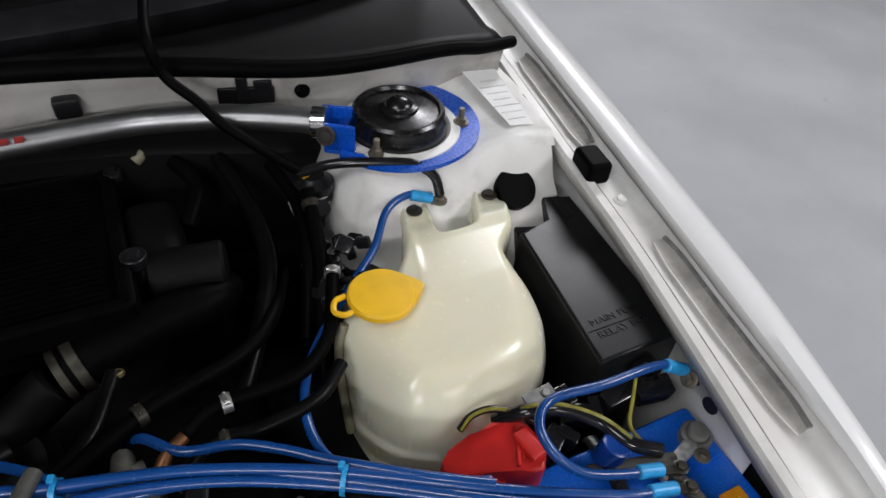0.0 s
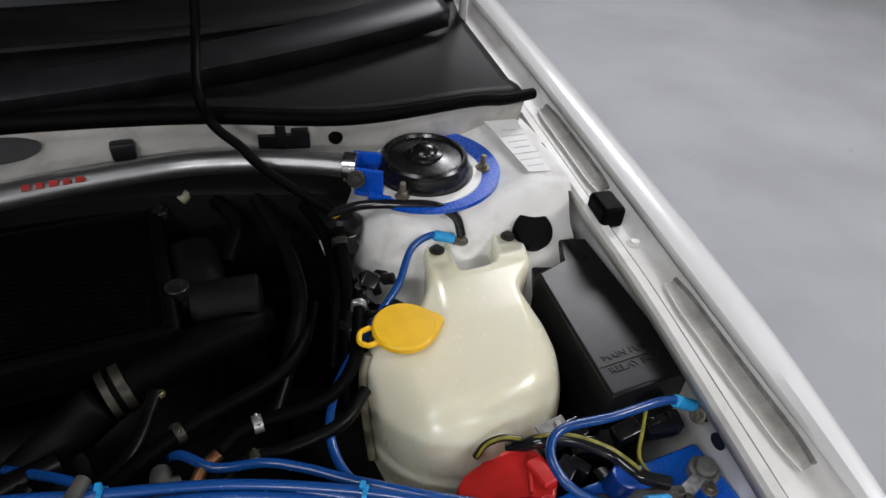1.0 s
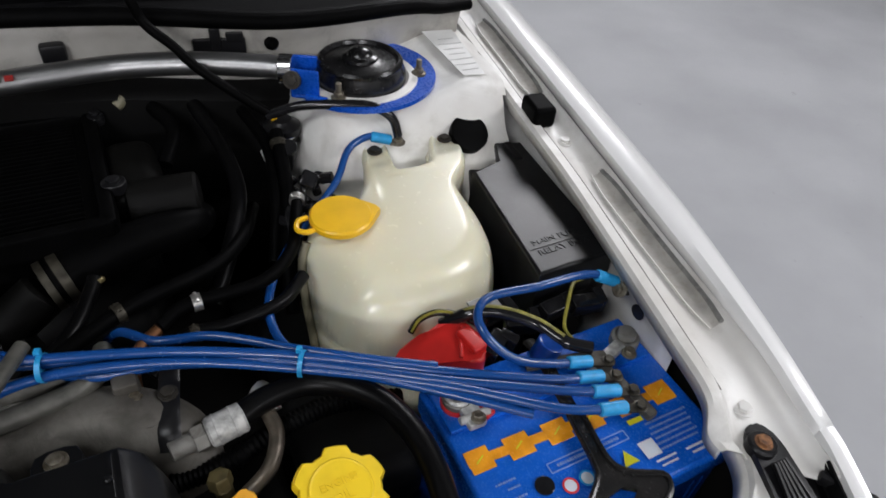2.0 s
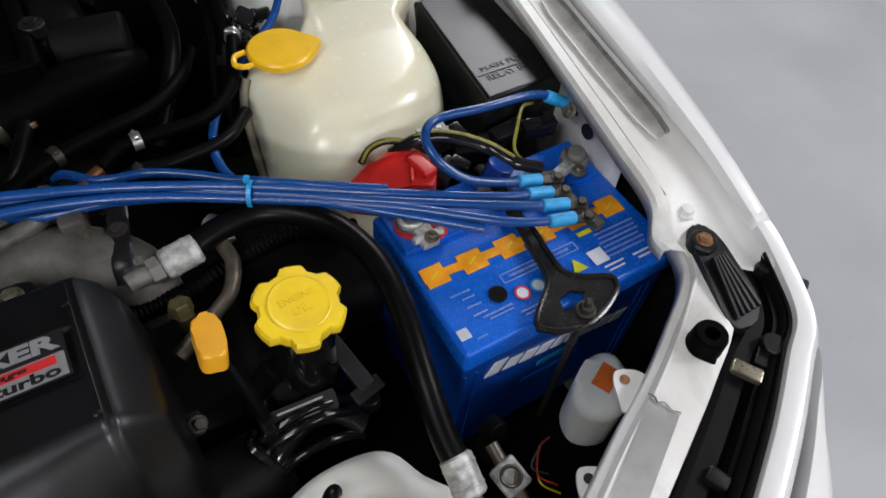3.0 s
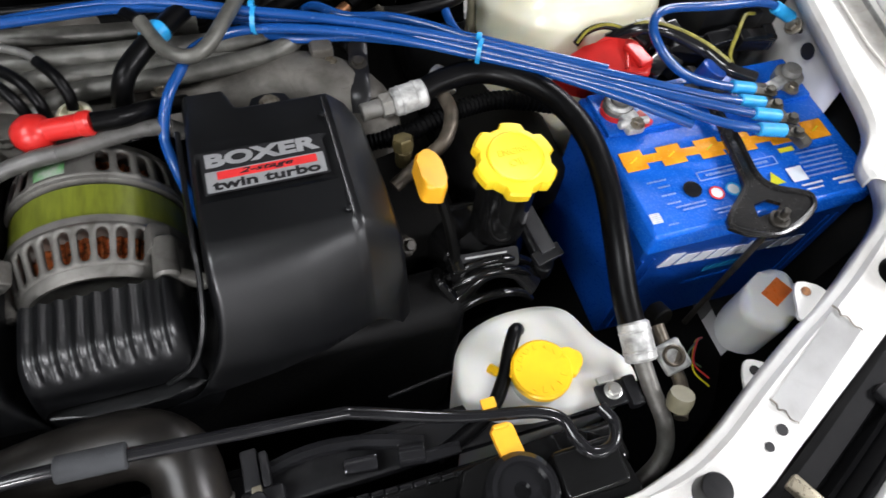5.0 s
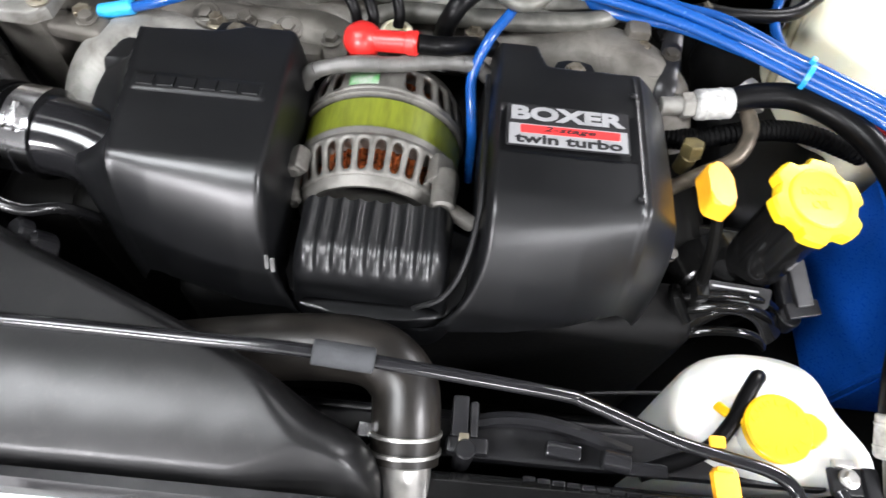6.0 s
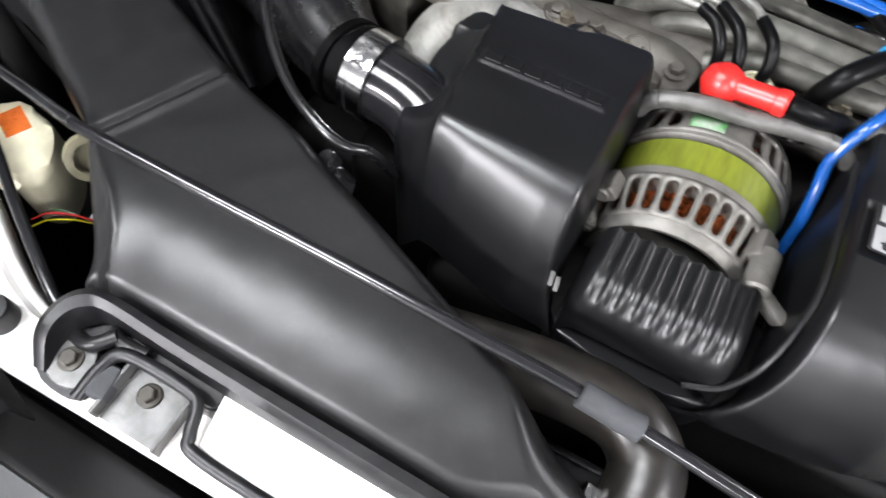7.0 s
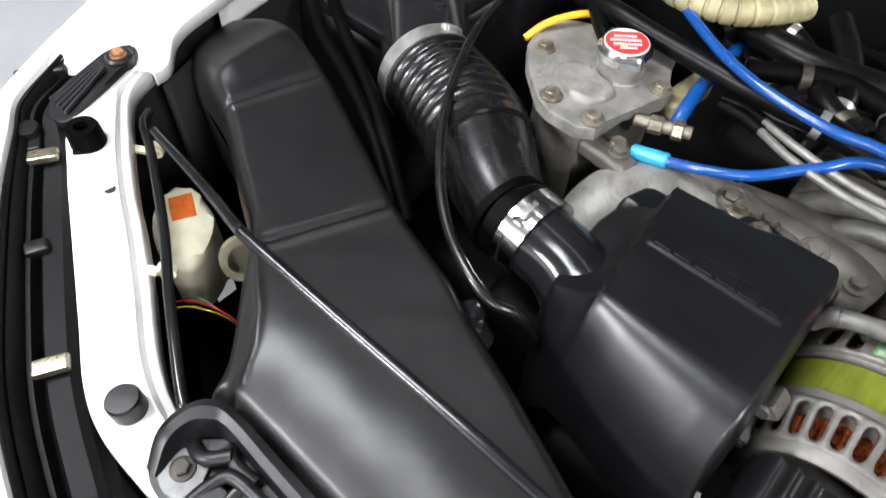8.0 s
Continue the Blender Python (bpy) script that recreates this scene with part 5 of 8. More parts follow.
part("bracket", rbox((0.012, 0.02, 0.05), (0.275, 0.14, 0.74), 0.002), PUMP, pump)
part("pipe", sweep([(0.262, 0.150, 0.735), (0.258, 0.135, 0.745), (0.268, 0.118, 0.735)], 0.006, 8, 5), PUMP, pump)
solo("small_bolt", merge(bolt_head(0.005, 0.008, (0.229, 0.144, 0.808), (30, 20, 0)), rbox((0.014, 0.020, 0.008), (0.226, 0.148, 0.802), 0.003)), OLDB, "dull bolt on a small lug", "bolt")


# ---------------------------------------------------------------- engine cover
cover = thing("engine_cover", "charcoal moulded plastic engine cover in two humps", "engine cover", (-0.0135, 0, 0))
OUTL = [(0.086, 0.286), (0.128, 0.287), (0.136, 0.265), (0.205, 0.265), (0.222, 0.260), (0.233, 0.240), (0.237, 0.180), (0.237, 0.112), (0.227, 0.101), (0.204, 0.093), (0.160, 0.078), (0.118, 0.070), (0.076, 0.066), (0.024, 0.071), (-0.027, 0.073), (-0.083, 0.075), (-0.143, 0.090), (-0.181, 0.106), (-0.199, 0.119), (-0.209, 0.135), (-0.2145, 0.152), (-0.219, 0.180), (-0.2205, 0.212), (-0.2145, 0.236), (-0.209, 0.256), (-0.200, 0.262), (-0.185, 0.260), (-0.125, 0.264), (-0.105, 0.272), (-0.066, 0.272), (-0.056, 0.262)]
NX0, NX1, NY = -0.056, 0.085, 0.074


def notch(X, Y):
    """Distance outside the U-shaped opening round the alternator."""
    r = 0.030
    cx = np.clip(X, NX0 + r, NX1 - r)
    dx = np.maximum(NX0 - X, X - NX1)
    corner = np.hypot(X - cx, np.minimum(Y - (NY + r), 0)) - r
    return np.where(Y > NY + r, dx, np.maximum(corner, -0.05))


def front_edge(X):
    return np.interp(X, [-0.216, -0.185, -0.143, -0.083, -0.027, 0.024, 0.076, 0.118, 0.160, 0.204, 0.238], [0.132, 0.109, 0.090, 0.075, 0.073, 0.071, 0.066, 0.070, 0.078, 0.093, 0.106])


def cover_z(X, Y):
    yf = front_edge(X)
    top = 0.8870 + 0.003 * np.sin((X + 0.3) * 9.0) - 0.004 * step((Y - 0.225) / 0.05)
    bend = np.clip((0.138 - Y) / (0.138 - yf + 1e-6), 0, 1)
    z = 0.802 + (top - 0.802) * (1 - bend ** 2.05)
    # right flank falls away past a double ridge
    side = np.clip((X - 0.2035) / 0.034, 0, 1)
    z = z - 0.034 * side ** 1.25
    rail = np.exp(-((X - 0.1990) / 0.0011) ** 2) + np.exp(-((X - 0.2032) / 0.0011) ** 2)
    z = z + 0.0012 * rail * step((0.262 - Y) / 0.01)
    # scooped left flank below a sharp crease, with a square pocket at its rear
    crease = -0.1835 + 0.10 * (0.257 - Y)
    left = np.clip((crease - X) / 0.042, 0, 1)
    pocket = step((Y - 0.226) / 0.006)
    scoop = 0.030 * left ** 0.85 + 0.011 * np.sin(np.pi * left ** 0.7) * np.exp(-((Y - 0.178) / 0.034) ** 2)
    flat = 0.012 * step(left / 0.10) + 0.004 * left
    z = z - scoop * (1 - pocket) - flat * pocket
    z = z + 0.0012 * np.exp(-((X - crease) / 0.0020) ** 2)
    d = inside(X, Y, OUTL)
    dn = notch(X, Y)
    z = z - (0.010 + 0.05 * step((Y - 0.09) / 0.03)) * (1 - np.sqrt(np.clip(1 - (1 - np.clip(d / 0.007, 0, 1)) ** 2, 0, 1)))
    z = z - 0.08 * (1 - np.sqrt(np.clip(1 - (1 - np.clip(dn / 0.011, 0, 1)) ** 2, 0, 1)))
    plaque = np.maximum(np.abs(X + 0.1235) - 0.0485, np.abs(Y - 0.1985) - 0.0085)
    z = z + 0.0012 * step(-plaque / 0.002)
    badge = np.maximum(np.abs(X - 0.1455) - 0.0500, np.abs(Y - 0.1925) - 0.0225)
    z = z - 0.0014 * step(-badge / 0.003)
    return np.where((d < -0.0004) | (dn < -0.0004), np.nan, z)


part("shell", field(-0.2225, 0.240, 0.0, 0.242, 0.0018, cover_z, lambda X, V: front_edge(X) - 0.002 + V / 0.242 * (0.292 - front_edge(X)), lambda X, Y: np.minimum(inside(X, Y, OUTL), notch(X, Y))), COVERP, cover, "", 42)
BT = pose(0.1455, 0.1928, 0.8878, 0, 0, 0) @ Matrix.Diagonal((0.97, 0.84, 1, 1))
badge = part("badge", moved(prism(plate_round(0.0925, 0.0450, 0.002), 0, 0.0012, 0.0004), BT), BLACKP, cover, "black badge with silver and red lettering")
part("badge_panel", moved(prism(plate_round(0.0885, 0.0222, 0.0012), 0, 0.0004, 0), BT @ pose(0, -0.0103, 0.0012)), SILVERP, badge)
part("badge_stripe", moved(prism(plate_round(0.0745, 0.0084, 0.0010), 0, 0.0003, 0), BT @ pose(0.0015, -0.0048, 0.0016)), REDP, badge)
part("lettering", set_text("BOXER", -0.0430, 0.0430, 0.0052, 0.0205, BT @ pose(0, 0, 0.0014), bold=0.0009), SILVERP, badge)
part("lettering", set_text("2-stage", -0.0190, 0.0210, -0.0082, -0.0012, BT @ pose(0, 0, 0.0021), 0.0002, 0.3, 0.0003), BLACKP, badge)
part("lettering", set_text("twin turbo", -0.0400, 0.0400, -0.0200, -0.0100, BT @ pose(0, 0, 0.0018), 0.0002, 0.0, 0.0006), BLACKP, badge)
# raised maker's mark kept as plain blocks in the plaque
for k in range(6):
    part("raised_block", rbox((0.0118, 0.0092, 0.0026), (-0.1615 + 0.0152 * k, 0.1985, 0.8911), 0.0006), COVERP, cover)


def vent_z(X, Y):
    bend = np.clip((0.108 - Y) / 0.032, 0, 1)
    z = 0.800 + 0.054 * np.clip(1 - bend ** 2.6, 0, 1) ** 0.5 + 0.03 * (Y - 0.120)
    edge = np.minimum(X + 0.045, 0.070 - X)
    ridge = np.exp(-((np.mod((X + 0.0415) / 0.0118, 1.0) - 0.5) * 0.0118 / 0.0031) ** 2)
    z = z + 0.0036 * (ridge - 1) * step((edge - 0.009) / 0.006) * step((Y - 0.081) / 0.008)
    z = z - 0.030 * (1 - np.sqrt(np.clip(1 - (1 - np.clip(edge / 0.014, 0, 1)) ** 2, 0, 1)))
    return z


vent = part("vent_box", field(-0.045, 0.070, 0.0765, 0.138, 0.0010, vent_z), COVERP, cover, "ribbed black vent box", 60)
part("vent_wall", loft([[(-0.045, 0.138, 0.838), (0.070, 0.138, 0.838)], [(-0.045, 0.138, 0.77), (0.070, 0.138, 0.77)]], 6), PLASTIC, cover)
part("notch_floor", prism(rounded([(-0.058, 0.150), (-0.054, 0.096), (-0.030, 0.072), (0.060, 0.072), (0.084, 0.098), (0.088, 0.150)], 4), 0.780, 0.797, 0.004), COVERP, cover)
part("notch_lip", sweep([(0.086, 0.245, 0.880), (0.0862, 0.150, 0.880), (0.0855, 0.122, 0.869), (0.079, 0.094, 0.846), (0.066, 0.079, 0.824), (0.045, 0.0735, 0.813)], 0.0022, 6, 6), COVERP, cover)
part("clip", merge(rbox((0.003, 0.010, 0.003), (-0.0585, 0.084, 0.846), 0.0008, rot=(35, 0, 12)), rbox((0.003, 0.010, 0.002), (-0.0540, 0.082, 0.846), 0.0006, rot=(35, 0, 12))), BRKT, cover, "grey spring clip")
for x, y, z in ((0.159, 0.280, 0.858), (-0.122, 0.283, 0.862)):
    tab = part("fixing_tab", prism(rounded([(x - 0.0145, y - 0.016), (x - 0.0145, y + 0.010), (x + 0.0145, y + 0.010), (x + 0.0145, y - 0.016)], 3), z - 0.008, z, 0.002), COVERP, cover)
    part("fixing_bolt", bolt_head(0.0060, 0.006, (x, y, z)), BOLT, tab)
part("inlet_duct", sweep([(-0.196, 0.168, 0.836), (-0.214, 0.172, 0.842), (-0.236, 0.174, 0.845), (-0.256, 0.1745, 0.8455)], lambda s: 0.034 - 0.004 * math.sin(s * 3.1), 32, 6), GLOSS, cover, "gloss black duct stub")
part("side_lug", merge(rod(0.0135, 0.022, (-0.226, 0.090, 0.815), (12, -30, 0), 0.003, 26), rod(0.010, 0.012, (-0.237, 0.096, 0.830), (12, -30, 0), 0.002, 22)), GLOSS, cover, "black rubber mounting plug")

for x, y in ((0.204, 0.232), (0.204, 0.140)):
    part("cover_pip", lathe([(0.0026, -0.001), (0.0026, 0.0008), (0.0018, 0.0012), (0.0, 0.0012)], (x - 0.008, y, 0.8868), seg=12), COVERP, cover)

# ---------------------------------------------------------------- alternator
alt = thing("alternator", "bare metal alternator with lime green band and copper windings", "alternator", (-0.0135, 0, 0))
AX = 0.004  # its axis runs along the car


def alt_ring(profile, mat, name, label=""):
    return part(name, moved(lathe(profile, seg=56), pose(AX, 0.0, 0.800, -90, 0, 0)), mat, alt, label)


alt_ring([(0.0635, 0.194), (0.0665, 0.196), (0.0665, 0.224), (0.0635, 0.226)], LIME, "stator_band", "lime green stator band")
part("winding", moved(lathe([(0.044, 0.162), (0.049, 0.166), (0.051, 0.180), (0.052, 0.190), (0.054, 0.230), (0.055, 0.240), (0.052, 0.258)], seg=216, radial=lambda a: 1.0 + 0.022 * math.cos(54 * a)), pose(AX, 0.0, 0.800, -90, 0, 0)), COPPER, alt, "copper windings")


def slotted(rows, n, keep, wall):
    """Turned housing wall with rounded slots; rows are (radius, y), keep(angle) says where a slot opens."""
    shares = [0, 0.12, 0.16, 0.25, 0.75, 0.84, 0.88, 1]
    widths = [0.33, 0.10, 0.24, 0.33, 0.33, 0.24, 0.10, 0.33]
    (ra, ya), (rb, yb) = rows
    bm = bmesh.new()
    ring = []
    for s, w in zip(shares, widths):
        row = []
        for k in range(n):
            for u in (0.0, 0.5 - w, 0.5, 0.5 + w):
                t = 2 * math.pi * (k + u) / n
                r = ra + (rb - ra) * s + 0.0012 * math.sin(math.pi * s)
                row.append(bm.verts.new((AX + r * math.cos(t), ya + (yb - ya) * s, 0.800 + r * math.sin(t))))
        ring.append(row)
    for i in range(len(shares) - 1):
        for j in range(4 * n):
            if 1 <= i <= 5 and j % 4 in (1, 2) and keep(360 * (j // 4 + 0.5) / n):
                continue
            q = (j + 1) % (4 * n)
            bm.faces.new((ring[i][j], ring[i][q], ring[i + 1][q], ring[i + 1][j]))
    return bm


alt_ring([(0.066, 0.226), (0.069, 0.228), (0.0695, 0.231), (0.060, 0.232)], CASTB, "rear_ring")
alt_ring([(0.064, 0.186), (0.0685, 0.188), (0.069, 0.194), (0.060, 0.196)], CASTB, "front_ring")
alt_ring([(0.0505, 0.158), (0.0515, 0.150), (0.055, 0.149), (0.0585, 0.152), (0.0600, 0.158), (0.056, 0.160), (0.0505, 0.158)], CASTB, "front_plate")
alt_ring([(0.0, 0.172), (0.050, 0.172)], BLACKP, "fan", "dark cooling fan")
alt_ring([(0.064, 0.262), (0.062, 0.270), (0.054, 0.274), (0.0, 0.275)], CASTB, "rear_plate")
thick(part("front_housing", slotted([(0.0685, 0.188), (0.0600, 0.156)], 32, lambda a: 30 < a < 152, 0.004), CASTB, alt, "slotted cast front housing", 50), 0.004, -1)
thick(part("rear_housing", slotted([(0.0695, 0.231), (0.0650, 0.263)], 28, lambda a: 20 < a < 76 or 112 < a < 138, 0.004), CASTB, alt, "slotted cast rear housing", 50), 0.004, -1)
for a in (22, 158):
    c, s = math.cos(radians(a)), math.sin(radians(a))
    part("through_bolt", merge(between(0.0052, (AX + 0.063 * c, 0.148, 0.800 + 0.063 * s), (AX + 0.066 * c, 0.176, 0.800 + 0.066 * s), 0.0015, 14), between(0.0036, (AX + 0.063 * c, 0.145, 0.800 + 0.063 * s), (AX + 0.063 * c, 0.150, 0.800 + 0.063 * s), 0.0006, 6)), CASTB, alt)
tab = loft([[(AX + 0.0698 * math.cos(radians(t)), y, 0.800 + 0.0698 * math.sin(radians(t))) for t in range(92, 113, 4)] for y in (0.235, 0.251)], 2)
thick(part("sticker", tab, GREENP, alt, "green printed sticker"), 0.0004, 1)
part("mount_lug", merge(rod(0.0095, 0.034, (0.060, 0.140, 0.846), (-90, 0, 0), 0.002), rbox((0.018, 0.024, 0.014), (0.056, 0.176, 0.845), 0.004, rot=(0, 38, 0)), rbox((0.028, 0.010, 0.012), (0.074, 0.142, 0.836), 0.003, rot=(0, 30, -15))), CASTB, alt)
part("mount_lug", merge(rbox((0.016, 0.022, 0.014), (-0.053, 0.172, 0.846), 0.004, rot=(0, -42, 0)), rod(0.0065, 0.020, (-0.055, 0.160, 0.846), (-90, 0, 0), 0.0015)), CASTB, alt)
part("pulley", moved(lathe([(0.010, 0.110), (0.030, 0.112), (0.030, 0.138), (0.012, 0.140)], seg=32), pose(AX, 0, 0.800, -90, 0, 0)), DARKM, alt)
boot = thing("terminal_boot", "red rubber boot on the alternator terminal", "boot", (-0.0150, 0.005, 0))
part("ball", lathe([(0.004, -0.014), (0.012, -0.010), (0.0155, 0.0), (0.0140, 0.007), (0.0085, 0.0125), (0.0, 0.014)], (-0.013, 0.262, 0.882), seg=26), RED, boot)
part("sleeve", merge(between(0.0085, (-0.007, 0.261, 0.884), (0.032, 0.254, 0.892), 0.002), between(0.0096, (0.022, 0.2556, 0.8900), (0.032, 0.254, 0.892), 0.002)), RED, boot)
wire([(0.0160, 0.2592, 0.892), (0.0370, 0.2630, 0.888), (0.0570, 0.2790, 0.876), (0.0770, 0.3050, 0.850)], 0.0075, HOSE, "black power lead from the red boot", "power_lead")
HARN = [(-0.062, 0.240, 0.850), (-0.052, 0.240, 0.868), (-0.022, 0.243, 0.877), (0.012, 0.246, 0.878), (0.044, 0.254, 0.877), (0.074, 0.260, 0.870), (0.092, 0.264, 0.85)]
harn = thing("wiring_harness", "grey taped wiring harness over the alternator", "harness", (-0.0125, 0.003, 0))
part("cable", sweep(HARN, 0.0056, 14, 8), HOSE, harn)
hl = smooth_line(HARN, 8)
for k in range(1, len(hl) - 4, 4):
    part("tape_wrap", sweep([tuple(p) for p in hl[k:k + 5]], 0.0062 + 0.0003 * (k % 3), 14, 2), GREYTAPE, harn)

# ---------------------------------------------------------------- snorkel duct
snork = thing("intake_duct", "large flat black moulded air intake duct", "air duct")
SP = [(-0.640, 0.120), (-0.664, 0.142), (-0.674, 0.176), (-0.664, 0.203), (-0.622, 0.216), (-0.568, 0.208), (-0.496, 0.186), (-0.431, 0.159), (-0.347, 0.122), (-0.276, 0.101), (-0.238, 0.085), (-0.174, 0.061), (-0.117, 0.038), (-0.061, 0.014), (-0.026, -0.006), (-0.003, -0.016), (0.015, -0.029), (0.025, -0.050), (0.021, -0.065), (-0.015, -0.0675), (-0.15, -0.0675), (-0.28, -0.0675), (-0.322, -0.068), (-0.341, -0.070), (-0.348, -0.052), (-0.362, -0.033), (-0.389, -0.005), (-0.408, 0.017), (-0.430, 0.033), (-0.467, 0.052), (-0.524, 0.083), (-0.566, 0.097)]
SPR = rounded(SP, 4)
FLANK = [(-0.648, 0.124), (-0.566, 0.101), (-0.524, 0.087), (-0.467, 0.056), (-0.430, 0.038), (-0.392, 0.019), (-0.367, 0.001), (-0.347, -0.012), (-0.329, -0.029), (-0.318, -0.048), (-0.312, -0.072)]


def flank_y(X):
    """Plan line of the ridge above the hollowed flank, as y over x."""
    return np.interp(X, [p[0] for p in FLANK], [p[1] for p in FLANK])


def duct_z(X, Y):
    d = inside(X, Y, SPR)
    z = 0.864 + 0.006 * step((-0.44 - X) / 0.10) - 0.008 * step((X + 0.30) / 0.30)
    front = np.clip((0.004 - Y) / 0.076, 0, 1) * step((X + 0.40) / 0.10)
    z = z - 0.026 * front ** 2.0
    back = np.clip((Y - (0.036 - 0.36 * (X + 0.1))) / 0.05, 0, 1) * step((X + 0.46) / 0.10)
    z = z - 0.010 * back
    for (ax, ay), (bx2, by2) in (((-0.524, 0.085), (-0.496, 0.184)), ((-0.387, 0.020), (-0.344, 0.117))):
        dx, dy = bx2 - ax, by2 - ay
        off = ((X - ax) * dy - (Y - ay) * dx) / math.hypot(dx, dy)
        z = z - 0.0034 * np.exp(-((off + 0.004) / 0.0032) ** 2) + 0.0018 * np.exp(-((off - 0.003) / 0.0035) ** 2)
    # the mouth rises to a ridge and rolls down towards the wing
    u = X + 0.10 * (Y - 0.15)
    z = z + 0.008 * np.clip((-0.532 - u) / 0.026, 0, 1) * step(d / 0.03) - 0.040 * np.clip((-0.562 - u) / 0.11, 0, 1) ** 1.1
    end = step((X + 0.072) / 0.06)
    z = z - (0.046 + 0.006 * end) * (1 - np.sqrt(np.clip(1 - (1 - np.clip(d / (0.014 + 0.024 * end), 0, 1)) ** 2, 0, 1)))
    z = z + 0.00022 * np.sin(X * 47 + 2.1 * np.sin(Y * 39)) * np.sin(Y * 61 + 1.3 * np.sin(X * 33)) + 0.00012 * np.sin(X * 131 + 4 * Y) * np.sin(Y * 149 - 30 * X)
    # hollow flank on the outer side
    below = np.clip((flank_y(X) - Y) / 0.030, 0, 1) * step((-0.305 - X) / 0.01) * step((X + 0.60) / 0.08)
    z = z - 0.018 * below ** 0.8 + 0.0016 * np.exp(-((Y - flank_y(X)) / 0.004) ** 2) * step((-0.305 - X) / 0.02) * step((X + 0.54) / 0.03)
    return np.where(d < -0.0004, np.nan, z)


part("shell", field(-0.678, 0.028, -0.072, 0.220, 0.0020, duct_z, outline=SPR), DUCT, snork, "", 55)


def wall_top(x, y):
    cx, cy = x + (-0.28 - x) * 0.012, y + (0.04 - y) * 0.03
    v = float(duct_z(np.array([[cx]]), np.array([[cy]]))[0, 0])
    return min(0.838, v - 0.010) if v == v else 0.81


part("side_wall", loft([[(x, y, wall_top(x, y)) for x, y in SPR + SPR[:1]], [(x * 0.99, y, 0.74) for x, y in SPR + SPR[:1]]], 1), DUCT, snork)
part("rod_slot", rbox((0.024, 0.006, 0.006), (-0.352, 0.0015, 0.8605), 0.002, rot=(0, 0, -38)), GLOSS, snork)
fl = prism(rounded([(-0.330, -0.124), (-0.338, -0.100), (-0.330, -0.078), (-0.306, -0.072), (-0.284, -0.078), (-0.224, -0.078), (-0.214, -0.086), (-0.220, -0.094), (-0.272, -0.094), (-0.284, -0.102), (-0.288, -0.126), (-0.308, -0.131)], 4), 0.818, 0.8235, 0.002)
flange = part("flange", fl, PLASTIC, snork, "bolted black mounting flange")
flange.location.y = 0.005
part("flange_rim", loft([[(-0.327, -0.126, 0.826), (-0.336, -0.108, 0.838), (-0.335, -0.088, 0.843), (-0.325, -0.074, 0.845), (-0.306, -0.0685, 0.846), (-0.25, -0.0690, 0.843), (-0.12, -0.0690, 0.838), (0.0, -0.0690, 0.832)],
                         [(-0.323, -0.126, 0.828), (-0.331, -0.108, 0.841), (-0.330, -0.090, 0.846), (-0.321, -0.078, 0.848), (-0.304, -0.0735, 0.848), (-0.25, -0.0745, 0.844), (-0.12, -0.0755, 0.838), (0.0, -0.0755, 0.832)],
                         [(-0.318, -0.125, 0.828), (-0.325, -0.108, 0.840), (-0.324, -0.093, 0.844), (-0.316, -0.083, 0.845), (-0.302, -0.0785, 0.844), (-0.25, -0.0795, 0.840), (-0.12, -0.0805, 0.834), (0.0, -0.0805, 0.828)],
                         [(-0.315, -0.124, 0.822), (-0.321, -0.108, 0.826), (-0.320, -0.095, 0.826), (-0.313, -0.086, 0.826), (-0.301, -0.0815, 0.826), (-0.25, -0.0825, 0.826), (-0.12, -0.0835, 0.822), (0.0, -0.0835, 0.820)]], 6), PLASTIC, flange)
part("flange_rib", sweep([(-0.290, -0.128, 0.827), (-0.288, -0.106, 0.831), (-0.278, -0.093, 0.834), (-0.232, -0.092, 0.834), (-0.221, -0.097, 0.833), (-0.215, -0.112, 0.830), (-0.205, -0.1195, 0.828), (-0.14, -0.1205, 0.826)], 0.0044, 10, 6, flat=0.8), PLASTIC, flange)
part("flange_web", merge(sweep([(-0.322, -0.098, 0.824), (-0.304, -0.098, 0.830), (-0.292, -0.086, 0.832)], 0.0050, 10, 6), sweep([(-0.300, -0.084, 0.828), (-0.286, -0.088, 0.830), (-0.270, -0.086, 0.828)], 0.0045, 10, 6)), PLASTIC, flange)
part("flange_seat", prism(rounded([(-0.326, -0.120), (-0.318, -0.098), (-0.300, -0.098), (-0.292, -0.120), (-0.306, -0.127)], 4), 0.8225, 0.8265, 0.0015), BRKT, flange, "worn grey bolt seat")
part("flange_bolt", bolt_head(0.0056, 0.006, (-0.310, -0.111, 0.8262)), OLDB, flange, "flange bolt")
br = part("steel_bracket", merge(rbox((0.043, 0.036, 0.003), (-0.252, -0.112, 0.8195), 0.001), rbox((0.003, 0.038, 0.016), (-0.2755, -0.112, 0.822), 0.001), rbox((0.003, 0.038, 0.016), (-0.2285, -0.112, 0.822), 0.001), rbox((0.046, 0.003, 0.010), (-0.252, -0.0925, 0.823), 0.001)), BRKT, snork, "grey steel bracket")
br.location.y = 0.005
part("bracket_bolt", bolt_head(0.0054, 0.007, (-0.255, -0.105, 0.821)), OLDB, br)
part("rubber_pad", rbox((0.014, 0.022, 0.012), (-0.281, -0.107, 0.826), 0.003, rot=(0, 0, 8)), FOAM, snork)

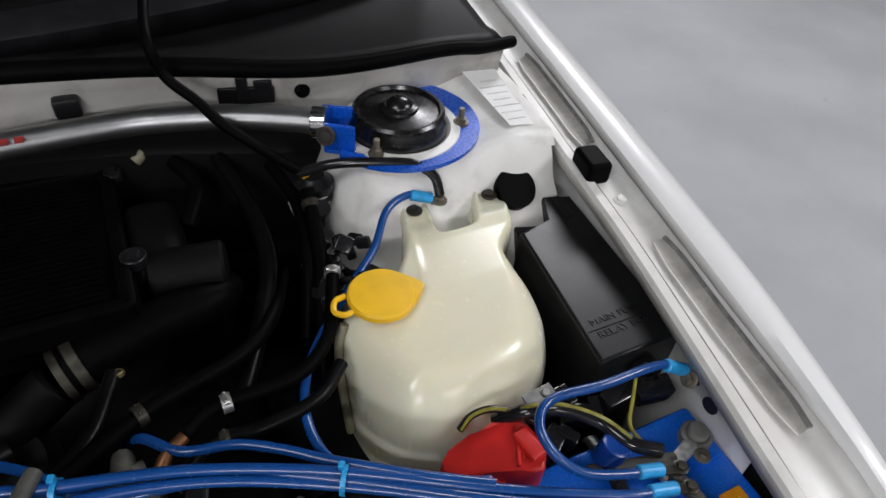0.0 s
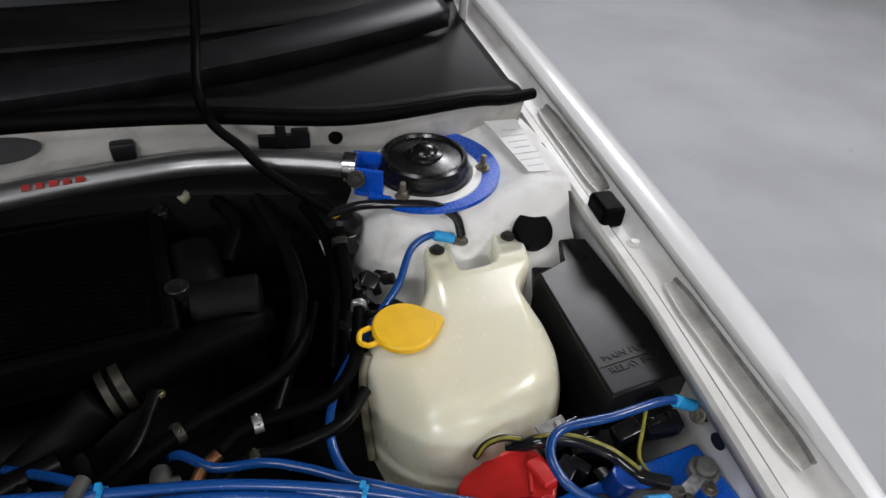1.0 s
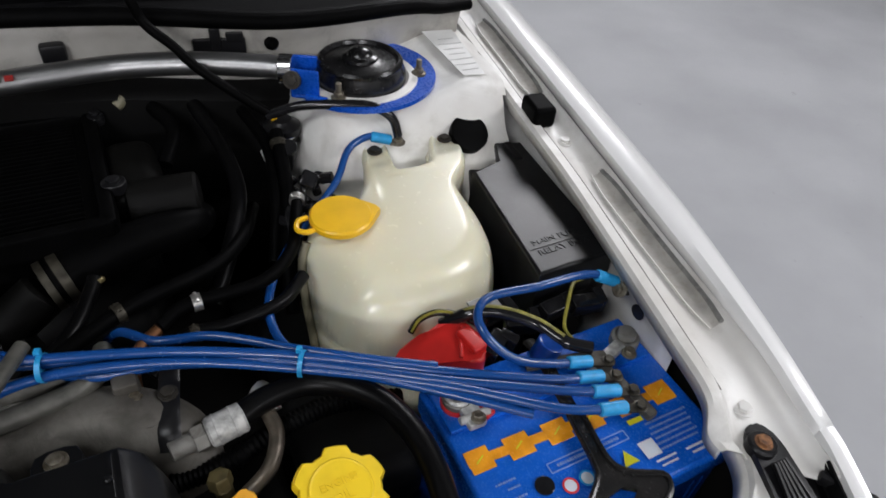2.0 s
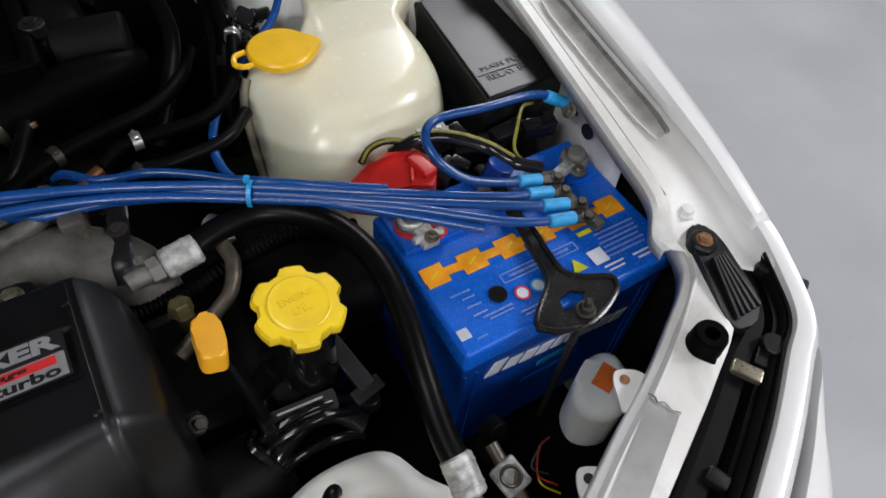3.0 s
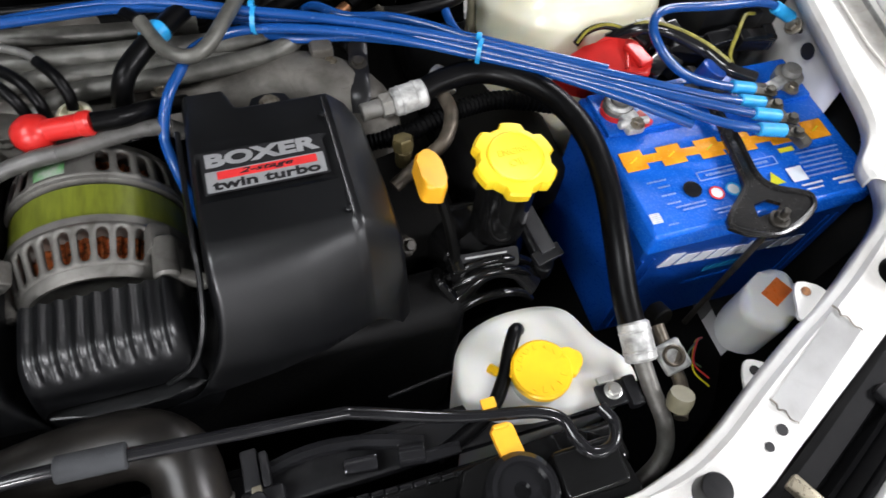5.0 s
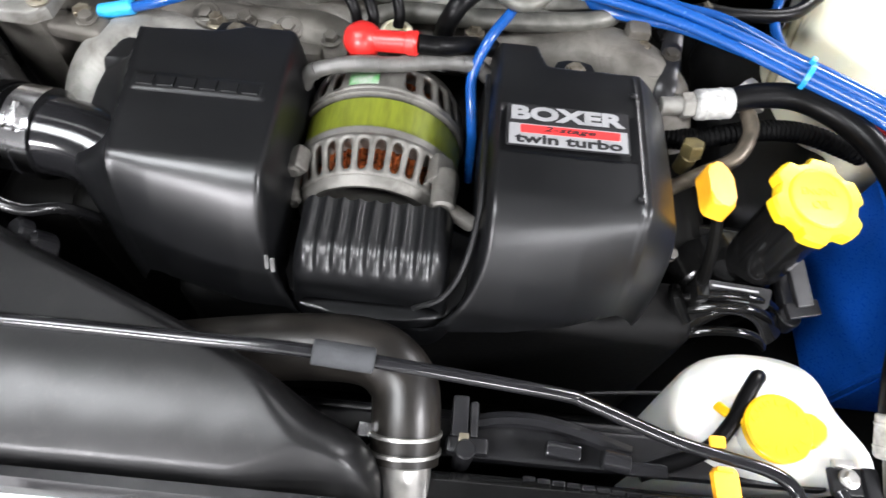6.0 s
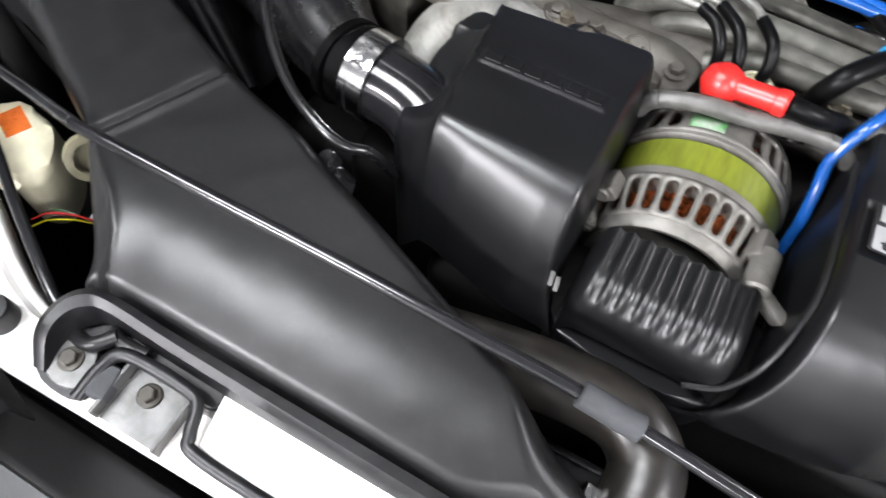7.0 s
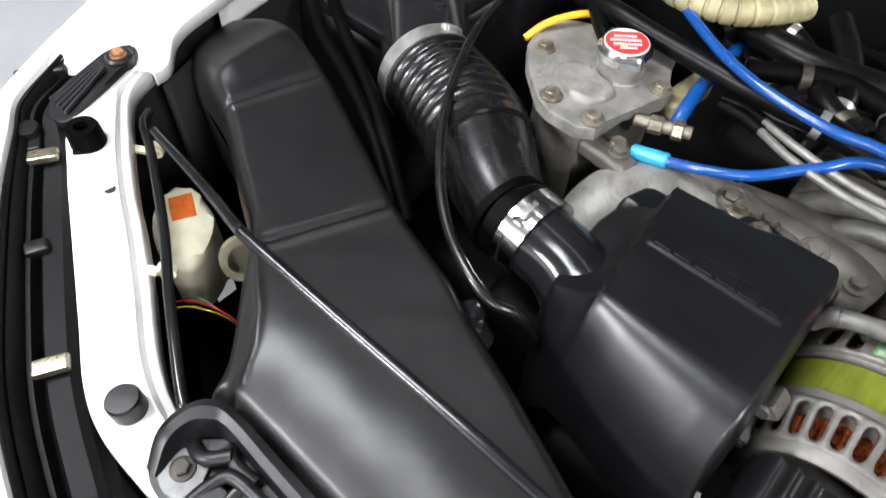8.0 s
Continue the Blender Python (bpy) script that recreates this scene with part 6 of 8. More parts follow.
# ---------------------------------------------------------------- bonnet prop rod, stowed
prop = thing("bonnet_prop", "thin black coated steel bonnet prop rod lying stowed", "prop rod")
part("rod", sweep([(-0.578, 0.046, 0.834), (-0.504, 0.0355, 0.847), (-0.455, 0.0275, 0.855), (-0.408, 0.0180, 0.8675), (-0.392, 0.0165, 0.8690), (-0.300, 0.0170, 0.8665), (-0.200, 0.0185, 0.8635), (-0.100, 0.0185, 0.8605), (-0.027, 0.0185, 0.8575), (0.080, 0.0160, 0.8400), (0.140, 0.0145, 0.8280), (0.157, 0.0120, 0.8240), (0.214, -0.0040, 0.8130), (0.248, -0.0120, 0.8120), (0.280, -0.020, 0.815), (0.296, -0.030, 0.815), (0.301, -0.046, 0.813), (0.310, -0.058, 0.812), (0.326, -0.056, 0.812), (0.333, -0.042, 0.812), (0.328, -0.028, 0.812)], 0.0047, 12, 8), GLOSS, prop)
m, ln = toward((-0.0270, 0.0185, 0.8575), (0.0125, 0.0180, 0.8515))
part("grip", moved(rod(0.0085, ln, bev=0.001, seg=22), m), FOAM, prop, "grey foam sleeve")
pc = thing("prop_clip", "orange plastic clip holding the prop rod", "clip")
part("base", prism(plate_round(0.017, 0.028, 0.003), 0, 0.006, 0.001), ORANGE, pc).matrix_basis = pose(0.253, -0.034, 0.806, 12, 0, 8)
part("jaw", merge(rbox((0.012, 0.004, 0.010), (0.251, -0.022, 0.812), 0.0015), rbox((0.011, 0.008, 0.003), (0.248, -0.004, 0.815), 0.001)), ORANGE, pc)
for x, y, z in ((-0.583, 0.030, 0.820), (-0.463, -0.036, 0.818)):
    solo("cable_clip", merge(rbox((0.014, 0.008, 0.004), (x, y, z), 0.0015, rot=(0, 0, 30)), lathe([(0.0048, -0.003), (0.0078, -0.003), (0.0078, 0.003), (0.0048, 0.003), (0.0048, -0.003)], (x + 0.009, y + 0.009, z), (90, 0, 40), 18)), CREAM, "cream plastic cable clip on the support edge", "clip", "cable clips")
wire([(-0.612, 0.060, 0.828), (-0.598, 0.046, 0.830), (-0.560, 0.030, 0.830), (-0.482, -0.008, 0.831), (-0.423, -0.041, 0.831), (-0.350, -0.080, 0.826), (-0.338, -0.082, 0.815)], 0.0042, GLOSS, "black release cable clipped along the support", "release_cable")
lampL = solo("headlamp_housing", merge(prism(rounded([(0.5150, 0.0160), (0.5220, 0.0430), (0.5570, 0.0610), (0.5790, 0.0510), (0.5720, 0.0210), (0.5420, 0.0010)], 4), 0.70, 0.762, 0.010, 3)), COOLW, "translucent white headlamp back with warning label", "headlamp")
part("warning_label", rbox((0.026, 0.018, 0.0008), (0.5530, 0.0350, 0.7625), 0.0002, rot=(0, 0, 25)), WARNL, lampL, "orange warning label")
lampR = solo("headlamp_housing", merge(prism(rounded([(-0.585, 0.046), (-0.540, 0.054), (-0.505, 0.034), (-0.488, 0.0), (-0.515, -0.012), (-0.56, 0.008)], 4), 0.70, 0.765, 0.010, 3)), CREAM, "aged white headlamp back with warning label", "headlamp")
part("warning_label", rbox((0.030, 0.022, 0.0008), (-0.552, 0.034, 0.7655), 0.0002, rot=(0, 0, -25)), WARNL, lampR, "orange warning label")
solo("washer_bottle_edge", moved(lathe([(0.013, -0.004), (0.019, -0.004), (0.019, 0.005), (0.013, 0.005), (0.013, -0.004)], seg=24), pose(-0.436, 0.026, 0.80, 20, 60, 0)), KHAKI, "pale yellow plastic ring beside the duct", "ring")
for k, (c, dz) in enumerate(((YPRINT, 0), (REDP, 0.006), (GLOSS, -0.004), (GREENP, 0.003))):
    wire([(-0.485, -0.030 + 0.004 * k, 0.735 + dz), (-0.462, -0.02 + 0.003 * k, 0.75 + dz), (-0.435, -0.005, 0.745 + dz), (-0.41, 0.005, 0.72)], 0.0009, c, "thin coloured lamp wire", "lamp_wire", group="lamp wires", seg=6)
    wire([(0.47, -0.02 + 0.006 * k, 0.72 + dz), (0.455, -0.005 + 0.004 * k, 0.735 + dz), (0.475, 0.02, 0.725 + dz), (0.50, 0.03, 0.70)], 0.0009, c, "thin coloured lamp wire", "lamp_wire", group="lamp wires", seg=6)

# ---------------------------------------------------------------- intake hose, air meter, filler
ih = thing("intake_hose", "black rubber intake hose with bellows and steel clamps", "hose", (-0.0125, 0.001, 0))
AXIS = [(-0.246, 0.1745, 0.8455), (-0.270, 0.1765, 0.8460), (-0.302, 0.1945, 0.8460), (-0.335, 0.2180, 0.8450), (-0.370, 0.2380, 0.8440), (-0.405, 0.2520, 0.8430), (-0.441, 0.2640, 0.8420)]
part("elbow", sweep(AXIS[1:5], lambda s: 0.0335 + 0.0125 * float(step(s * 1.1)), 40, 8), WORNR, ih)
part("bellows", sweep(AXIS[3:], 0.0470, 40, 60, rib=lambda i, s: 1.0 + 0.10 * (abs(math.sin((s + 0.04) * math.pi * 9)) ** 0.7 - 0.62) * float(step((s - 0.05) / 0.2))), WORNR, ih, "", 85)
part("cuff", sweep([(-0.240, 0.1743, 0.8455), (-0.275, 0.1775, 0.8460)], 0.0335, 32, 6), RUBBER, ih)
part("cuff_rim", sweep([(-0.272, 0.1765, 0.8460), (-0.279, 0.1785, 0.8460)], 0.0358, 32, 4), RUBBER, ih)
worm_clamp(ih, 0.0340, 0.021, (-0.250, 0.1748, 0.8455), (0.99, -0.10, 0), CHROME, 0.9, 110)
worm_clamp(ih, 0.0480, 0.016, (-0.443, 0.2645, 0.8418), (0.93, -0.36, 0), STEEL, 0.9, 62)
meter = thing("air_flow_meter", "black cylindrical air flow meter on the intake pipe", "air meter", (-0.022, 0.008, 0))
part("tube", between(0.0465, (-0.585, 0.400, 0.842), (-0.426, 0.2540, 0.842), 0.003, 40), GLOSS, meter)
part("lug", rbox((0.02, 0.014, 0.012), (-0.462, 0.300, 0.886), 0.003, rot=(0, 0, -35)), PLASTIC, meter)
part("plug_dot", rod(0.004, 0.002, (-0.505, 0.326, 0.8885)), LABEL, meter)
wire([(-0.450, 0.410, 0.900), (-0.438, 0.355, 0.897), (-0.416, 0.277, 0.895), (-0.377, 0.202, 0.886), (-0.338, 0.153, 0.877), (-0.302, 0.122, 0.870), (-0.266, 0.103, 0.867), (-0.240, 0.099, 0.860), (-0.223, 0.109, 0.850), (-0.212, 0.120, 0.82)], 0.0042, WORNR, "black ribbed control cable over the intake hose", "control_cable")
wire([(-0.66, 0.295, 0.85), (-0.620, 0.262, 0.858), (-0.580, 0.238, 0.861), (-0.548, 0.219, 0.860), (-0.485, 0.194, 0.858), (-0.427, 0.166, 0.850), (-0.37, 0.135, 0.82)], 0.0062, RUBBER, "black metal pipe beside the intake duct", "pipe", "pipe", "twin pipes")
wire([(-0.65, 0.315, 0.85), (-0.612, 0.282, 0.858), (-0.575, 0.258, 0.861), (-0.540, 0.238, 0.860), (-0.468, 0.201, 0.858), (-0.410, 0.166, 0.850), (-0.355, 0.135, 0.82)], 0.0062, RUBBER, "black metal pipe beside the intake duct", "pipe", "pipe", "twin pipes")
neck = thing("filler_neck", "cast metal coolant filler housing with bolted lid", "filler neck", (-0.0185, 0.009, 0))
NP = [(-0.368, 0.312), (-0.351, 0.289), (-0.314, 0.256), (-0.300, 0.251), (-0.272, 0.250), (-0.258, 0.259), (-0.254, 0.296), (-0.238, 0.330), (-0.238, 0.342), (-0.247, 0.354), (-0.256, 0.366), (-0.262, 0.394), (-0.319, 0.392), (-0.366, 0.370), (-0.376, 0.335)]
part("lid", prism(NP, 0.872, 0.884, 0.003, 2), LIDM, neck)
part("lid_boss", prism(rounded([(-0.330, 0.300), (-0.324, 0.288), (-0.290, 0.276), (-0.274, 0.285), (-0.270, 0.306), (-0.290, 0.316), (-0.322, 0.310)], 4), 0.882, 0.8895, 0.006, 4), LIDM, neck)
part("bowl", prism([(-0.352, 0.312), (-0.340, 0.292), (-0.306, 0.262), (-0.270, 0.258), (-0.262, 0.30), (-0.262, 0.380), (-0.35, 0.37)], 0.74, 0.873, 0.004), CAST, neck)
part("outlet", merge(rbox((0.05, 0.022, 0.016), (-0.246, 0.268, 0.856), 0.005, 3, rot=(0, 0, -8)), bolt_head(0.006, 0.006, (-0.238, 0.270, 0.864))), CAST, neck)
for x, y in ((-0.308, 0.267), (-0.266, 0.266), (-0.246, 0.338), (-0.352, 0.316)):
    part("lid_bolt", bolt_head(0.0066, 0.007, (x, y, 0.884)), BOLT, neck)
CX, CY = -0.287, 0.336
part("cap_seat", merge(rod(0.0205, 0.022, (CX, CY, 0.882)), rod(0.0245, 0.004, (CX, CY, 0.882), bev=0.001)), LIDM, neck)
rc = part("pressure_cap", lathe([(0.0225, 0), (0.0232, 0.003), (0.0232, 0.007), (0.0205, 0.010), (0.0200, 0.012), (0.0, 0.0125)], (CX, CY, 0.900), seg=48, radial=lambda a: 1.0 + 0.14 * max(0, math.cos(2 * a + 0.9)) ** 10), CHROME, neck, "bright steel pressure cap with red label")
part("cap_label", lathe([(0.0190, 0), (0.0190, 0.0005)], (CX, CY, 0.9122), seg=36), LABEL, rc, "round white and red label")
part("label_field", prism([(CX + 0.0180 * math.cos(radians(a)), CY + 0.0180 * math.sin(radians(a))) for a in range(170, 451, 10)], 0.9127, 0.9131, 0), REDP, rc)
for k, (u, w) in enumerate(((0.0068, 0.018), (0.0012, 0.026), (-0.0046, 0.022), (-0.0100, 0.012))):
    part("label_print", moved(merge(*[rbox((0.0016, 0.0024, 0.0004), (q * 0.0024 - w / 2, 0, 0), 0) for q in range(int(w / 0.0024) + 1)]), pose(CX, CY, 0.9134, 0, 0, 40) @ pose(0, u, 0)), LABEL, rc)
part("label_dot", lathe([(0.0028, 0), (0.0028, 0.0005)], (CX + 0.002, CY - 0.008, 0.9130), seg=14), YPRINT, rc)
wire([(-0.3250, 0.3560, 0.893), (-0.3440, 0.3700, 0.897), (-0.3720, 0.3960, 0.900), (-0.4050, 0.4220, 0.895), (-0.4400, 0.4420, 0.885)], 0.007, HOSE, "short black hose on the filler", "filler_hose", "hose")
wire([(-0.3960, 0.3300, 0.880), (-0.3880, 0.3480, 0.890), (-0.3740, 0.3740, 0.894), (-0.3580, 0.3970, 0.892)], 0.0034, ORANGE, "orange plastic pipe clip", "pipe_clip", "clip")
solo("tan_connector", rbox((0.022, 0.058, 0.020), (-0.2540, 0.3780, 0.866), 0.006, 3, rot=(0, 0, -6)), TANHOSE, "tan plastic plug connector", "connector")
wire([(-0.2370, 0.3290, 0.874), (-0.2390, 0.3450, 0.882), (-0.2420, 0.3700, 0.885), (-0.2450, 0.4040, 0.884), (-0.2460, 0.4470, 0.884), (-0.2400, 0.5010, 0.885)], 0.0062, BLUEW, "short bright blue vacuum hose", "vacuum_hose", "hose")

# ---------------------------------------------------------------- engine block, manifold and fuel pipes
# plain masses that block light from below; their colour holds the shade
engine = thing("engine_block", "flat engine block and heads, darkened for the shade deep in the bay", "engine")
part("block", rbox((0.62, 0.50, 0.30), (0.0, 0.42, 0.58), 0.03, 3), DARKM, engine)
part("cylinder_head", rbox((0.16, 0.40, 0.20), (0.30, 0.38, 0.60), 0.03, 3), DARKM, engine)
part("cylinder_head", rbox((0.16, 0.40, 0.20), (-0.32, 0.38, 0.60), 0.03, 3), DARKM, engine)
part("belt_cover", rbox((0.46, 0.06, 0.28), (0.05, 0.13, 0.60), 0.02, 3), SHADOWY, engine)
part("rocker_box", rbox((0.12, 0.26, 0.08), (0.38, 0.36, 0.70), 0.02, 3), SHADOWY, engine)
part("bell_housing", rbox((0.5, 0.25, 0.22), (0.0, 0.62, 0.66), 0.04, 3), SHADOWY, engine)
man = thing("intake_manifold", "weathered cast aluminium intake manifold behind the covers", "manifold")


def lump(pts, r, seg=18):
    return sweep(pts, r, seg, 6)


part("runner", lump([(-0.2370, 0.2050, 0.795), (-0.2450, 0.2370, 0.820), (-0.2310, 0.2730, 0.832), (-0.1870, 0.3010, 0.826), (-0.1250, 0.3230, 0.812)], lambda s: 0.026 + 0.006 * math.sin(s * 3.1)), LIDM, man)
part("runner", lump([(0.235, 0.262, 0.79), (0.225, 0.290, 0.822), (0.18, 0.318, 0.832), (0.10, 0.335, 0.822), (0.0, 0.345, 0.81)], lambda s: 0.024 + 0.008 * math.sin(s * 3.1)), CAST, man)
part("plenum", lump([(-0.17, 0.34, 0.80), (-0.05, 0.35, 0.815), (0.08, 0.355, 0.812), (0.18, 0.36, 0.80)], 0.036), CAST, man)
part("flange", merge(rbox((0.05, 0.035, 0.02), (-0.13, 0.312, 0.842), 0.006, rot=(0, 0, -20)), rbox((0.045, 0.03, 0.02), (-0.09, 0.298, 0.835), 0.006), bolt_head(0.0065, 0.010, (-0.135, 0.305, 0.851)), bolt_head(0.006, 0.009, (-0.062, 0.30, 0.845))), CAST, man)
part("boss", merge(rod(0.013, 0.03, (0.212, 0.297, 0.825)), rbox((0.02, 0.02, 0.06), (0.20, 0.33, 0.84), 0.004)), CAST, man)
part("plenum", lump([(-0.235, 0.300, 0.822), (-0.19, 0.312, 0.834), (-0.14, 0.318, 0.836), (-0.09, 0.316, 0.832), (-0.05, 0.312, 0.822)], lambda s: 0.022 + 0.004 * math.sin(s * 9)), CAST, man)
for x, y, z in ((-0.205, 0.300, 0.850), (-0.168, 0.306, 0.856), (-0.098, 0.304, 0.852)):
    part("boss", merge(lathe([(0.013, -0.012), (0.012, 0.0), (0.0105, 0.0015), (0.0, 0.0015)], (x, y, z), (18, 0, 0), 18), bolt_head(0.0060, 0.006, (x, y, z + 0.001), (18, 0, 0))), CAST, man)
for x, y in ((-0.158, 0.30), (-0.105, 0.292), (0.06, 0.32), (-0.02, 0.305), (0.205, 0.315)):
    part("stud", bolt_head(0.006, 0.010, (x, y, 0.852)), BOLT, man)
part("throttle_body", merge(rod(0.034, 0.05, (-0.02, 0.42, 0.80)), rbox((0.10, 0.07, 0.06), (-0.09, 0.42, 0.80), 0.012, 3)), CAST, man)
for pts, r in (([(-0.13, 0.374, 0.825), (-0.10, 0.366, 0.855), (-0.06, 0.360, 0.869), (-0.027, 0.358, 0.870), (0.055, 0.353, 0.870), (0.12, 0.352, 0.866), (0.20, 0.366, 0.85)], 0.0100),
               ([(-0.105, 0.352, 0.825), (-0.08, 0.348, 0.853), (-0.034, 0.343, 0.865), (0.027, 0.339, 0.865), (0.10, 0.341, 0.860), (0.15, 0.352, 0.845)], 0.0085),
               ([(-0.045, 0.325, 0.845), (-0.004, 0.327, 0.860), (0.06, 0.326, 0.862), (0.123, 0.330, 0.862), (0.166, 0.338, 0.862), (0.183, 0.356, 0.860), (0.186, 0.385, 0.85)], 0.0090),
               ([(-0.15, 0.405, 0.84), (-0.10, 0.392, 0.872), (0.02, 0.380, 0.872), (0.10, 0.380, 0.866)], 0.0080)):
    wire(pts, r, PIPE, "thick olive grey metal pipe across the manifold", "fuel_pipe", "pipe", "fuel pipes")
THIN = ([(-0.222, 0.376, 0.884), (-0.200, 0.372, 0.888), (-0.182, 0.363, 0.890), (-0.150, 0.348, 0.893), (-0.108, 0.338, 0.893), (-0.066, 0.335, 0.893), (-0.052, 0.332, 0.893), (-0.034, 0.314, 0.892), (-0.0245, 0.300, 0.880), (-0.0235, 0.292, 0.862)],
        [(-0.220, 0.368, 0.882), (-0.200, 0.362, 0.886), (-0.180, 0.353, 0.888), (-0.150, 0.335, 0.892), (-0.106, 0.325, 0.892), (-0.065, 0.323, 0.892), (-0.050, 0.313, 0.891), (-0.040, 0.303, 0.880), (-0.037, 0.298, 0.862)],
        [(-0.224, 0.384, 0.886), (-0.200, 0.376, 0.891), (-0.186, 0.372, 0.893), (-0.130, 0.376, 0.894), (-0.085, 0.368, 0.895), (-0.036, 0.346, 0.894), (-0.021, 0.332, 0.893), (-0.008, 0.313, 0.892), (-0.003, 0.303, 0.880), (-0.004, 0.299, 0.870)],
        [(-0.226, 0.392, 0.886), (-0.205, 0.384, 0.891), (-0.188, 0.381, 0.893), (-0.130, 0.388, 0.895), (-0.060, 0.388, 0.898), (0.03, 0.372, 0.904), (0.062, 0.345, 0.907)])
for pts in THIN:
    tube = wire(pts, 0.0034, GREYP, "thin grey vacuum pipe with a rubber end", "vacuum_line", "pipe", "vacuum lines")
    part("rubber_end", sweep(pts[-4:], 0.0048, 10, 6), HOSE, tube, "dark rubber hose end")
    part("rubber_joint", sweep(pts[:3], 0.0050, 10, 6), HOSE, tube, "dark rubber hose joint")
solo("cream_plug", merge(lathe([(0.0105, 0), (0.0135, 0.004), (0.0135, 0.014), (0.009, 0.016), (0.006, 0.010), (0.0, 0.010)], (-0.005, 0.296, 0.854), seg=22), rbox((0.028, 0.012, 0.012), (-0.005, 0.288, 0.860), 0.003)), CREAM, "cream plastic plug behind the red boot", "connector")
wire([(0.036, 0.274, 0.850), (0.034, 0.292, 0.872), (0.042, 0.297, 0.894), (0.052, 0.308, 0.900), (0.070, 0.330, 0.902), (0.10, 0.37, 0.898)], 0.0085, HOSE, "black breather hose curving over the pipes", "breather_hose", "hose")
wire([(0.062, 0.338, 0.912), (0.074, 0.313, 0.906), (0.085, 0.301, 0.905), (0.098, 0.298, 0.905), (0.110, 0.307, 0.906), (0.123, 0.326, 0.908), (0.14, 0.36, 0.905)], 0.006, PIPE, "small looped grey hose", "looped_hose", "hose")
solo("blue_tape", between(0.0098, (0.064, 0.324, 0.902), (0.076, 0.338, 0.902), 0.002), CYAN, "light blue tape round a hose", "tape")
brp = thing("manifold_strap", "flat dark grey steel strap bolted beside the hose fitting", "strap")
part("strap", sweep([(0.221, 0.268, 0.840), (0.224, 0.281, 0.853), (0.229, 0.310, 0.855), (0.235, 0.342, 0.855), (0.238, 0.372, 0.85)], 0.0088, 10, 6, flat=0.28), PLATEG, brp)
part("strap_bolt", bolt_head(0.0056, 0.005, (0.229, 0.311, 0.857)), OLDB, brp)

# lower charge pipe in front of the covers
cp = thing("charge_pipe", "dark metallic charge air pipe with wire clamps", "pipe")
part("pipe", sweep([(-0.20, 0.026, 0.770), (-0.11, 0.034, 0.792), (-0.045, 0.041, 0.800), (0.005, 0.040, 0.803), (0.030, 0.022, 0.801), (0.0355, -0.004, 0.795), (0.0365, -0.030, 0.784)], 0.0245, 24, 8), surf("brown_black_pipe", (0.016, 0.014, 0.012), 0.36, 0.2, var=0.5, scale=40, fine=300, bump=0.10), cp)
part("steel_stub", between(0.0195, (0.0365, -0.028, 0.785), (0.038, -0.075, 0.757), 0.002, 24), STEEL, cp, "dull steel pipe stub")
for s in (0.0, 0.011):
    m, _ = toward((0.0357 + 0.04 * s, -0.012 - s, 0.793 - 0.45 * s), (0.0361 + 0.04 * s, -0.021 - s, 0.7885 - 0.45 * s))
    part("wire_clamp", moved(lathe([(0.0243, -0.0012), (0.0262, -0.0012), (0.0262, 0.0012), (0.0243, 0.0012)], seg=30), m), STEEL, cp)
part("clamp_ear", rbox((0.012, 0.010, 0.008), (0.008, -0.014, 0.797), 0.001, rot=(0, 20, 0)), CHROME, cp)
part("silver_tab", merge(rbox((0.018, 0.008, 0.002), (-0.105, 0.018, 0.812), 0.0008, rot=(0, 0, 8)), rbox((0.012, 0.008, 0.002), (-0.085, 0.020, 0.812), 0.0008, rot=(0, 0, 12))), STEEL, cp)

# ---------------------------------------------------------------- radiator
rad = thing("radiator", "glossy black radiator top with fan shroud", "radiator")
part("top_tank", rbox((0.58, 0.036, 0.05), (0.06, -0.050, 0.755), 0.008, 3), PUMP, rad)
part("core", rbox((0.62, 0.028, 0.32), (0.05, -0.055, 0.58), 0.003), SHADOWY, rad)
part("shroud", merge(rbox((0.58, 0.03, 0.014), (0.06, -0.006, 0.760), 0.004), rbox((0.58, 0.008, 0.30), (0.06, 0.012, 0.61), 0.003)), PLASTIC, rad)
for k in range(15):
    part("fin_tab", rbox((0.009, 0.004, 0.004), (0.165 + 0.0105 * k - 0.04, -0.034 - 0.0006 * k, 0.782), 0.001), GLOSS, rad)
part("shroud_rib", sweep([(0.07, 0.0, 0.775), (0.11, 0.008, 0.777), (0.15, 0.006, 0.775), (0.20, -0.008, 0.775)], 0.006, 8, 6), GLOSS, rad)
part("shroud_rib", sweep([(0.19, 0.06, 0.69), (0.27, 0.066, 0.695), (0.33, 0.060, 0.69)], 0.002, 6, 6), GLOSS, rad)
part("connector", merge(rbox((0.026, 0.012, 0.012), (0.150, -0.012, 0.778), 0.003, rot=(0, 0, -6)), rod(0.008, 0.02, (0.178, -0.014, 0.780), (0, 90, -8)), rbox((0.03, 0.01, 0.006), (0.21, -0.02, 0.78), 0.002)), GLOSS, rad)
post = part("bracket_post", merge(rod(0.007, 0.05, (0.078, -0.022, 0.755)), rbox((0.030, 0.012, 0.012), (0.080, -0.016, 0.785), 0.003), rbox((0.012, 0.03, 0.012), (0.074, 0.004, 0.785), 0.002), rbox((0.006, 0.026, 0.010), (0.084, 0.002, 0.787), 0.002)), PLASTIC, rad)
part("brass_tip", rbox((0.007, 0.006, 0.005), (0.077, -0.012, 0.793), 0.001), NICKEL, post)
mount = thing("radiator_mount", "black radiator mounting bracket with round rubber bush", "mount")
